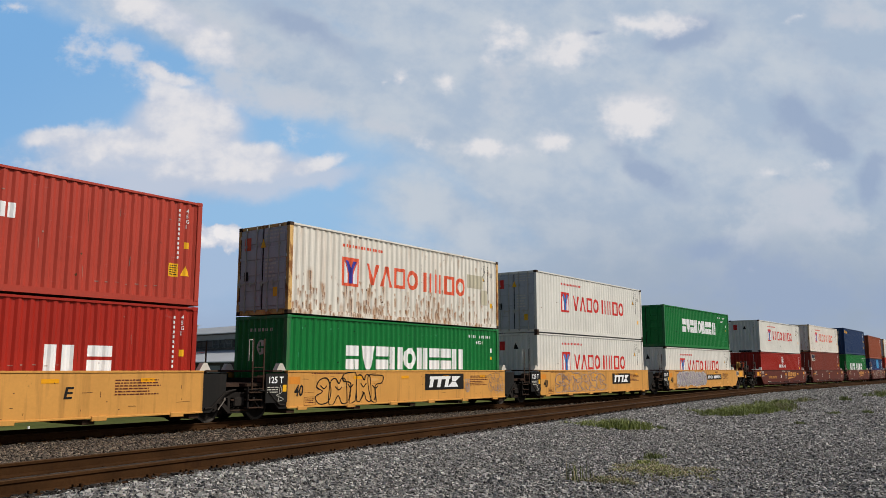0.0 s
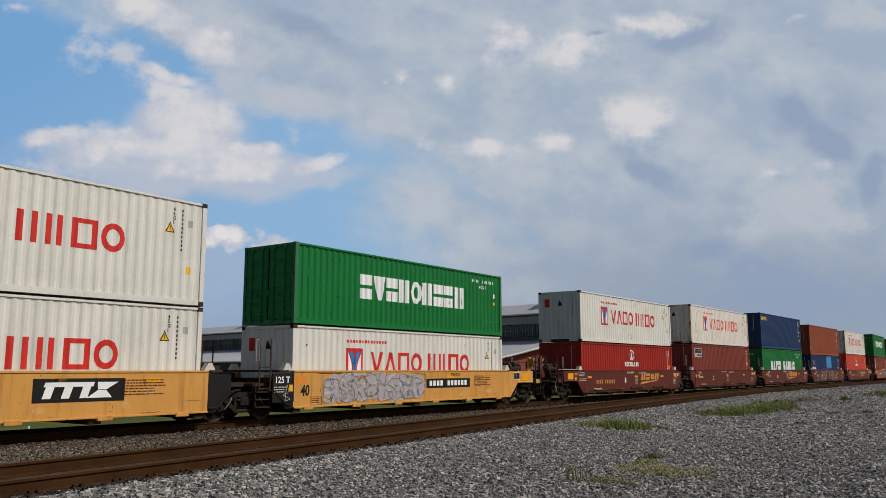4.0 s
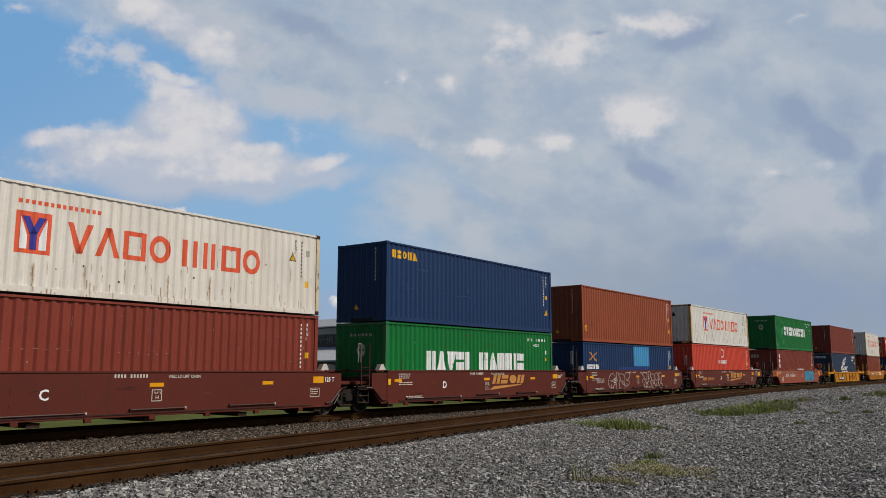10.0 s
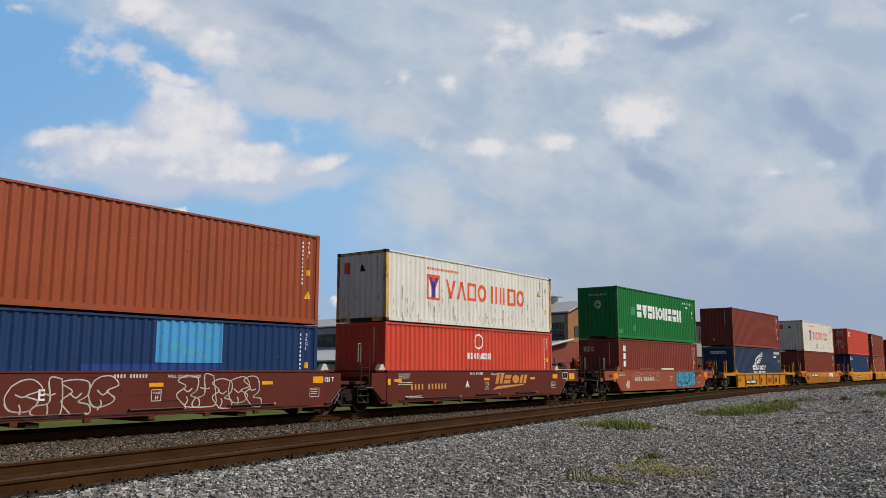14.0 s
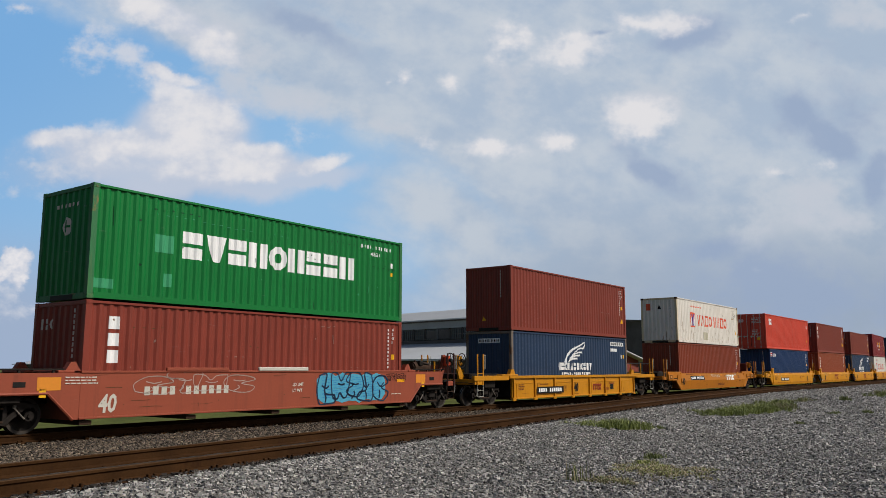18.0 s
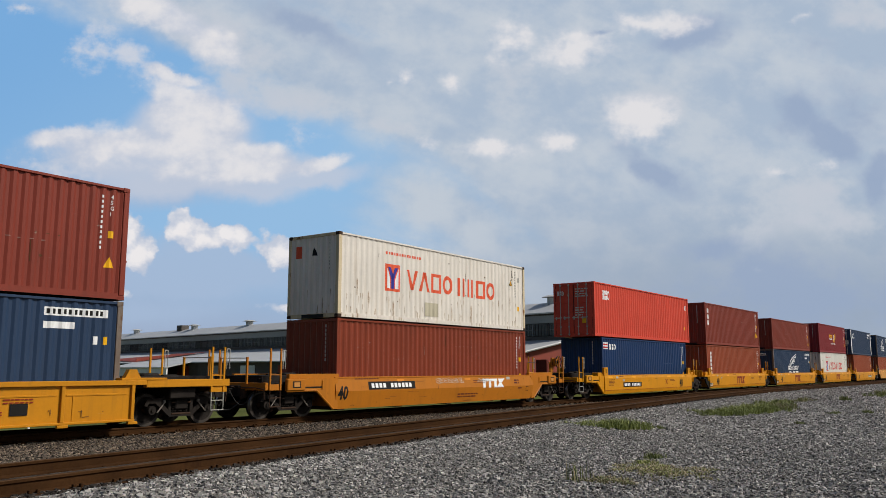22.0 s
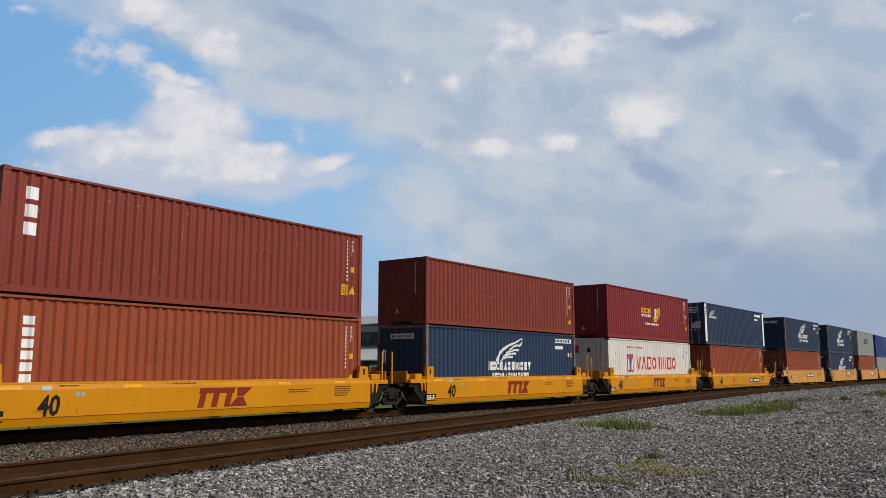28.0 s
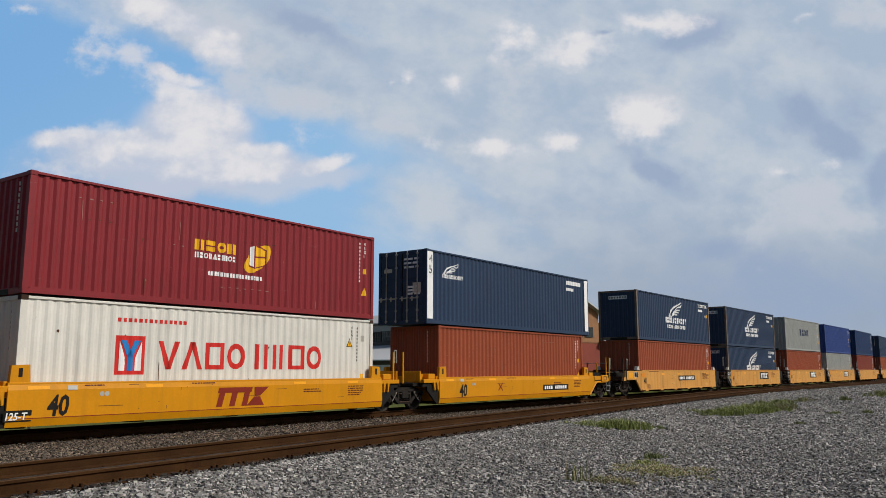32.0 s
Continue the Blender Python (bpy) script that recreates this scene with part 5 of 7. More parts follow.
    # container guides at the corners of the well
    for sx in (-1, 1):
        for sg in (-1, 1):
            if style == "bent":
                g = Geo().prism([(sx * 5.82, top - 0.08), (sx * 6.3, top - 0.08), (sx * 6.27, top + 0.4), (sx * 5.86, top + 0.42)], sg * 1.40, sg * 1.28)
                gd = part("container_guide", g, color, t)
                # black patch laid on the guide: the slot's dark inside, not cut out
                part("slot", Geo().box((sx * 6.02, sg * 1.404, top + 0.14), (sx * 6.11, sg * 1.4015, top + 0.34)), BLACK, gd)
                part("guide_block", Geo().box((sx * 6.5, sg * 1.36, 1.12), (sx * 6.92, sg * 1.0, 1.32), 0.02), color, t)
            elif style == "ribbed":
                part("container_guide", Geo().prism([(sx * 6.1, 1.21), (sx * 6.6, 1.21), (sx * 6.45, 1.48), (sx * 6.25, 1.48)], sg * 1.42, sg * 1.26), color, t)
                part("guide_shelf", Geo().box((sx * 6.0, sg * 1.49, 1.21), (sx * 7.3, sg * 1.2, 1.27), 0.01), color, t)
            elif style == "wedge":
                part("container_guide", Geo().box((sx * 6.12, sg * 1.36, top - 0.03), (sx * 8.3, sg * 1.22, top + 0.12), 0.012), color, t)
            else:
                part("container_guide", Geo().prism([(sx * 6.17, 1.45), (sx * 6.55, 1.45), (sx * 6.42, 1.66), (sx * 6.30, 1.66)], sg * 1.30, sg * 1.12), OFFWHITE if style in ("flat", "plain") and color is not P_SALMON else color, t)
                part("guide_beam", Geo().box((sx * 6.35, sg * 1.36, 1.40), (sx * 6.75, sg * 0.2, 1.46), 0.01), end_color, t)
    def face(z):
        if style == "wedge":
            return -1.4665 + (0.1818 * (z - 0.78) if z > 0.78 else 0.158 * (0.78 - z))
        if style == "bent":
            return -1.4615 + (0.2333 * (z - 1.02) if z > 1.02 else 0.265 * (0.38 - z) if z < 0.38 else 0)
        return -1.4265

    for name, polys, mat, *dy in [(q[0], p, *q[2:]) for q in marks for p in (q[1].groups if isinstance(q[1], Letters) else [q[1]])]:
        up = dy[0] if dy else 0.012 if style == "ribbed" else 0
        ob = part(name, drape(split(polys, {"wedge": 0.78, "bent": 1.02}.get(style)), [], lambda x, z: (x, face(z) - up, z)), mat, t)
        if name in FINE_PRINT:
            tagged(ob, kind="stuff")
    ride(t, s)
    return t


# ---- the train, car by car ----
LOW = 0.28


def box_logo(x, z, w, h, ink, mid):
    """A square emblem: red frame with a two-coloured fork, as plain shapes."""
    def at(pts):
        return [(x + w * p, z + h * q) for p, q in pts]
    pale = [at([(0.13, 0.1), (0.33, 0.1), (0.33, 0.4), (0.13, 0.86)]), at([(0.67, 0.1), (0.87, 0.1), (0.87, 0.86), (0.67, 0.4)])]
    fork = [at([(0.41, 0.1), (0.59, 0.1), (0.59, 0.5), (0.41, 0.5)]), at([(0.41, 0.46), (0.59, 0.46), (0.38, 0.88), (0.16, 0.88)]), at([(0.41, 0.46), (0.59, 0.46), (0.84, 0.88), (0.62, 0.88)])]
    return [("emblem_ground", [quad(x, z, w, h)], ink, "side"), ("emblem_bar", singles(pale), WHITE, "side2"), ("emblem_fork", fork, mid, "side3")]


def code_marks(high, dense=True):
    """Upright numbers and stickers near the right end of the long wall, as plain bars."""
    z = high - 0.35
    return [("serial_number", singles(column(5.35, z, 11 if dense else 8, 0.045, 0.075, 0.13)), WHITE, "side"),
            ("type_code", [q for i, c in enumerate("45G1") for q in moved(text_faces(c, 0.11, 0.8), 5.6, z - 0.145 * i)], WHITE, "side"),
            ("sticker", [quad(5.58, z - 1.0, 0.13, 0.18)], M_YELLOW, "side"),
            ("warning_triangle", [[(5.5, z - 1.75), (5.78, z - 1.75), (5.64, z - 1.48)]], M_YELLOW, "side")]


def scars(seed, high, mat, n=22, rubbed=True):
    """Short scratches, rubbed folds and small dents on a long wall."""
    r = random.Random(seed)
    out = []
    for i in range(n):
        x, z = r.uniform(-5.7, 5.7), r.uniform(0.3, high - 0.3)
        if i % 4 == 0 and rubbed:
            # a row of folds rubbed at one height
            for j in range(r.randint(2, 7)):
                if x + 0.278 * j < 5.7:
                    out.append(quad(x + 0.278 * j, z + r.uniform(-0.02, 0.02), r.uniform(0.05, 0.12), r.uniform(0.012, 0.03)))
        elif i % 4 == 1:
            out += stroke([(x, z), (x + r.uniform(-0.02, 0.02), max(0.22, z - r.uniform(0.1, 0.5)))], r.uniform(0.006, 0.018))
        else:
            a = r.uniform(0.015, 0.04)
            out.append([(x + a * r.uniform(0.5, 1.2) * math.cos(1.05 * j), z + a * r.uniform(0.5, 1.4) * math.sin(1.05 * j)) for j in range(6)])
    return ("surface_wear", out, mat, "side2")


def white_line(s, z, high, old=True, rusty=None, doors=False, group="", mended=()):
    ink, fork = (M_ORANGE, M_BLUE) if old else (M_RED, M_CYAN)
    zl = 1.07 if high > 2.7 else 0.93
    c = rusty or C_WHITE
    marks = box_logo(-3.65, zl, 0.84, 0.98, ink, fork) + [
        ("brand_name", blocks("VABO", -2.42, zl + 0.13, 3.0, 0.74, 0.12, slim=0.15) + blocks("MIBO", 0.86, zl + 0.13, 2.85, 0.74, 0.12, slim=0.15), ink, "side"),
        ("web_address", blocks(14, -3.62, high - 0.5, 2.1, 0.1, 0.4, holes=False), ink, "side"),
        ("serial_number", singles(column(5.3, high - 0.35, 10, 0.035, 0.07, 0.12)), BLACK, "side"),
        ("sticker", [quad(5.5, 0.85, 0.13, 0.2)], M_YELLOW, "side"),
        ("warning_triangle", [[(4.78, high - 0.95), (5.08, high - 0.95), (4.93, high - 0.65)]], BLACK, "side"),
        ("warning_sign", [[(4.82, high - 0.927), (5.04, high - 0.927), (4.93, high - 0.71)]], M_YELLOW, "side2"), ("warning_bolt", [[(4.92, high - 0.9), (4.945, high - 0.9), (4.94, high - 0.78), (4.92, high - 0.78)]], BLACK, "side3"),
        ("sticker", [quad(5.5, high - 0.75, 0.15, 0.2)], GALV, "side"), ("type_code", [q for i, c in enumerate("45G1" if high > 2.7 else "42G1") for q in moved(text_faces(c, 0.1, 0.8), 5.02, high - 0.35 - 0.12 * i)], BLACK, "side"),
        ("end_number", column(0.75, high - 0.3, 9, 0.035, 0.07, 0.12), BLACK, "door" if doors else "front")]
    marks += [scars(int(s), high, M_SCRAPE, 16 if old else 8, False)]
    marks += [("repair_patch", [quad(*q)], M_PATCH, "side3") for q in mended]
    end = "door" if doors else "front"
    marks += [("end_emblem", [quad(-0.86, high - 0.8, 0.3, 0.42)], ink, end), ("end_triangle", [[(-0.1, high - 0.75), (0.16, high - 0.75), (0.03, high - 0.45)]], M_YELLOW if doors else BLACK, end)]
    if doors:
        marks += [("door_sticker", [quad(0.55, 0.55, 0.22, 0.3)], M_YELLOW, "door"), ("door_code", lines(0.1, high - 0.25, 0.9, 3, 0.12, 0.05, 3) + lines(0.15, 1.7, 0.5, 5, 0.13, 0.06, 4), OFFWHITE, "door"),
                  ("door_placard", [quad(-0.86, 1.1, 0.2, 0.3)], BLACK, "door")]
    return container(s, z, FORTY, high, c, "white steel container with a red square emblem and red name" if not rusty else "weathered white container with rust streaks and a red emblem",
                     doors, C_DOOR if doors else None, None if not rusty else C_POST_CREAM if rusty is C_CREAM else C_POST_RUST, marks, "containers on the train", RUSTY, DEEP if rusty is C_WHITE_RUSTY else 0.02)


def green_line(s, z, high, word=(-3.4, 1.2, 6.9, 0.8), doors=False, shabby=False, code="EVEBOBEEB"):
    x, zz, w, h = word
    marks = [("brand_name", blocks(code, x, zz, w, h, 0.06), WHITE, "side"), ("serial_number", singles([quad(3.9 + 0.15 * i, high - 0.42, 0.06, 0.12) for i in range(11) if i != 4]), WHITE, "side"),
             ("type_code", moved(text_faces("45G1" if high > 2.7 else "42G1", 0.13, 1.25), 4.4, high - 0.66), WHITE, "side"),
             ("sticker", [quad(5.5, high - 1.0, 0.1, 0.18)], WHITE, "side"), ("sticker", [quad(5.5, high - 1.3, 0.1, 0.13)], M_YELLOW, "side")]
    if not doors:
        marks += [("round_emblem", [disc(0.0, high - 1.0, 0.2, 0.24)], OFFWHITE, "front"), ("emblem_cross", [quad(-0.03, high - 1.16, 0.06, 0.32), quad(-0.14, high - 1.03, 0.28, 0.06)], C_GREEN, "front2"),
                  ("end_number", [quad(-0.5 + 0.11 * i, high - 0.5, 0.05, 0.1) for i in range(10)], OFFWHITE, "front")]
    if shabby:
        marks += [("repair_patch", [quad(-4.27, 1.36, 0.6, 0.48)], M_TEALGREEN, "side"), ("repair_patch", [quad(-6.0, 0.28, 0.6, 0.24)], M_TEALGREEN, "side"), ("repair_patch", [quad(-3.95, 0.45, 0.25, 0.36)], M_TEALGREEN, "side")]
    marks += [scars(int(s), high, M_TEALGREEN, 14), scars(int(s) + 1, high, M_DEEPGREEN, 18)] + ([scars(77, high, M_SCRAPE, 40)] if code.startswith("BA") else [])
    return container(s, z, FORTY, high, C_GREEN, "green steel container with a long white name", doors, None, C_POST_GREEN, marks, "containers on the train", C_POST_GREEN)


def plain_line(s, z, high, color, label, extra=(), length=FORTY, doors=False, caution=True, plate=False):
    marks = code_marks(high) if length == FORTY else []
    if plate:
        marks += [("caution_plate", [quad(5.1, 0.75, 0.3, 0.36)], M_YELLOW, "side"), ("caution_print", lines(5.13, 1.04, 0.24, 5, 0.06, 0.025, 9, 0.2), BLACK, "side2")]
    if caution:
        marks += [("end_number", column(0.62, high - 0.3, 9, 0.04, 0.1, 0.14), OFFWHITE, "front"),
                  ("end_triangle", [[(-0.35, 0.45), (-0.15, 0.45), (-0.25, 0.65)]], M_YELLOW, "front")] if not doors else []
    marks += [scars(int(s + 10 * z), high, M_RUBBLUE if color in (C_NAVY, C_BLUE, C_ROYAL) else M_RUB, 14), scars(int(s + 10 * z) + 1, high, BLACK if color in (C_NAVY, C_BLUE, C_ROYAL) else M_SCRAPE, 8)] if length == FORTY else []
    return container(s, z, length, high, color, label, doors, None, None, list(marks) + list(extra), "containers on the train")


def tapered(pts, w0, w1):
    """A drawn line that thins or swells along its way, as quads."""
    n, rim = len(pts), []
    for i, (x, z) in enumerate(pts):
        a, b = pts[max(0, i - 1)], pts[min(n - 1, i + 1)]
        l = math.hypot(b[0] - a[0], b[1] - a[1]) or 1
        w = (w0 + (w1 - w0) * i / (n - 1)) / 2
        nx, nz = -(b[1] - a[1]) / l * w, (b[0] - a[0]) / l * w
        rim.append(((x - nx, z - nz), (x + nx, z + nz)))
    return [[p[0], q[0], q[1], p[1]] for p, q in zip(rim, rim[1:])]


def wing_marks(x0, z0, k=1.0):
    """A feathered emblem over a name, as plain shapes."""
    def at(*pts):
        return curve_pts([(x0 + p * k, z0 + q * k) for p, q in pts], 8)
    w = tapered(at((0.12, 0.5), (0.36, 0.86), (0.9, 1.12), (1.5, 1.28), (2.02, 1.46)), 0.16 * k, 0.05 * k)
    w += tapered(at((2.02, 1.46), (1.98, 1.3), (1.86, 1.16)), 0.05 * k, 0.09 * k)
    for i, (tip_x, tip_z) in enumerate(((1.86, 1.16), (1.72, 0.98), (1.52, 0.84), (1.26, 0.7))):
        w += tapered(at((tip_x, tip_z), (tip_x - 0.42, tip_z - 0.02), (0.84 - 0.08 * i, 0.86 - 0.08 * i), (0.5 - 0.04 * i, 0.66 - 0.04 * i)), 0.085 * k, 0.03 * k)
    return w


def logistics_line(s, z, high=HC, color=None):
    k = [("feather_emblem", wing_marks(-1.2, 0.97, 1.1), WHITE, "side"), ("brand_name", blocks(12, -1.75, 1.17, 3.55, 0.36, 0.14), WHITE, "side"), ("brand_subtitle", blocks(13, -1.4, 0.84, 3.0, 0.22, 0.2), WHITE, "side")]
    k += [("number_plate_panel", [quad(4.1, 2.46, 1.6, 0.2), quad(4.1, 2.16, 0.75, 0.16)], WHITE, "side"), ("end_number_panel", [quad(-0.55, high - 0.52, 1.15, 0.2)], WHITE, "front"),
          ("serial_number", singles([quad(4.16 + 0.135 * i, 2.5, 0.07, 0.12) for i in range(11)]), BLACK, "side2"), ("sticker", [quad(5.35, 1.8, 0.12, 0.2)], WHITE, "side"), ("sticker", [quad(5.62, 1.8, 0.1, 0.2)], M_YELLOW, "side"),
          ("end_number", [quad(-0.5 + 0.1 * i, high - 0.475, 0.05, 0.11) for i in range(11)], BLACK, "front2")]
    return container(s, z, FORTY, high, color or C_NAVY, "slate-blue steel container with a white feather emblem", False, None, C_POST_WORN, k, "containers on the train")


def reflectors(xs, z=1.16, w=0.42, h=0.1):
    return ("reflector", singles([quad(x, z, w, h) for x in xs]), M_REFLECT)


def small_print(x, z, w, n, mat, seed):
    return ("small_print", lines(x, z, w, n, 0.07, 0.03, seed), mat)


def forty(x, z, h=0.36, mat=None, slant=0.12):
    return ("size_number", moved(text_faces("40", h, 0.78, slant, 0.03), x, z), mat or BLACK)


BUBBLES = [[(0.15, 1.0), (0.55, 1.05), (0.5, 0.4), (0.98, 0.28), (1.04, 0.02), (0.5, -0.04), (0.08, 0.0), (0.02, 0.5)],
           [(0.1, 0.12), (0.0, 0.5), (0.25, 0.85), (0.75, 0.84), (0.98, 0.6), (0.6, 0.42), (1.02, 0.25), (0.8, -0.04), (0.4, -0.03)],
           [(0.0, 0.0), (0.04, 0.78), (0.34, 0.92), (0.52, 0.74), (0.7, 0.93), (1.0, 0.8), (1.06, 0.02), (0.76, -0.02), (0.54, 0.3), (0.3, 0.0)],
           [(0.4, 1.0), (0.92, 1.06), (0.96, 0.76), (0.6, 0.66), (0.94, 0.45), (0.9, 0.06), (0.45, -0.05), (0.04, 0.1), (0.4, 0.34), (0.06, 0.6)]]


def tagline(seed, x0, x1, z0, z1, mat, w=0.05, n=5, name="graffiti"):
    """A sprayed tag: swollen outlines that overlap, with heavy strokes inside, and spell nothing."""
    r = random.Random(seed)
    out, step, last = [], (x1 - x0) / n, -1
    for i in range(n):
        k = r.choice([q for q in range(4) if q != last])
        last = k
        wide, tall, drop, lean = step * r.uniform(1.05, 1.35), (z1 - z0) * r.uniform(0.82, 1.0), (z1 - z0) * r.uniform(0.0, 0.1), r.uniform(-0.08, 0.12)
        px = x0 + i * step - 0.05 * step

        def at(u, v):
            return (px + wide * (u + lean * v), min(max(z0 + drop + tall * v * 0.93, z0), z1))
        mirror, upset = r.random() < 0.5, r.random() < 0.5
        ring = [at((1 - u if mirror else u) + r.uniform(-0.05, 0.05), (1 - v if upset else v) + r.uniform(-0.03, 0.03)) for u, v in BUBBLES[k]]
        line = curve_pts(ring + [ring[0]], 5)
        out += stroke(line, w)
        # shade on one side of the outline
        side = len(line) // 2
        out += stroke([(p - w * 0.5, q - w * 0.2) for p, q in line[side // 3:side]], w * 0.9)
        out += stroke(curve_pts([at(0.3, 0.62), at(0.5, 0.52 + r.uniform(-0.06, 0.06)), at(0.68, 0.6)], 4), w * 1.1)
        if r.random() < 0.7:
            out += stroke(curve_pts([at(0.45, 0.32), at(0.5, 0.2), at(0.42 + r.uniform(-0.1, 0.1), 0.05)], 3), w * 1.2)
    return (name, out, mat)


def spray_fill(x0, x1, z0, z1, seed):
    """The filled ground of a tag: one patch with a lobed outline."""
    r = random.Random(seed)
    n = max(8, int((x1 - x0) / 0.16))
    mid = (z0 + z1) / 2
    up, low = [], []
    for i in range(n + 1):
        end = min(1.0, 0.55 + 0.9 * min(i, n - i) / (0.12 * n))
        x = x0 + (x1 - x0) * i / n
        up.append((x, mid + end * (z1 - mid - 0.12 * (z1 - z0) * (abs(math.sin(i * 0.9)) * 0.8 + 0.4 * r.random()))))
        low.append((x, mid + end * (z0 - mid + 0.1 * (z1 - z0) * (abs(math.sin(i * 0.7 + 1)) * 0.7 + 0.5 * r.random()))))
    return [[low[i], low[i + 1], up[i + 1], up[i]] for i in range(n)]


def wavy_shade(x0, x1, z0, z1, rows, mat):
    """Thin wavy lines sprayed across a tag's ground."""
    out = []
    for i in range(rows):
        z = z0 + (z1 - z0) * (i + 0.5) / rows
        pts = [(x0 + (x1 - x0) * q / 24, min(max(z + 0.022 * math.sin(q * 1.1 + i * 1.7), z0), z1)) for q in range(25)]
        out += stroke(pts, 0.012)
    return ("graffiti_shade", out, mat, 0.002)


def scrapes(seed, n, x0, x1, z0=0.36, z1=1.38, mat=None):
    """Thin scratches and knocks along a car's side."""
    r = random.Random(seed)
    out = []
    for i in range(n):
        x, z, l = r.uniform(x0, x1), r.uniform(z0, z1), r.uniform(0.05, 0.5) * (0.5 if i % 3 else 1)
        if i % 3 == 0:
            out += stroke([(x, z), (x + l, min(z1, z + r.uniform(-0.01, 0.015))), (x + l * 1.4, min(z1, z + r.uniform(-0.01, 0.02)))], r.uniform(0.006, 0.014))
        elif i % 3 == 1:
            out += stroke([(x, z), (x + r.uniform(-0.01, 0.01), max(z0, z - l * 0.6))], r.uniform(0.006, 0.016))
        else:
            out.append([(x + 0.025 * r.uniform(0.4, 1) * math.cos(1.05 * j), z + 0.02 * r.uniform(0.4, 1) * math.sin(1.05 * j)) for j in range(6)])
    return ("surface_wear", out, mat or M_SCRAPE)


def patches(seed, n, x0, x1, mat, z0=0.5, z1=1.25):
    """Bleached or painted-over blotches with soft-cornered outlines."""
    r = random.Random(seed)
    out = Letters()
    out.groups = []
    for i in range(n):
        x, z, a, b = r.uniform(x0, x1), r.uniform(z0, z1), r.uniform(0.12, 0.34), r.uniform(0.05, 0.13)
        p = [(x + a * r.uniform(0.75, 1.1) * math.cos(0.524 * j), z + b * r.uniform(0.7, 1.1) * math.sin(0.524 * j)) for j in range(12)]
        out.append(p)
        out.groups.append([p])
    return ("faded_patch", out, mat, -0.0015)


def boxed_print(x, z, w, h, mat, seed=4):
    """Small print inside a thin drawn frame."""
    return [("print_frame", stroke([(x, z), (x + w, z), (x + w, z + h), (x, z + h), (x, z)], 0.012), mat), ("small_print", lines(x + 0.06, z + h - 0.07, w - 0.1, 3, 0.055, 0.022, seed), mat)]


def beam_mark(x, z, w, h, lean=0.0):
    """A car owner's mark as plain shapes: a beam on three posts, and two wedges point to point."""
    def at(u, v):
        return (x + w * u + lean * v, z + h * v)
    a = [at(0, 0.72), at(0.66, 0.72), at(0.66, 1), at(0, 1)]
    posts = [[at(u, 0), at(u + 0.11, 0), at(u + 0.11, 0.74), at(u, 0.74)] for u in (0.03, 0.275, 0.52)]
    wedges = [[at(0.62, 0), at(0.98, 0), at(0.86, 0.48), at(0.74, 0.48)], [at(0.74, 0.52), at(0.86, 0.52), at(1.0, 1), at(0.7, 1)]]
    return singles([a] + posts + wedges)


def plate_marks(x, z, w, h):
    """A black plate with a brand's initials as plain white blocks."""
    b = beam_mark(x + w * 0.07, z + h * 0.16, w * 0.8, h * 0.68, 0.12)
    return [("plate", [quad(x, z, w, h)], BLACK), ("plate_initial", b, WHITE, 0.004)]


def number_plate(x, z, w, h, n=11):
    return [("plate", [quad(x, z, w, h)], BLACK), ("plate_number", [quad(x + w * 0.06 + i * w * 0.88 / n, z + h * 0.22, w * 0.055, h * 0.56) for i in range(n) if i != 4], WHITE, 0.004)]


def capacity_board(x, z, mat=None):
    return [("capacity_board", [quad(x, z, 0.86, 0.86)], BLACK), ("capacity_print", lines(x + 0.06, z + 0.44, 0.55, 3, 0.07, 0.028, 5), OFFWHITE, 0.004), ("graffiti", stroke(curve_pts([(x + 0.5, z + 0.05), (x + 0.56, z + 0.5), (x + 0.62, z + 0.3), (x + 0.42, z + 0.22), (x + 0.7, z + 0.1), (x + 0.45, z + 0.03)], 5), 0.014), OFFWHITE, 0.006),
            ("capacity_rating", moved(text_faces("125 T", 0.2, 0.95), x + 0.12, z + 0.58), WHITE, 0.004), ("sticker", [quad(x + 0.66, z + 0.32, 0.15, 0.2)], M_YELLOW, 0.004)]


def tan_car(s, ends, extra=(), **kw):
    m = [forty(-5.93, 0.68), reflectors((-3.27, -0.75, 1.75, 4.3)), ("faded_reflector", [quad(-6.16, 1.04, 0.48, 0.22)], M_FADEOR), small_print(-5.2, 1.34, 1.6, 1, P_BROWN, 7), small_print(3.6, 1.2, 1.3, 6, P_BROWN, 8),
         scrapes(int(s), 36, -6.1, 6.1), patches(int(s), 7, -5.0, 5.6, M_FADED)] + boxed_print(-5.5, 0.38, 0.5, 0.25, P_BROWN) + list(extra)
    if ends[0] == "joint":
        m += capacity_board(-7.06, 0.5)
    return well_car(s, P_TAN, ends, "flat", "faded yellow container well car with graffiti on its sides", RUSTY, marks=m, group="faded yellow articulated well cars", **kw)


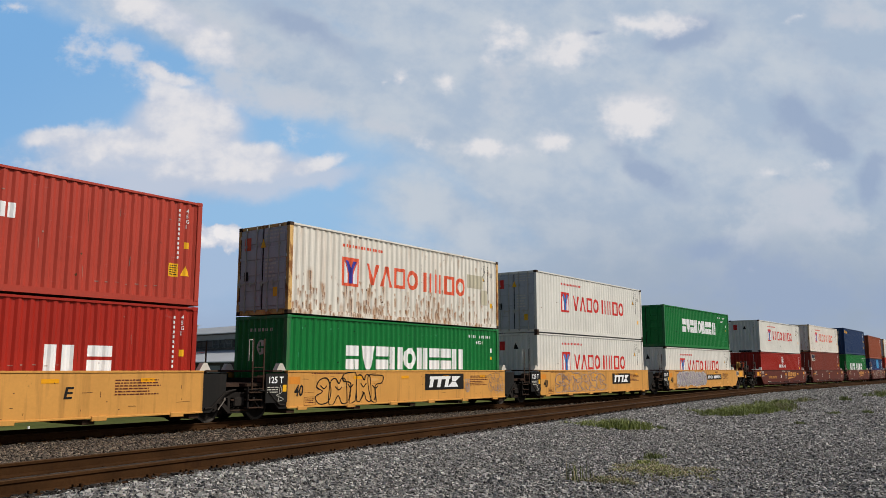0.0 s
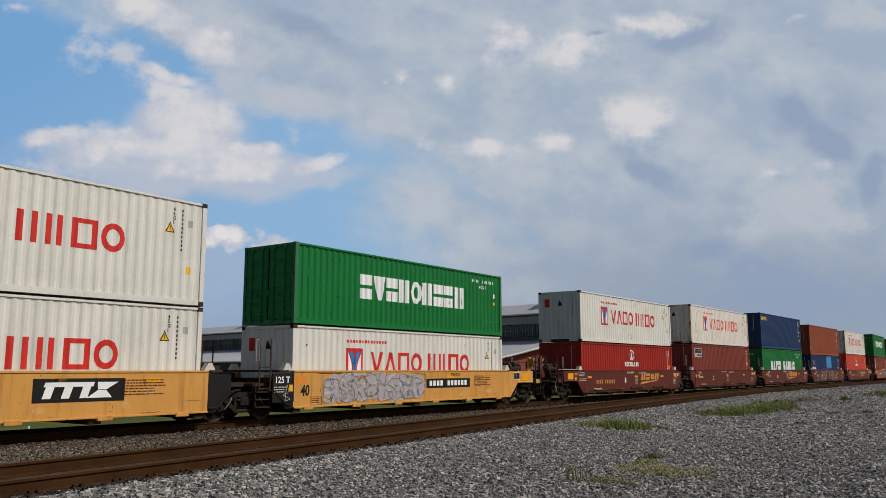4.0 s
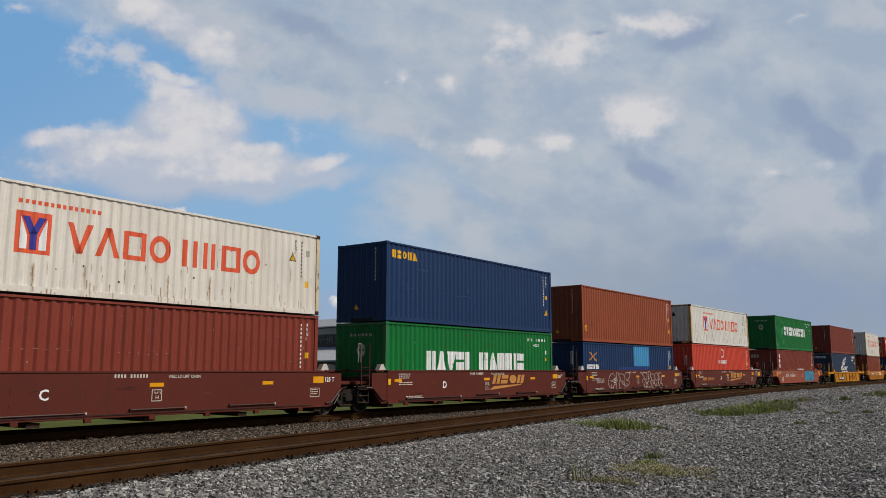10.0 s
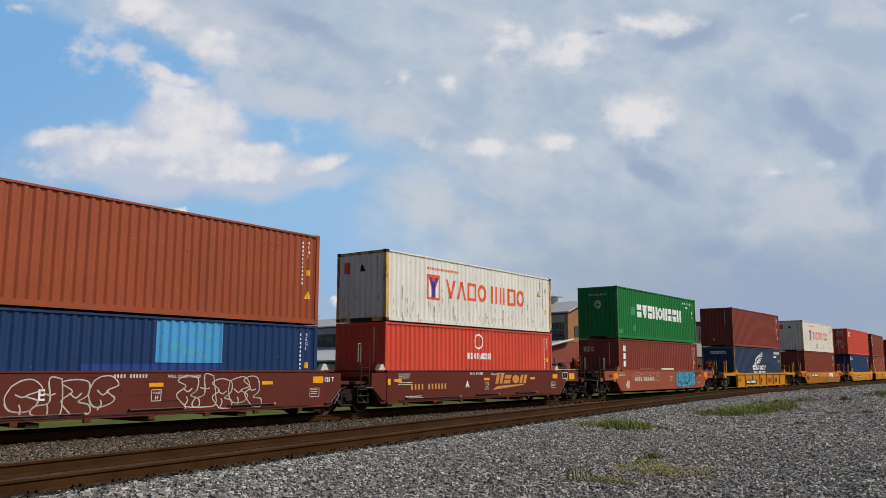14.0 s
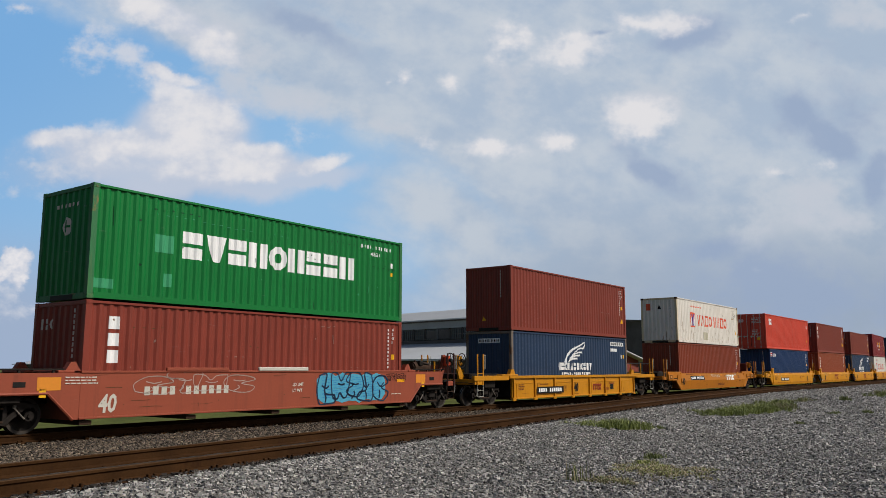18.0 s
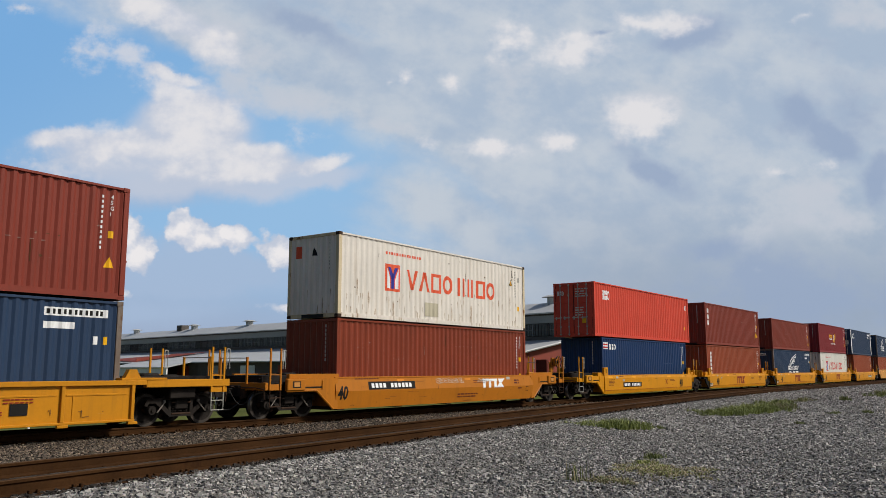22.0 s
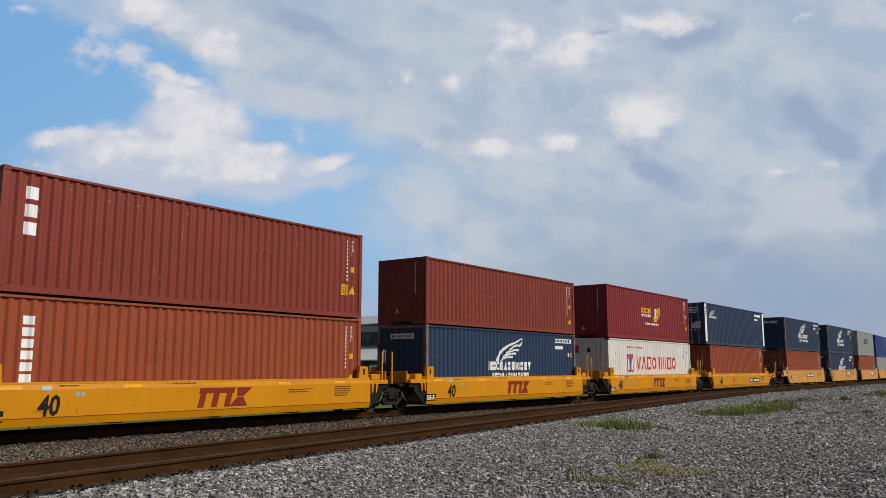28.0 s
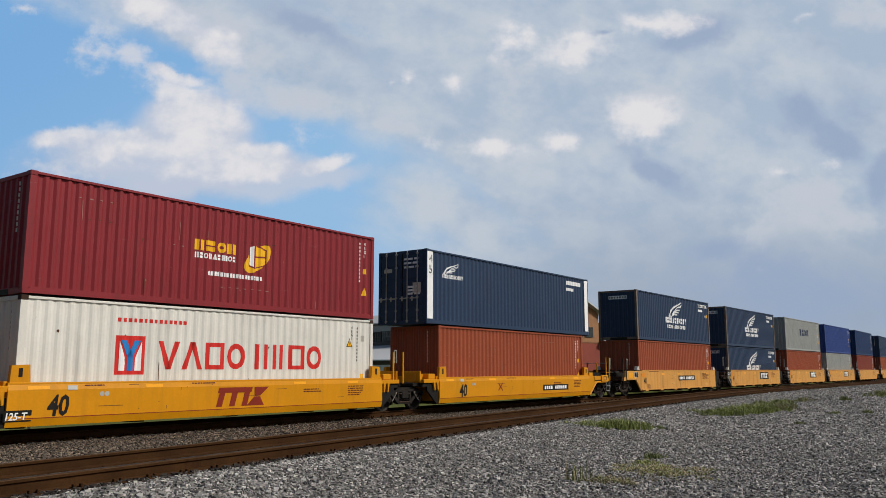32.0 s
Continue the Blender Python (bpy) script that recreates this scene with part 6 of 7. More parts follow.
def brown_car(s, ends, letter, extra=(), **kw):
    m = [reflectors((-5.84, -0.1, 3.65), 1.04), scrapes(int(s), 24, -6.1, 6.1, 0.5, 1.38, BLACK), small_print(-5.6 if ends[0] == "joint" else -6.8, 1.3, 0.7, 3, OFFWHITE, 3), small_print(-5.6 if ends[0] == "joint" else -6.8, 1.0, 0.85, 2, OFFWHITE, 4), ("small_print", lines(-5.2, 0.5, 1.2, 2, 0.06, 0.035, 6), OFFWHITE),
         ("unit_letter", moved(text_faces(letter, 0.26), -1.42 if "coupler" in ends else -2.95, 0.78), WHITE), ("load_limit", moved(text_faces("WELL LD LMT 124,800", 0.1, 0.93), 0.44, 1.26), OFFWHITE), ("car_number", [quad(-1.1 + 0.088 * i, 1.27, 0.05, 0.09) for i in range(11) if i != 4], OFFWHITE),
         ("plate_frame", stroke([(-0.02, 0.68), (0.26, 0.68), (0.26, 0.96), (-0.02, 0.96), (-0.02, 0.68)], 0.02), OFFWHITE), ("plate_code", moved(text_faces("H", 0.1), 0.09, 0.72) + moved(text_faces("PLATE", 0.055), 0.035, 0.86), OFFWHITE),
         ("data_frame", stroke([(5.6, 0.64), (6.0, 0.64), (6.0, 0.9), (5.6, 0.9), (5.6, 0.64)], 0.016), OFFWHITE), ("small_print", lines(5.65, 0.84, 0.3, 3, 0.06, 0.025, 12), OFFWHITE), ("wide_reflector", [quad(5.72, 1.06, 0.46, 0.2)], M_REFLECT), ("sticker", [quad(-6.18 if ends[0] == "joint" else 6.02, 0.95, 0.14, 0.2)], M_YELLOW), 
         ] + ([("capacity_rating", moved(text_faces("125 T", 0.14), 6.25, 1.1), WHITE)] if ends[1] == "joint" else []) + list(extra)
    return well_car(s, P_BROWN, ends, "plain", "dark oxide-brown container well car with white stencils", P_BROWN, marks=m, group="brown articulated well cars", **kw)


def swoosh(x, z):
    return [("brand_name", blocks(4, x + 0.2, z + 0.25, 2.6, 0.36, 0.12, 0.14), M_GOLD), ("brand_swoosh", [[(x, z), (x + 2.5, z + 0.17), (x + 2.6, z + 0.22), (x + 0.35, z + 0.15)]], M_GOLD)]


def yellow_car(s, ends, number=None, shift=0.0, **kw):
    m = [forty(-5.05 + shift, 0.44, 0.5), small_print(-4.55, 1.09, 0.7, 1, P_BROWN, 2), small_print(-1.5, 1.1, 0.8, 1, P_BROWN, 4), small_print(2.6, 0.86, 0.8, 2, P_BROWN, 5), ("faded_reflector", singles([quad(q, 1.03, 0.5, 0.08) for q in (-5.9, -2.9, 2.2, 4.6)]), M_REFLECT), small_print(4.6 if shift < 1 else -5.9, 0.92, 0.8, 5, P_BROWN, 3), scrapes(int(s), 16, -6.1, 6.1, 0.42, 1.14), ("data_plate", [quad(-4.97, 1.0, 0.24, 0.11)], GALV), ("data_plate", singles([disc(-4.1, 0.9, 0.06), disc(-3.97, 0.9, 0.06)]), GALV)]
    if number:
        m += number_plate(number, 0.53, 2.45, 0.26) + [("cross_emblem", stroke([(number + 6.0 if number < 0 else -2.2, 0.62), (number + 6.3 if number < 0 else -1.9, 0.9)], 0.06) + stroke([(number + 6.0 if number < 0 else -2.2, 0.9), (number + 6.3 if number < 0 else -1.9, 0.62)], 0.06), M_OXIDE)]
    else:
        m += [("capacity_plate", [quad(-6.4, 0.33, 0.62, 0.25)], BLACK), ("capacity_rating", moved(text_faces("125-T", 0.17, 0.9, 0.15), -6.36, 0.37), WHITE, 0.004)]
        m += [("brand_initial", beam_mark(-0.75, 0.46, 1.8, 0.52, 0.14), M_OXIDE)]
    return well_car(s, P_YELLOW, ends, "bent", "bright yellow container well car with a dark red stripe", P_YELLOW, marks=m, group="bright yellow articulated well cars", **kw)


def build_train():
    J, K = "joint", "coupler"
    # faded yellow articulated set
    plain_line(7.8, LOW, HC, C_RED2, "red steel container with large white letters", [("brand_name", blocks(2, 1.9, 1.16, 2.1, 0.62, 0.3), WHITE, "side")])
    plain_line(7.8, LOW + HC + 0.03, HC, C_RED, "orange-red corrugated steel container", [("brand_name", blocks(1, 0.6, 1.7, 0.5, 0.35, 0.2), WHITE, "side")], plate=True)
    tan_car(7.8, (J, J), [("unit_letter", moved(text_faces("E", 0.28, 1.2, 0.15), 2.3, 0.8), BLACK)])
    green_line(23.32, LOW, HC)
    white_line(23.32, LOW + HC + 0.03, HC, True, C_WHITE_RUSTY, doors=True, mended=[(3.75, 1.6, 1.2, 0.55), (4.78, 0.95, 0.5, 0.62)])
    tan_car(23.32, (J, J), plate_marks(0.64, 0.72, 2.5, 0.6) + [tagline(4, -4.95, -1.85, 0.38, 1.38, BLACK, 0.036, 5), tagline(40, 4.9, 6.0, 0.6, 1.35, M_BLUELINE, 0.014, 4), tagline(41, 3.25, 3.55, 0.6, 1.1, M_SPRAY, 0.03, 2), tagline(42, 5.5, 6.1, 0.5, 0.9, M_SPRAY, 0.016, 3)])
    white_line(38.83, LOW, HC, False)
    white_line(38.83, LOW + HC + 0.03, HC, False, doors=True)
    tan_car(38.83, (J, J), plate_marks(1.4, 0.72, 2.3, 0.55) + [tagline(9, -4.8, 0.4, 0.42, 1.38, M_BLUELINE, 0.028, 6), tagline(10, -4.83, 0.37, 0.42, 1.36, M_SPRAY, 0.025, 6)[:2] + (M_SPRAY, 0.002), tagline(11, -4.2, -3.6, 1.0, 1.22, M_BLUELINE, 0.014, 4)])
    white_line(54.45, LOW, STD, False)
    green_line(54.45, LOW + STD + 0.03, STD, (-3.0, 1.0, 6.3, 0.85), doors=True)
    tan_car(54.45, (J, K), [q[:3] + (0.01 + 0.004 * i,) for i, q in enumerate(number_plate(0.46, 0.8, 2.85, 0.34))] + boxed_print(3.85, 0.84, 0.22, 0.28, P_BROWN, 21) + [("maintenance_code", moved(text_faces("GWG52", 0.12, 1.05), 2.02, 1.23), P_BROWN), ("graffiti_fill", spray_fill(-4.95, 0.3, 0.4, 1.4, 5), M_LILAC), tagline(15, -4.9, 0.2, 0.42, 1.38, OFFWHITE, 0.07, 8)[:2] + (OFFWHITE, 0.003), tagline(16, -4.85, 0.25, 0.42, 1.38, M_BLUELINE, 0.02, 8)[:2] + (M_BLUELINE, 0.006)], brake="right")
    for s in (15.55, 31.05, 46.65):
        truck(s)
    truck(62.4)
    # brown articulated set
    white_line(74.1, LOW + STD + 0.03, STD, False)
    ring_marks = [("round_emblem", hoop(0.15, 2.0, 0.3, 0.06), WHITE, "side"), ("emblem_peak", [[(0.0, 1.8), (0.3, 1.8), (0.15, 2.25)]], WHITE, "side"), ("brand_name", blocks(8, -0.78, 1.37, 1.8, 0.25, 0.15), WHITE, "side")]
    plain_line(74.1, LOW, STD, C_RED2, "red steel container with a white ring emblem", ring_marks)
    brown_car(74.1, (K, J), "B", swoosh(0.55, 0.64) + [("car_number", [quad(-4.88 + 0.205 * i, 0.75, 0.1, 0.2, 0.0) for i in range(11) if i != 4], M_GOLD)], brake="left")
    white_line(89.85, LOW + HC + 0.03, STD, True, C_CREAM)
    plain_line(89.85, LOW, HC, C_BROWN, "brown-red steel container with a small square emblem", [("emblem_ground", [quad(-5.5, 2.02, 1.25, 0.6)], OFFWHITE, "side"), ("emblem_field", [quad(-5.45, 2.3, 1.15, 0.28)], C_NAVY, "side2"),
               ("emblem_beam", [[(-5.25, 2.45), (-4.32, 2.32), (-4.32, 2.56)]], M_YELLOW, "side2"), ("brand_name", blocks(5, -5.1, 2.08, 0.85, 0.17, 0.2), BLACK, "side2")])
    brown_car(89.85, (J, J), "C")
    plain_line(105.42, LOW + HC + 0.03, HC, C_BLUE, "dark blue steel container with a small yellow name", [("brand_name", blocks(5, -5.75, 2.32, 1.5, 0.3, 0.12), M_YELLOW, "side")])
    green_line(105.42, LOW, HC, (-3.64, 1.18, 7.2, 0.72), code="BAVEI MABIBE")
    brown_car(105.42, (J, J), "D", swoosh(0.3, 0.64))
    plain_line(120.83, LOW + STD + 0.03, HC, C_RUST, "rust-orange corrugated steel container", [("caution_plate", [quad(-5.75, 0.56, 0.27, 0.27)], M_YELLOW, "side"), ("caution_print", lines(-5.72, 0.77, 0.2, 4, 0.055, 0.025, 9, 0.2), BLACK, "side2")])
    plain_line(120.83, LOW, STD, C_BLUE, "dark blue container with an orange cross and a light patch", [("repair_patch", [quad(0.2, 1.38, 2.15, 1.14)], M_SKY, "side"), ("repair_band", [quad(-1.84, 1.14, 4.2, 0.2)], C_ROYAL, "side"), ("repair_smudge", patches(120, 5, 0.4, 2.2, M_SKY, 1.5, 2.4)[1], M_TEAL, "side2"),
               ("cross_emblem", [[(-5.42, 1.66), (-5.25, 1.66), (-4.33, 2.1), (-4.5, 2.1)], [(-5.35, 2.1), (-5.2, 2.1), (-4.4, 1.62), (-4.6, 1.62)]], M_GOLD, "side"), ("brand_name", blocks(5, -5.6, 1.22, 1.4, 0.24, 0.2), WHITE, "side")])
    brown_car(120.83, (J, J), "E", [tagline(21, -3.7, -1.1, 0.42, 1.34, OFFWHITE, 0.03, 4), tagline(24, 0.75, 3.6, 0.42, 1.38, OFFWHITE, 0.03, 5), tagline(25, -5.0, -4.2, 0.8, 1.05, OFFWHITE, 0.02, 3)])
    white_line(136.4, LOW + HC + 0.03, STD, True, C_SCUFFED)
    plain_line(136.4, LOW, HC, C_CRIMSON, "bright red steel container with a white ring emblem", [("round_emblem", hoop(-0.1, 2.34, 0.32, 0.07), WHITE, "side"), ("brand_name", blocks(8, -0.95, 1.62, 1.8, 0.25, 0.15), WHITE, "side")])
    brown_car(136.4, (J, K), "A", swoosh(0.55, 0.64) + [("car_number", [quad(-4.88 + 0.205 * i, 0.75, 0.1, 0.2, 0.0) for i in range(11) if i != 4], M_GOLD)], brake="right")
    for s in (66.1, 81.97, 97.6, 113.1, 128.6, 144.45):
        truck(s)
    # single cars
    green_line(156.1, LOW + HC + 0.03, HC, (-3.4, 1.28, 7.0, 0.75), shabby=True)
    plain_line(156.1, LOW, HC, C_BROWN, "brown-red container with an upright white name", [("brand_name", singles(column(-5.45, 2.2, 3, 0.3, 0.32, 0.42)), WHITE, "side"), ("brand_name", blocks(3, -0.95, 2.2, 0.7, 0.28, 0.2), OFFWHITE, "front")], plate=True)
    red_car = well_car(156.1, P_SALMON, (K, K), "plain", "faded oxide-red well car with blue graffiti", P_SALMON, "single well cars", (3.72, 3.8),
             [forty(-5.75, 0.46, 0.46, OFFWHITE), ("car_number", [quad(-4.5 + 0.25 * i, 0.83, 0.16, 0.22) for i in range(11) if i != 4], OFFWHITE), ("graffiti_fill", spray_fill(1.62, 4.95, 0.37, 1.42, 3), M_TEAL),
              wavy_shade(1.85, 4.75, 0.55, 1.26, 9, M_CYAN), tagline(31, 1.7, 4.9, 0.4, 1.4, C_NAVY, 0.05, 5)[:2] + (C_NAVY, 0.004), tagline(33, -4.8, -1.0, 0.85, 1.4, M_SPRAY, 0.022, 4), small_print(-6.6, 1.28, 0.85, 3, OFFWHITE, 3), reflectors((5.6,), 1.04), tagline(35, 5.0, 6.1, 1.1, 1.34, BLACK, 0.014, 7), small_print(5.3, 0.62, 0.6, 1, OFFWHITE, 9), scrapes(156, 40, -6.1, 6.1, 0.5),
              ("load_limit", moved(text_faces("LD LMT", 0.1), 0.6, 0.98), OFFWHITE), ("light_weight", moved(text_faces("LT WT", 0.1), 0.6, 0.8), OFFWHITE)], brake="right")
    part("edge_strip", Geo().box((-0.78, -1.475, 1.43), (1.21, -1.39, 1.55), 0.02), OFFWHITE, red_car, "crumpled pale plastic strip")
    part("edge_strip", Geo().box((-3.89, -1.47, 1.43), (-1.86, -1.39, 1.53), 0.02), P_SALMON, red_car)
    logistics_line(175.94, LOW)
    plain_line(175.94, LOW + HC + 0.03, HC, C_BROWN, "brown-red corrugated steel container")
    well_car(175.94, P_DULL, (K, K), "ribbed", "bright yellow well car with upright ribs", P_DULL, "single well cars", (3.85, 3.9),
             [q[:3] + (0.07 + 0.004 * i,) for i, q in enumerate(number_plate(-4.4, 0.4, 2.5, 0.3))] + [forty(-0.72, 0.44, 0.42), ("brand_initial", beam_mark(1.3, 0.46, 1.0, 0.3, 0.06), M_OXIDE), ("stencil_board", [quad(3.35, 0.46, 0.4, 0.26)], BLACK), ("stencil_frame", stroke([(3.37, 0.48), (3.73, 0.48), (3.73, 0.7), (3.37, 0.7), (3.37, 0.48)], 0.014) + lines(3.4, 0.64, 0.3, 3, 0.055, 0.022, 3), WHITE, 0.003), ("well_code", moved(text_faces("TWF10F", 0.15, 0.9), 2.55, 0.42) + moved(text_faces("651", 0.12, 0.9), 2.6, 0.62), M_OXIDE), small_print(-5.9, 0.8, 0.6, 4, P_BROWN, 6), small_print(-4.0, 0.8, 0.8, 1, P_BROWN, 7), small_print(3.2, 0.8, 0.7, 2, M_OXIDE, 8), scrapes(175, 30, -6.1, 6.1, 0.28, 0.85)] + boxed_print(-1.75, 0.5, 0.26, 0.24, P_BROWN), brake="left")
    white_line(195.96, LOW + HC + 0.03, HC, True, C_CREAM, mended=[(-1.32, 0.28, 0.85, 0.52)])
    plain_line(195.96, LOW, HC, paint("russet_container_paint", rgb(130, 59, 39)), "russet corrugated steel container")
    well_car(195.96, P_AMBER, (K, K), "wedge", "amber-yellow well car with a torn white emblem", P_AMBER, "single well cars", (3.9, 3.95),
             [forty(-6.26, 0.52, 0.46)] + number_plate(-4.75, 0.8, 2.55, 0.27) + [("brand_initial", beam_mark(2.2, 0.74, 1.7, 0.36, 0.08), WHITE), small_print(-5.4, 1.15, 1.6, 1, P_BROWN, 6), small_print(1.6, 1.02, 1.2, 2, P_BROWN, 5), ("small_print", lines(0.5, 0.5, 1.6, 2, 0.1, 0.05, 11), P_BROWN), scrapes(195, 34, -6.1, 6.1, 0.26, 1.18), ("data_plate", [quad(4.14, 1.06, 0.26, 0.11)], GALV), ("small_print", lines(4.72, 0.98, 0.4, 2, 0.1, 0.07, 3, 0.1), P_BROWN),
              # the brown bar at x = 5.0 draws a recess's shade as paint
              tagline(88, -0.9, 0.9, 0.96, 1.16, OFFWHITE, 0.012, 7), tagline(89, 1.9, 2.9, 0.98, 1.12, OFFWHITE, 0.01, 5), ("recess", [quad(5.0, 0.66, 0.34, 0.05)], P_BROWN), ("print_frame", stroke([(5.71, 0.55), (5.9, 0.55), (5.9, 0.73), (5.71, 0.73), (5.71, 0.55)], 0.015), BLACK), ("faded_reflector", singles([quad(-3.2, 1.06, 0.4, 0.08), quad(1.0, 1.06, 0.4, 0.08)]), M_FADEOR)], brake="right")
    for s in (152.1 - 4.1, 164.2, 167.9, 184.0, 187.9, 204.05):
        truck(s)
    # bright yellow articulated set
    plain_line(216.05, LOW, HC, C_BLUE, "dark blue steel container with a small white emblem", [("brand_flag", [quad(-5.9, 2.28, 0.6, 0.36, 0.06)], WHITE, "side"), ("brand_stripe", singles([quad(-5.88 + 0.03 * i, 2.34 + 0.15 * i, 0.56, 0.07, 0.01) for i in range(2)]), M_RED, "side2"), ("brand_name", blocks(3, -5.15, 2.26, 0.9, 0.3, 0.2), WHITE, "side")])
    plain_line(216.05, LOW + HC + 0.03, HC, C_CRIMSON, "long bright red container with closed doors and white name", [("brand_name", blocks(3, -5.85, 2.0, 0.95, 0.5, 0.12), WHITE, "side"), ("door_mark", blocks(3, -0.95, 2.2, 0.4, 0.25, 0.15), WHITE, "door"),
               ("door_print", lines(0.1, 2.5, 0.8, 4, 0.13, 0.06, 4) + lines(0.1, 1.5, 0.6, 4, 0.13, 0.06, 5), OFFWHITE, "door"), ("length_number", moved(text_faces("45", 0.3), 6.2, 2.1), WHITE, "side"), ("sticker", [quad(0.5, 0.7, 0.22, 0.25)], M_YELLOW, "door"),
               ("sticker", [quad(6.1, 0.8, 0.2, 0.2)], M_YELLOW, "side")], FORTY5, True, False)
    yellow_car(216.05, (K, J), -4.1, 9.2, reach=(3.95, 3.7))
    plain_line(232.17, LOW, HC, C_RUST, "rust-orange container with an upright white name", [("brand_name", singles(column(-5.38, 2.22, 6, 0.28, 0.2, 0.265)), WHITE, "side")])
    plain_line(232.17, LOW + HC + 0.03, HC, C_BROWN, "brown-red container with an upright white name", [("brand_name", singles(column(-5.52, 2.2, 3, 0.3, 0.3, 0.42)), WHITE, "side")], plate=True)
    yellow_car(232.17, (J, J))
    logistics_line(248.04, LOW)
    plain_line(248.04, LOW + HC + 0.03, STD, C_BROWN, "brown-red corrugated steel container")
    yellow_car(248.04, (J, J))
    white_line(264.05, LOW, HC, False)
    plain_line(264.05, LOW + HC + 0.03, HC, C_MAROON, "maroon steel container with a yellow emblem and name", [("brand_name", blocks(4, -1.42, 1.58, 1.5, 0.3, 0.12), M_YELLOW, "side"), ("brand_subtitle", blocks(10, -1.4, 1.36, 1.45, 0.16, 0.2), WHITE, "side"),
               ("emblem_oval", [[(0.85 + 0.62 * math.cos(q * 0.314) * 0.78 - 0.3 * math.sin(q * 0.314) * 0.62, 1.55 + 0.62 * math.cos(q * 0.314) * 0.62 + 0.3 * math.sin(q * 0.314) * 0.78) for q in range(20)]], M_YELLOW, "side"),
               ("emblem_ground", [[(0.52, 1.3), (0.72, 1.24), (1.18, 1.38), (1.18, 1.86), (0.72, 1.98), (0.52, 1.92)]], C_MAROON, "side2"), ("emblem_box", [[(0.54, 1.34), (0.68, 1.29), (0.68, 1.92), (0.54, 1.88)]], WHITE, "side3"),
               ("emblem_box", singles([[(0.74, 1.28), (1.14, 1.4), (1.14, 1.6), (0.74, 1.57)], [(0.74, 1.62), (1.14, 1.65), (1.14, 1.82), (0.74, 1.93)]]), M_YELLOW, "side3"), ("web_address", blocks(18, -0.95, 0.9, 2.0, 0.12, 0.3, holes=False), WHITE, "side")])
    yellow_car(264.05, (J, J), shift=-0.4)
    plain_line(280.09, LOW, HC, C_RUST, "rust-orange corrugated steel container")
    plain_line(280.09, LOW + HC + 0.03, HC, C_NAVY, "long slate-blue container with white end stripes and doors", [("end_stripe", [quad(-6.83, 0.2, 0.36, 2.6)], WHITE, "post"), ("end_stripe", [quad(6.42, 0.2, 0.36, 2.6)], WHITE, "post"),
               ("feather_emblem", wing_marks(-5.75, 1.75, 0.5), WHITE, "side"), ("brand_name", blocks(12, -5.8, 1.85, 1.4, 0.16, 0.15), WHITE, "side"), ("number_plate_panel", [quad(4.6, 2.45, 1.5, 0.2), quad(4.6, 2.15, 0.7, 0.15)], WHITE, "side"),
               ("length_number", moved(text_faces("4", 0.34), -6.72, 2.36) + moved(text_faces("5", 0.34), -6.72, 1.95), BLACK, "post2"),
               ("door_print", lines(0.1, 2.5, 0.8, 3, 0.16, 0.08, 4) + lines(0.3, 1.4, 0.6, 3, 0.13, 0.08, 5), WHITE, "door"), ("door_print", [quad(-0.9, 2.05, 0.4, 0.16), quad(0.55, 1.2, 0.4, 0.4)], OFFWHITE, "door")], FORTY5, True, False)
    yellow_car(280.09, (J, K), 1.57, reach=(3.7, 3.45))
    for s in (208.0, 224.1, 240.1, 256.0, 272.1, 288.1):
        truck(s)
    # second faded yellow articulated set
    logistics_line(299.25, LOW + HC + 0.03)
    plain_line(299.25, LOW, HC, C_RUST, "rust-orange corrugated steel container")
    tan_car(299.25, (K, J), number_plate(-0.6, 0.8, 2.85, 0.3), reach=(3.45, 3.7))
    logistics_line(315.05, LOW + HC + 0.03)
    logistics_line(315.05, LOW)
    tan_car(315.05, (J, J), plate_marks(0.64, 0.72, 2.3, 0.55))
    plain_line(330.6, LOW + HC + 0.03, HC, C_GREY, "pale grey steel container with a blurred name", [("brand_name", blocks(4, -1.2, 1.4, 3.2, 0.6, 0.2), C_NAVY, "side")])
    plain_line(330.6, LOW, HC, C_RUST, "rust-orange corrugated steel container")
    tan_car(330.6, (J, J), plate_marks(0.64, 0.72, 2.3, 0.55))
    plain_line(345.1, LOW + HC + 0.03, HC, C_ROYAL, "royal blue corrugated steel container")
    plain_line(345.1, LOW, HC, C_GREY, "pale grey corrugated steel container")
    tan_car(345.1, (J, J), plate_marks(0.64, 0.72, 2.3, 0.55))
    plain_line(360.6, LOW + HC + 0.03, HC, C_BLUE, "dark blue corrugated steel container")
    plain_line(360.6, LOW, HC, C_BROWN, "brown-red corrugated steel container")
    tan_car(360.6, (J, K))
    plain_line(380.2, LOW + HC + 0.03, HC, C_NAVY, "slate-blue corrugated steel container")
    plain_line(380.2, LOW, HC, C_RUST, "rust-orange corrugated steel container")
    tan_car(380.2, (K, J))
    for s in (291.3, 307.15, 322.8, 337.9, 352.9, 368.6, 372.3):
        truck(s)


build_train()


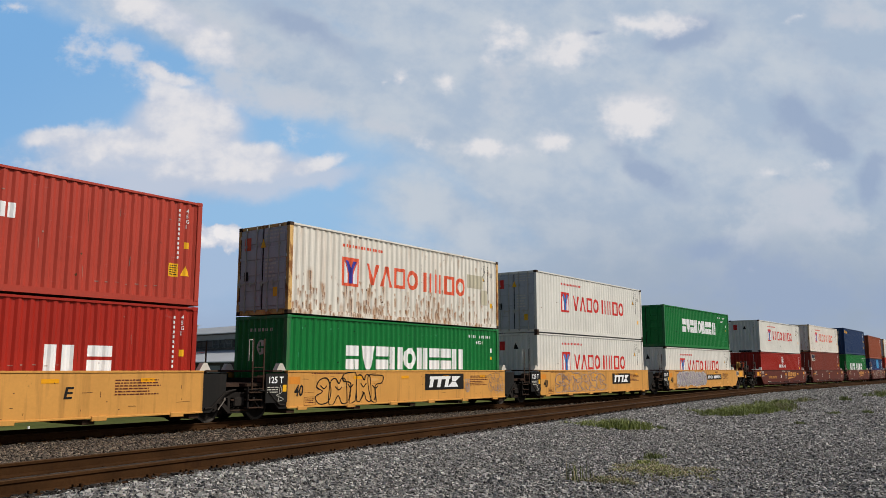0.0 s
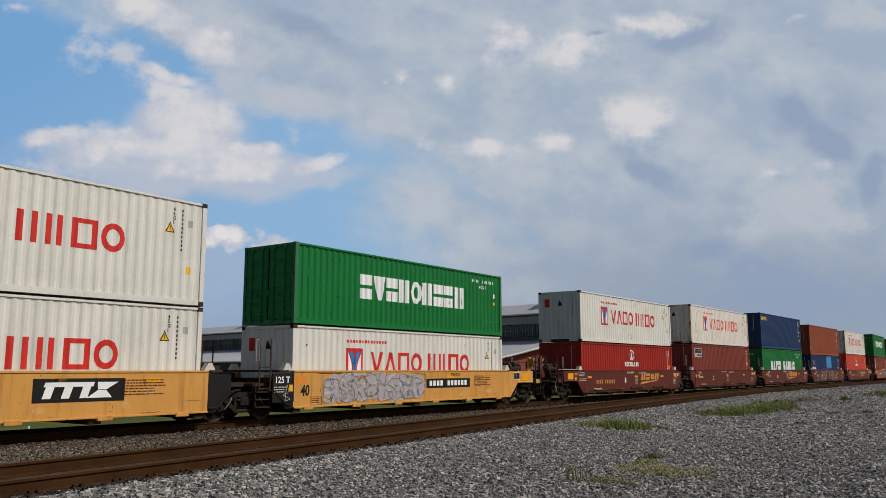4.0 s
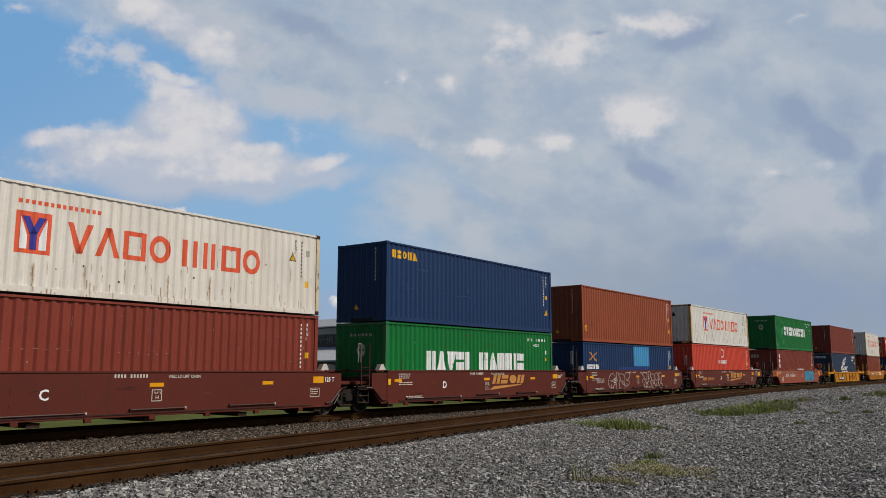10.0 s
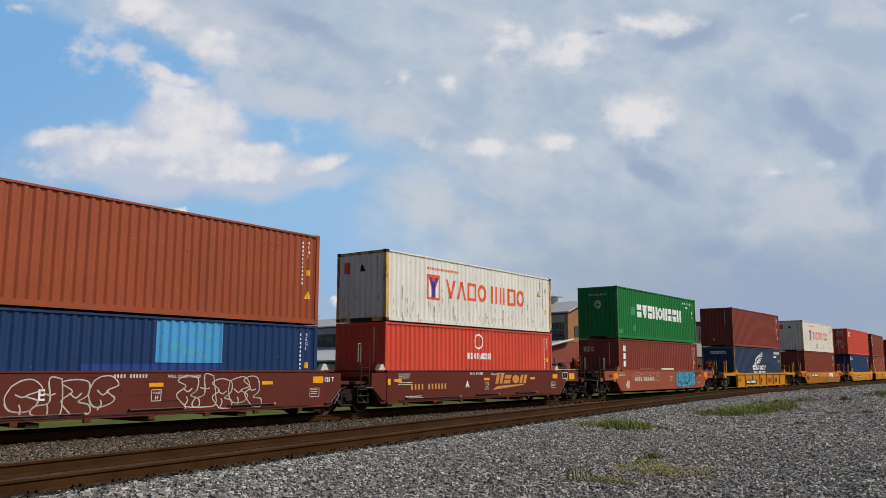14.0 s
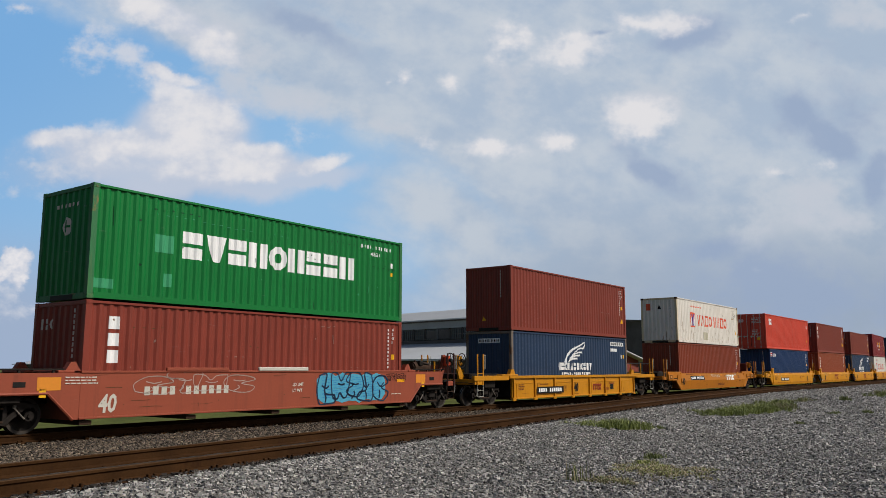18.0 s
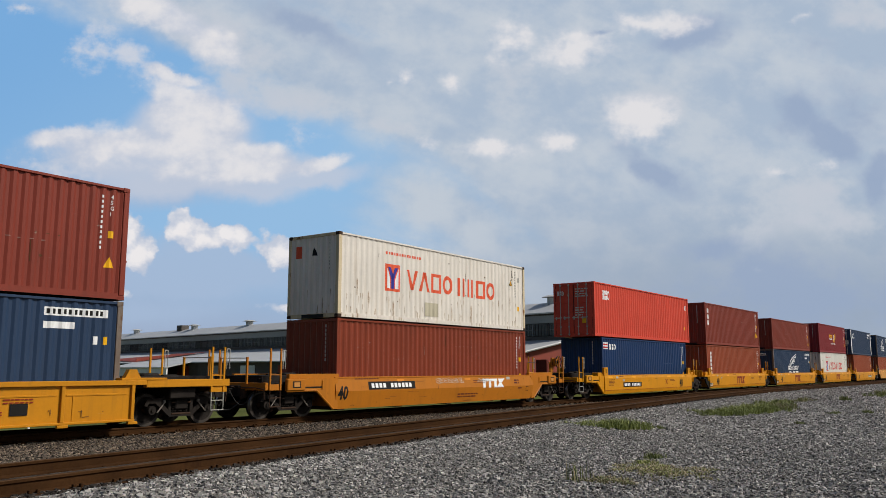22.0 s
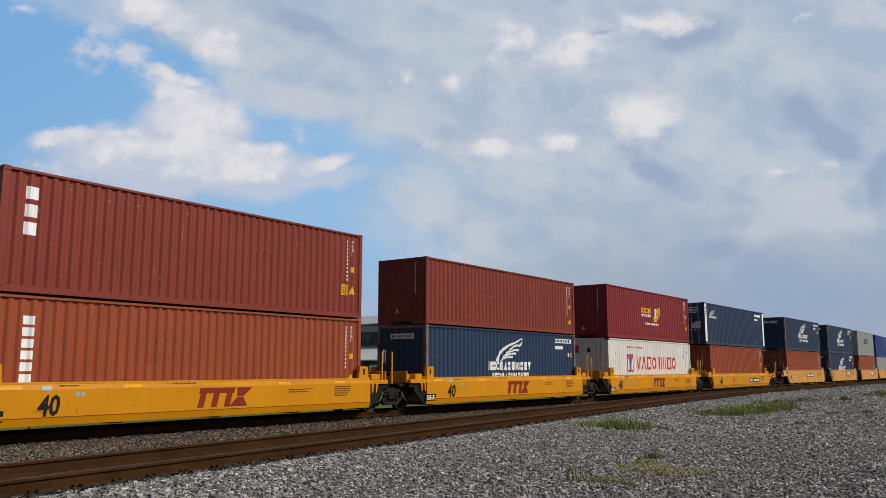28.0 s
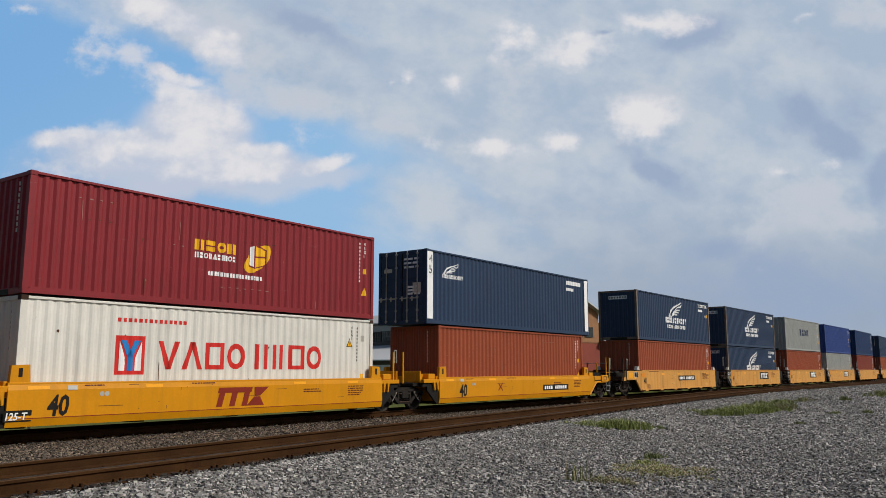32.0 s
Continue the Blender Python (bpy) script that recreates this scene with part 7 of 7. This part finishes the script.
# ---- loose stones ----
def stones(name, label, spots, sizes, mat):
    """Many chipped stones in one mesh."""
    rng = np.random.default_rng(len(spots))
    cube = np.array([(x, y, z) for z in (-1, 1) for y in (-1, 1) for x in (-1, 1)], float) * 0.72
    tri = np.array([(0, 2, 3), (0, 3, 1), (4, 5, 7), (4, 7, 6), (0, 1, 5), (0, 5, 4), (2, 6, 7), (2, 7, 3), (0, 4, 6), (0, 6, 2), (1, 3, 7), (1, 7, 5)])
    n = len(spots)
    v = cube[None] * rng.uniform(0.45, 1.25, (n, 8, 3)) * np.stack([rng.uniform(0.8, 1.5, n), rng.uniform(0.65, 1.1, n), rng.uniform(0.45, 0.85, n)], 1)[:, None, :]
    a, b = rng.uniform(0, 6.283, n), rng.uniform(-0.9, 0.9, n)
    ca, sa, cb, sb = np.cos(a), np.sin(a), np.cos(b), np.sin(b)
    y, z = v[..., 1] * cb[:, None] - v[..., 2] * sb[:, None], v[..., 1] * sb[:, None] + v[..., 2] * cb[:, None]
    x = v[..., 0] * ca[:, None] - y * sa[:, None]
    y = v[..., 0] * sa[:, None] + y * ca[:, None]
    v = np.stack([x, y, z], 2) * sizes[:, None, None] * 0.5 + spots[:, None, :]
    f = (tri[None] + 8 * np.arange(n)[:, None, None]).reshape(-1)
    me = bpy.data.meshes.new(name)
    me.vertices.add(8 * n)
    me.vertices.foreach_set("co", v.reshape(-1))
    me.loops.add(36 * n)
    me.loops.foreach_set("vertex_index", f.astype(np.int32))
    me.polygons.add(12 * n)
    me.polygons.foreach_set("loop_start", np.arange(0, 36 * n, 3, dtype=np.int32))
    me.update(calc_edges=True)
    me.shade_flat()
    me.materials.append(mat)
    return tagged(new(name, me), label, "gravel", kind="stuff")


def stone_material(name, lo, hi):
    m = bpy.data.materials.new(name)
    m.use_nodes = True
    N, L = m.node_tree.nodes, m.node_tree.links
    bs = N["Principled BSDF"]
    bs.inputs["Roughness"].default_value = 0.88
    ge, tc, no = N.new("ShaderNodeNewGeometry"), N.new("ShaderNodeTexCoord"), N.new("ShaderNodeTexNoise")
    no.inputs["Scale"].default_value, no.inputs["Detail"].default_value = 60, 4
    L.new(tc.outputs["Object"], no.inputs["Vector"])
    r = N.new("ShaderNodeValToRGB")
    r.color_ramp.elements[0].color, r.color_ramp.elements[1].color = lo, hi
    for at_, k in ((0.3, 0.19), (0.72, 0.5)):
        e = r.color_ramp.elements.new(at_)
        e.color = tuple(a + (b - a) * k for a, b in zip(lo, hi))
    L.new(ge.outputs["Random Per Island"], r.inputs[0])
    mx = N.new("ShaderNodeMix")
    mx.data_type, mx.blend_type = "RGBA", "MULTIPLY"
    mx.inputs["Factor"].default_value = 0.5
    L.new(r.outputs[0], mx.inputs["A"])
    L.new(no.outputs["Color"], mx.inputs["B"])
    L.new(mx.outputs["Result"], bs.inputs["Base Color"])
    return m


def scatter(n, seed, pick):
    rng = np.random.default_rng(seed)
    out = []
    while len(out) < n:
        q = pick(rng)
        if q:
            out.append(q)
    return np.array(out)


# two sorts of crushed stone
STONE = stone_material("crushed_grey_stone", (0.105, 0.101, 0.095, 1), (0.68, 0.66, 0.625, 1))
STONE_BROWN = stone_material("crushed_brown_stone", (0.014, 0.011, 0.008, 1), (0.35, 0.27, 0.195, 1))

# near-black stone: the shaded gaps under the rail's foot, put into the colour
STONE_SHADE = stone_material("rail_foot_shade_stone", (0.008, 0.006, 0.005, 1), (0.09, 0.07, 0.055, 1))


def in_yard(x, y):
    """The stretch of yard in front of the second track that lies open to the eye."""
    d = y + 19.77
    return y < side_y(x) - 0.86 and d > 0.115 * x and d < 2.2 * x + 1 and x * 0.78 + d * 0.6 > 9.3


def near_pick(rng):
    x = 4 + 17 * rng.random() ** 0.9
    y = -19 + 11.5 * rng.random()
    return (x, y, ground_z(x, y) - 0.012 + 0.034 * rng.random()) if in_yard(x, y) else None


def far_pick(rng):
    x = 20 + 32 * rng.random() ** 1.4
    y = -19 + 14 * rng.random()
    return (x, y, ground_z(x, y) - 0.008 + 0.015 * rng.random()) if in_yard(x, y) else None


def farther_pick(rng):
    x = 48 + 45 * rng.random() ** 1.2
    y = -16 + 11 * rng.random()
    return (x, y, ground_z(x, y) - 0.01 + 0.02 * rng.random()) if in_yard(x, y) else None


def shoulder_pick(rng):
    x = 3 + 34 * rng.random() ** 1.3
    y = side_y(x) - 0.84 - 1.6 * rng.random() ** 1.6
    return (x, y, ground_z(x, y) + 0.02 * rng.random())


def between_pick(rng):
    x = 6 + 38 * rng.random() ** 1.5
    a, b = side_y(x) + 0.85, main_y(x) - 0.86
    if b - a < 0.3:
        return None
    y = a + (b - a) * rng.random()
    return (x, y, ground_z(x, y) + 0.03 * rng.random())


# narrow band of dark stones that draws the shade along the rail's foot
def edge_pick(rng):
    x = 3 + 40 * rng.random() ** 1.3
    y = side_y(x) - 0.84 - 0.16 * rng.random() ** 1.5
    return (x, y, ground_z(x, y) + 0.015 + 0.03 * rng.random())


def crib_pick(rng):
    x = 4 + 30 * rng.random() ** 1.3
    y = main_y(x) + rng.uniform(-0.62, 0.62)
    return (x, y, -0.22 + 0.012 * rng.random())


def build_stones():
    for name, label, n, seed, pick, lo, hi, mat in (
            ("gravel", "loose grey crushed stone of the yard", 62000, 1, near_pick, 0.03, 0.07, STONE),
            ("gravel", "loose grey crushed stone farther along the yard", 26000, 2, far_pick, 0.05, 0.10, STONE),
            ("gravel", "coarse grey stone in the distance of the yard", 7000, 6, farther_pick, 0.08, 0.15, STONE),
            ("ballast_stones", "coarse grey ballast along the empty track", 17000, 3, shoulder_pick, 0.04, 0.085, STONE),
            ("ballast_stones", "coarse brown ballast between the two tracks", 34000, 4, between_pick, 0.035, 0.07, STONE_BROWN),
            ("ballast_stones", "dark stones standing in for the shade at the foot of the rail", 4500, 7, edge_pick, 0.03, 0.075, STONE_SHADE),
            ("ballast_stones", "dark ballast between the rails", 5000, 5, crib_pick, 0.05, 0.085, STONE_BROWN)):
        p = scatter(n, seed, pick)
        rng = np.random.default_rng(seed + 50)
        stones(name, label, p, lo + (hi - lo) * rng.random(n) ** 1.5, mat)


# ---- weeds ----
BLADE = material("green_weed_leaf", (0.15, 0.18, 0.055, 1), 0.7, 0, 0.3, 3.0, per_thing=0.1)
DRY = material("dry_straw_weed", (0.34, 0.29, 0.17, 1), 0.8, 0, 0.3, 3.0)
LIME = material("yellow_green_weed_leaf", (0.25, 0.29, 0.075, 1), 0.7, 0, 0.2, 3.0)


def weeds(label, x, y, rx, ry, n, high, mats, seed, turn=0.0, lean=0.5):
    """A low patch of weeds: bent blades that spread from uneven tufts."""
    r = random.Random(seed)
    g = Geo()
    tufts = [(r.gauss(0, 0.45), r.gauss(0, 0.45), r.uniform(0.5, 1.2)) for _ in range(max(3, n // 45))]
    for i in range(n):
        tx, ty, k = r.choice(tufts)
        a = r.uniform(0, 6.283)
        px, py = tx * rx + r.gauss(0, 0.07), ty * ry + r.gauss(0, 0.07)
        h = high * k * r.uniform(0.5, 1.15)
        o = lean * h * r.uniform(0.3, 1.3)
        w = r.uniform(0.003, 0.008)
        dx, dy = math.cos(a), math.sin(a)
        ux, uy = -dy * w, dx * w
        m = (px + dx * o * 0.35, py + dy * o * 0.35, h * 0.62)
        e = (px + dx * o, py + dy * o, h * r.uniform(0.75, 1.0))
        g.add([(px - ux, py - uy, -0.02), (px + ux, py + uy, -0.02), (m[0] + ux, m[1] + uy, m[2]), (m[0] - ux, m[1] - uy, m[2]), e], [(0, 1, 2, 3), (3, 2, 4)], 1 if r.random() < 0.35 and len(mats) > 1 else 0)
    me = bpy.data.meshes.new("weed_patch")
    me.from_pydata(g.v, [], g.f)
    for m in mats:
        me.materials.append(m)
    me.polygons.foreach_set("material_index", g.m)
    ob = new("weed_patch", me)
    ob.location, ob.rotation_euler = (x, y, ground_z(x, y)), (0, 0, turn)
    return tagged(ob, label, "weeds", "weeds in the gravel", "stuff")


def build_weeds():
    t = "low green weeds growing through the gravel"
    weeds(t, 19.9, -10.65, 0.95, 0.55, 4200, 0.22, [LIME, BLADE], 1, -0.9)
    weeds(t, 29.4, -10.55, 1.2, 0.8, 3000, 0.26, [LIME, BLADE], 2, -0.2)
    weeds(t, 31.8, -10.9, 1.8, 0.8, 4200, 0.32, [LIME, BLADE], 3, -0.1)
    weeds(t, 35.5, -11.0, 1.9, 0.6, 2200, 0.26, [BLADE, DRY], 4)
    weeds(t, 38.5, -9.9, 2.5, 0.6, 1800, 0.28, [BLADE, LIME], 5)
    weeds(t, 44.5, -9.8, 2.6, 0.4, 700, 0.22, [BLADE, DRY], 6)
    weeds("small dark green weed tuft in the gravel", 14.4, -14.0, 0.22, 0.14, 420, 0.12, [BLADE], 7)
    weeds("single yellow-green weed with upright leaves", 13.45, -14.2, 0.05, 0.05, 120, 0.13, [LIME], 8)
    weeds("dry straw-coloured weeds matted on the gravel", 12.75, -14.7, 0.6, 1.0, 5200, 0.07, [DRY, LIME], 9, -0.8, 1.2)
    weeds("dry straw-coloured weeds matted on the gravel", 11.1, -14.6, 0.6, 0.35, 1700, 0.07, [DRY, BLADE], 10, -0.8, 1.2)
    weeds("thin tall weed stalks standing in the gravel", 10.9, -14.35, 0.3, 0.2, 34, 0.34, [BLADE, DRY], 11, -0.8, 0.35)
    weeds("thin dry weeds on the gravel", 13.2, -15.35, 0.35, 0.2, 200, 0.06, [DRY], 12, -0.8, 1.2)
    weeds("small green weed tuft in the gravel", 47.0, -11.5, 0.5, 0.3, 260, 0.3, [BLADE], 13)
    weeds("small green weed tuft in the gravel", 34.0, -14.45, 0.35, 0.2, 240, 0.14, [BLADE], 14)
    weeds("small green weed tuft in the gravel", 32.5, -13.6, 0.35, 0.2, 200, 0.12, [BLADE], 15)
    weeds("small dark weed tuft in the gravel", 26.0, -13.9, 0.16, 0.1, 160, 0.12, [BLADE], 16)
    weeds(t, 56.0, -11.9, 2.2, 0.8, 800, 0.32, [BLADE, LIME], 17)
    weeds(t, 63.0, -10.9, 2.6, 0.6, 500, 0.3, [BLADE, DRY], 18)
    weeds("dark weed shoots beside the empty rails", 21.6, -11.3, 0.3, 0.1, 120, 0.1, [BLADE], 19)


# ---- the works buildings beyond the tracks ----
SHEET = material("pale_grey_sheet_roof", rgb(184, 187, 190), 0.55, 0.0, 0.06, 0.15, 0.1, 20, (0.25, 0.22, 0.2, 1), 0.08)
FASCIA = material("grey_sheet_wall", rgb(150, 154, 156), 0.6, 0.1, 0.1, 0.3)
DARKWALL = material("dark_weathered_boards", rgb(84, 78, 74), 0.8, 0, 0.25, 0.6)
BRICK_TAN = material("tan_brick_gable", rgb(150, 108, 74), 0.85, 0, 0.12, 1.5)
BRICK_RED = material("red_brown_sheet_wall", rgb(132, 58, 44), 0.7, 0, 0.1, 0.8)
GLASSY = material("dusty_window_glass", rgb(62, 68, 72), 0.25, 0.0, 0.5, 0.35)
FRAMES = material("grey_window_frame", rgb(120, 122, 122), 0.6, 0.1, 0.1)


def build_works():
    t = thing("works_building", "long grey sheet-roofed works hall with a window strip and vents", "building")
    LEN, W = 128.5, 5.0
    # raised monitor: walls, window strip, low gable roof
    part("window_wall", Geo().box((0, 0.4, 4.0), (0.25, LEN, 4.68)), DARKWALL, t)
    part("fascia", Geo().box((0, 0.4, 5.98), (0.25, LEN, 7.0)), FASCIA, t)
    part("wall", Geo().box((W - 0.25, 0.4, 4.0), (W, LEN, 7.0)), FASCIA, t)
    part("gable", Geo().add([(0, 0, 4.0), (W, 0, 4.0), (W, 0, 7.0), (W / 2, 0, 8.05), (0, 0, 7.0), (0, 0.4, 4.0), (W, 0.4, 4.0), (W, 0.4, 7.0), (W / 2, 0.4, 8.05), (0, 0.4, 7.0)],
         [(0, 1, 2, 3, 4), (9, 8, 7, 6, 5), (0, 5, 6, 1), (1, 6, 7, 2), (2, 7, 8, 3), (3, 8, 9, 4), (4, 9, 5, 0)]), BRICK_TAN, t)
    part("gable_window", Geo().box((1.0, -0.06, 4.6), (2.3, -0.01, 5.6)), GLASSY, t)
    part("gable_window", Geo().box((2.6, -0.06, 4.6), (4.0, -0.01, 5.6)), GLASSY, t)
    part("gable", Geo().box((0, LEN, 4.0), (W, LEN + 0.3, 7.0)), FASCIA, t)
    roof = part("roof", Geo().add([(-0.5, -0.5, 6.98), (W / 2, -0.5, 8.2), (W + 0.5, -0.5, 6.98), (-0.5, LEN + 0.8, 6.98), (W / 2, LEN - 12, 8.2), (W + 0.5, LEN + 0.8, 6.98),
                             (-0.5, -0.5, 6.86), (W / 2, -0.5, 8.06), (W + 0.5, -0.5, 6.86), (-0.5, LEN + 0.8, 6.86), (W / 2, LEN - 12, 8.06), (W + 0.5, LEN + 0.8, 6.86)],
                            [(0, 3, 4, 1), (1, 4, 5, 2), (6, 7, 10, 9), (7, 8, 11, 10), (0, 6, 9, 3), (2, 5, 11, 8), (3, 9, 10, 4), (4, 10, 11, 5), (0, 1, 7, 6), (1, 2, 8, 7)]), SHEET, t)
    # dark strip added for the shadow under the roof's edge
    part("eave_shadow_board", Geo().box((-0.12, 0.2, 6.72), (0.0, LEN, 6.86)), DARKWALL, t)
    pane = Geo().box((0.1, 0, 0), (0.14, 1.86, 1.16)).mesh("pane")
    bar = Geo()
    for i in range(5):
        bar.box((0.04, 0.36 * i + 0.18, 0), (0.1, 0.36 * i + 0.22, 1.16))
    bar.box((0.04, 0, 0.55), (0.1, 1.86, 0.6)).box((0.0, -0.08, -0.02), (0.14, 0.02, 1.28))
    bar = bar.mesh("window_frame")
    r = random.Random(5)
    i, y = 0, 0.5
    while y < LEN - 2:
        w = part("window", pane, GLASSY, t, at=(r.choice((0.0, 0.0, 0.03)), y, 4.74))
        part("window_frame", bar, FRAMES if r.random() < 0.75 else DARKWALL, w)
        if r.random() < 0.12:
            part("board_patch", shared(("board_patch",), lambda: Geo().box((0.02, 0.05, 0.1), (0.06, 1.7, 1.0))), FASCIA if r.random() < 0.5 else DARKWALL, w)
        y += 1.98
    for y in (3.8, 46.0, 63.0, 81.0, 104.3):
        v = part("roof_vent", shared(("roof_vent",), lambda: Geo().rod((0, 0, 0), (0, 0, 0.7), 0.55, 12).rod((0, 0, 0.75), (0, 0, 0.95), 1.1, 12, 0.5)), SHEET, t, at=(W / 2, y, 8.0))
    part("roof_unit", Geo().box((1.8, 84.4, 7.6), (3.2, 86.2, 8.95), 0.05), DARKWALL, t)
    # lower roofs either side, and the red-brown front
    part("lower_roof", Geo().add([(0, -0.5, 4.3), (-10.4, -0.5, 2.42), (-10.4, LEN + 6, 2.42), (0, LEN + 3, 4.3), (0, -0.5, 4.16), (-10.4, -0.5, 2.28), (-10.4, LEN + 6, 2.28), (0, LEN + 3, 4.16)],
         [(0, 3, 2, 1), (4, 5, 6, 7), (0, 1, 5, 4), (1, 2, 6, 5), (2, 3, 7, 6), (0, 4, 7, 3)]), SHEET, t)
    part("lower_roof", Geo().add([(W, -0.5, 4.3), (W + 7.4, -0.5, 2.42), (W + 7.4, LEN, 2.42), (W, LEN, 4.3), (W, -0.5, 4.16), (W + 7.4, -0.5, 2.28), (W + 7.4, LEN, 2.28), (W, LEN, 4.16)],
         [(0, 1, 2, 3), (4, 7, 6, 5), (0, 4, 5, 1), (1, 5, 6, 2), (2, 6, 7, 3), (0, 3, 7, 4)]), SHEET, t)
    part("front_wall", Geo().prism([(-10, -0.9), (W + 7, -0.9), (W + 7, 2.4), (W, 4.1), (0, 4.1), (-10, 2.4)], 0.0, 0.3), BRICK_RED, t)
    part("roof_trim", Geo().rod((-10.4, -0.6, 2.42), (0, -0.6, 4.3), 0.1, 6).rod((W, -0.6, 4.3), (W + 7.4, -0.6, 2.42), 0.1, 6), SHEET, t)
    part("side_wall", Geo().box((-9.8, 0.3, -0.9), (-9.5, LEN, 2.4)), DARKWALL, t)
    for k in range(14):
        part("loading_door", shared(("loading_door",), lambda: Geo().box((-9.88, 0, -0.7), (-9.82, 3.4, 1.9))), WHITE if k % 3 == 1 else BRICK_RED if k % 3 == 0 else FASCIA, t, at=(0, 6 + 8.6 * k, 0))
    # cross gable of a lower wing: white roof, red gable
    part("wing_roof", Geo().add([(-10.4, 56, 2.5), (-10.4, 74, 2.5), (-14.0, 56, 1.7), (-14.0, 74, 1.7), (-10.4, 56, 2.36), (-10.4, 74, 2.36), (-14.0, 56, 1.56), (-14.0, 74, 1.56)],
         [(0, 2, 3, 1), (4, 5, 7, 6), (0, 1, 5, 4), (2, 6, 7, 3), (0, 4, 6, 2), (1, 3, 7, 5)]), SHEET, t)
    part("wing_wall", Geo().box((-13.8, 56.2, -0.9), (-13.6, 73.8, 1.6)), WHITE, t)
    part("red_gable", Geo().prism([(-10.3, 2.5), (-3.0, 3.95), (-10.3, 3.0)], 74, 74.2).add([(-10.3, 74, 2.52), (-2.2, 66, 4.1), (-8.4, 92, 2.95)], [(0, 1, 2)]), BRICK_RED, t)
    t.location, t.rotation_euler = (69.6, 16.4, 0), (0, 0, radians(-9.8))
    # a darker shed farther to the right
    d = thing("far_shed", "dark weathered shed with a pale lower band", "building")
    part("wall", Geo().box((0, 0, -0.9), (26, 14, 8.0)), DARKWALL, d)
    part("roof", Geo().add([(-0.4, -0.4, 8.0), (26.4, -0.4, 8.0), (26.4, 14.4, 8.0), (-0.4, 14.4, 8.0), (-0.4, 7, 8.5), (26.4, 7, 8.5)], [(0, 1, 5, 4), (4, 5, 2, 3), (0, 4, 3), (1, 2, 5), (0, 3, 2, 1)]), DARKWALL, d)
    part("pale_band", Geo().box((-0.1, -0.12, 3.2), (26.1, -0.01, 5.0)), SHEET, d)
    for k in range(7):
        part("window", shared(("shed_window",), lambda: Geo().box((0, -0.06, 5.6), (2.4, -0.01, 7.0))), GLASSY, d, at=(1.2 + 3.6 * k, 0, 0))
    d.location, d.rotation_euler = (104.0, 22.0, 0), (0, 0, radians(-30))
    # white stake in the grass
    k = thing("marker_stake", "short white wooden stake standing in the grass", "stake")
    part("post", Geo().box((-0.035, -0.02, -0.9), (0.035, 0.02, -0.2), 0.005), WHITE, k)
    k.location = (12.4, 4.6, 0)


build_works()
build_stones()
build_weeds()


# ---- how the train moves ----
def on_track(s, z=0.0):
    a = math.degrees(heading(s))
    return pose(s, main_y(s), z, 0, 0, a)


def motions():
    def swung(a):
        return Matrix.Translation(EYE) @ Matrix.Rotation(radians(a), 4, "Z") @ Matrix.Translation(-Vector(EYE))
    walk(BACKDROP, [(0, swung(0.28)), (32, swung(-0.28))])
    for ob, s in RIDERS:
        z = ob.location.z
        walk(ob, [(t, on_track(s - travel(t), z)) for t in range(0, 33)])
    ticks = [i / 15 for i in range(0, 481)]
    turns = [-math.degrees(travel(t) / 0.42) for t in ticks]
    for w, x in WHEELS:
        walk(w, [(t, pose(x, 0, 0.42, 0, a, 0)) for t, a in zip(ticks, turns)])


motions()
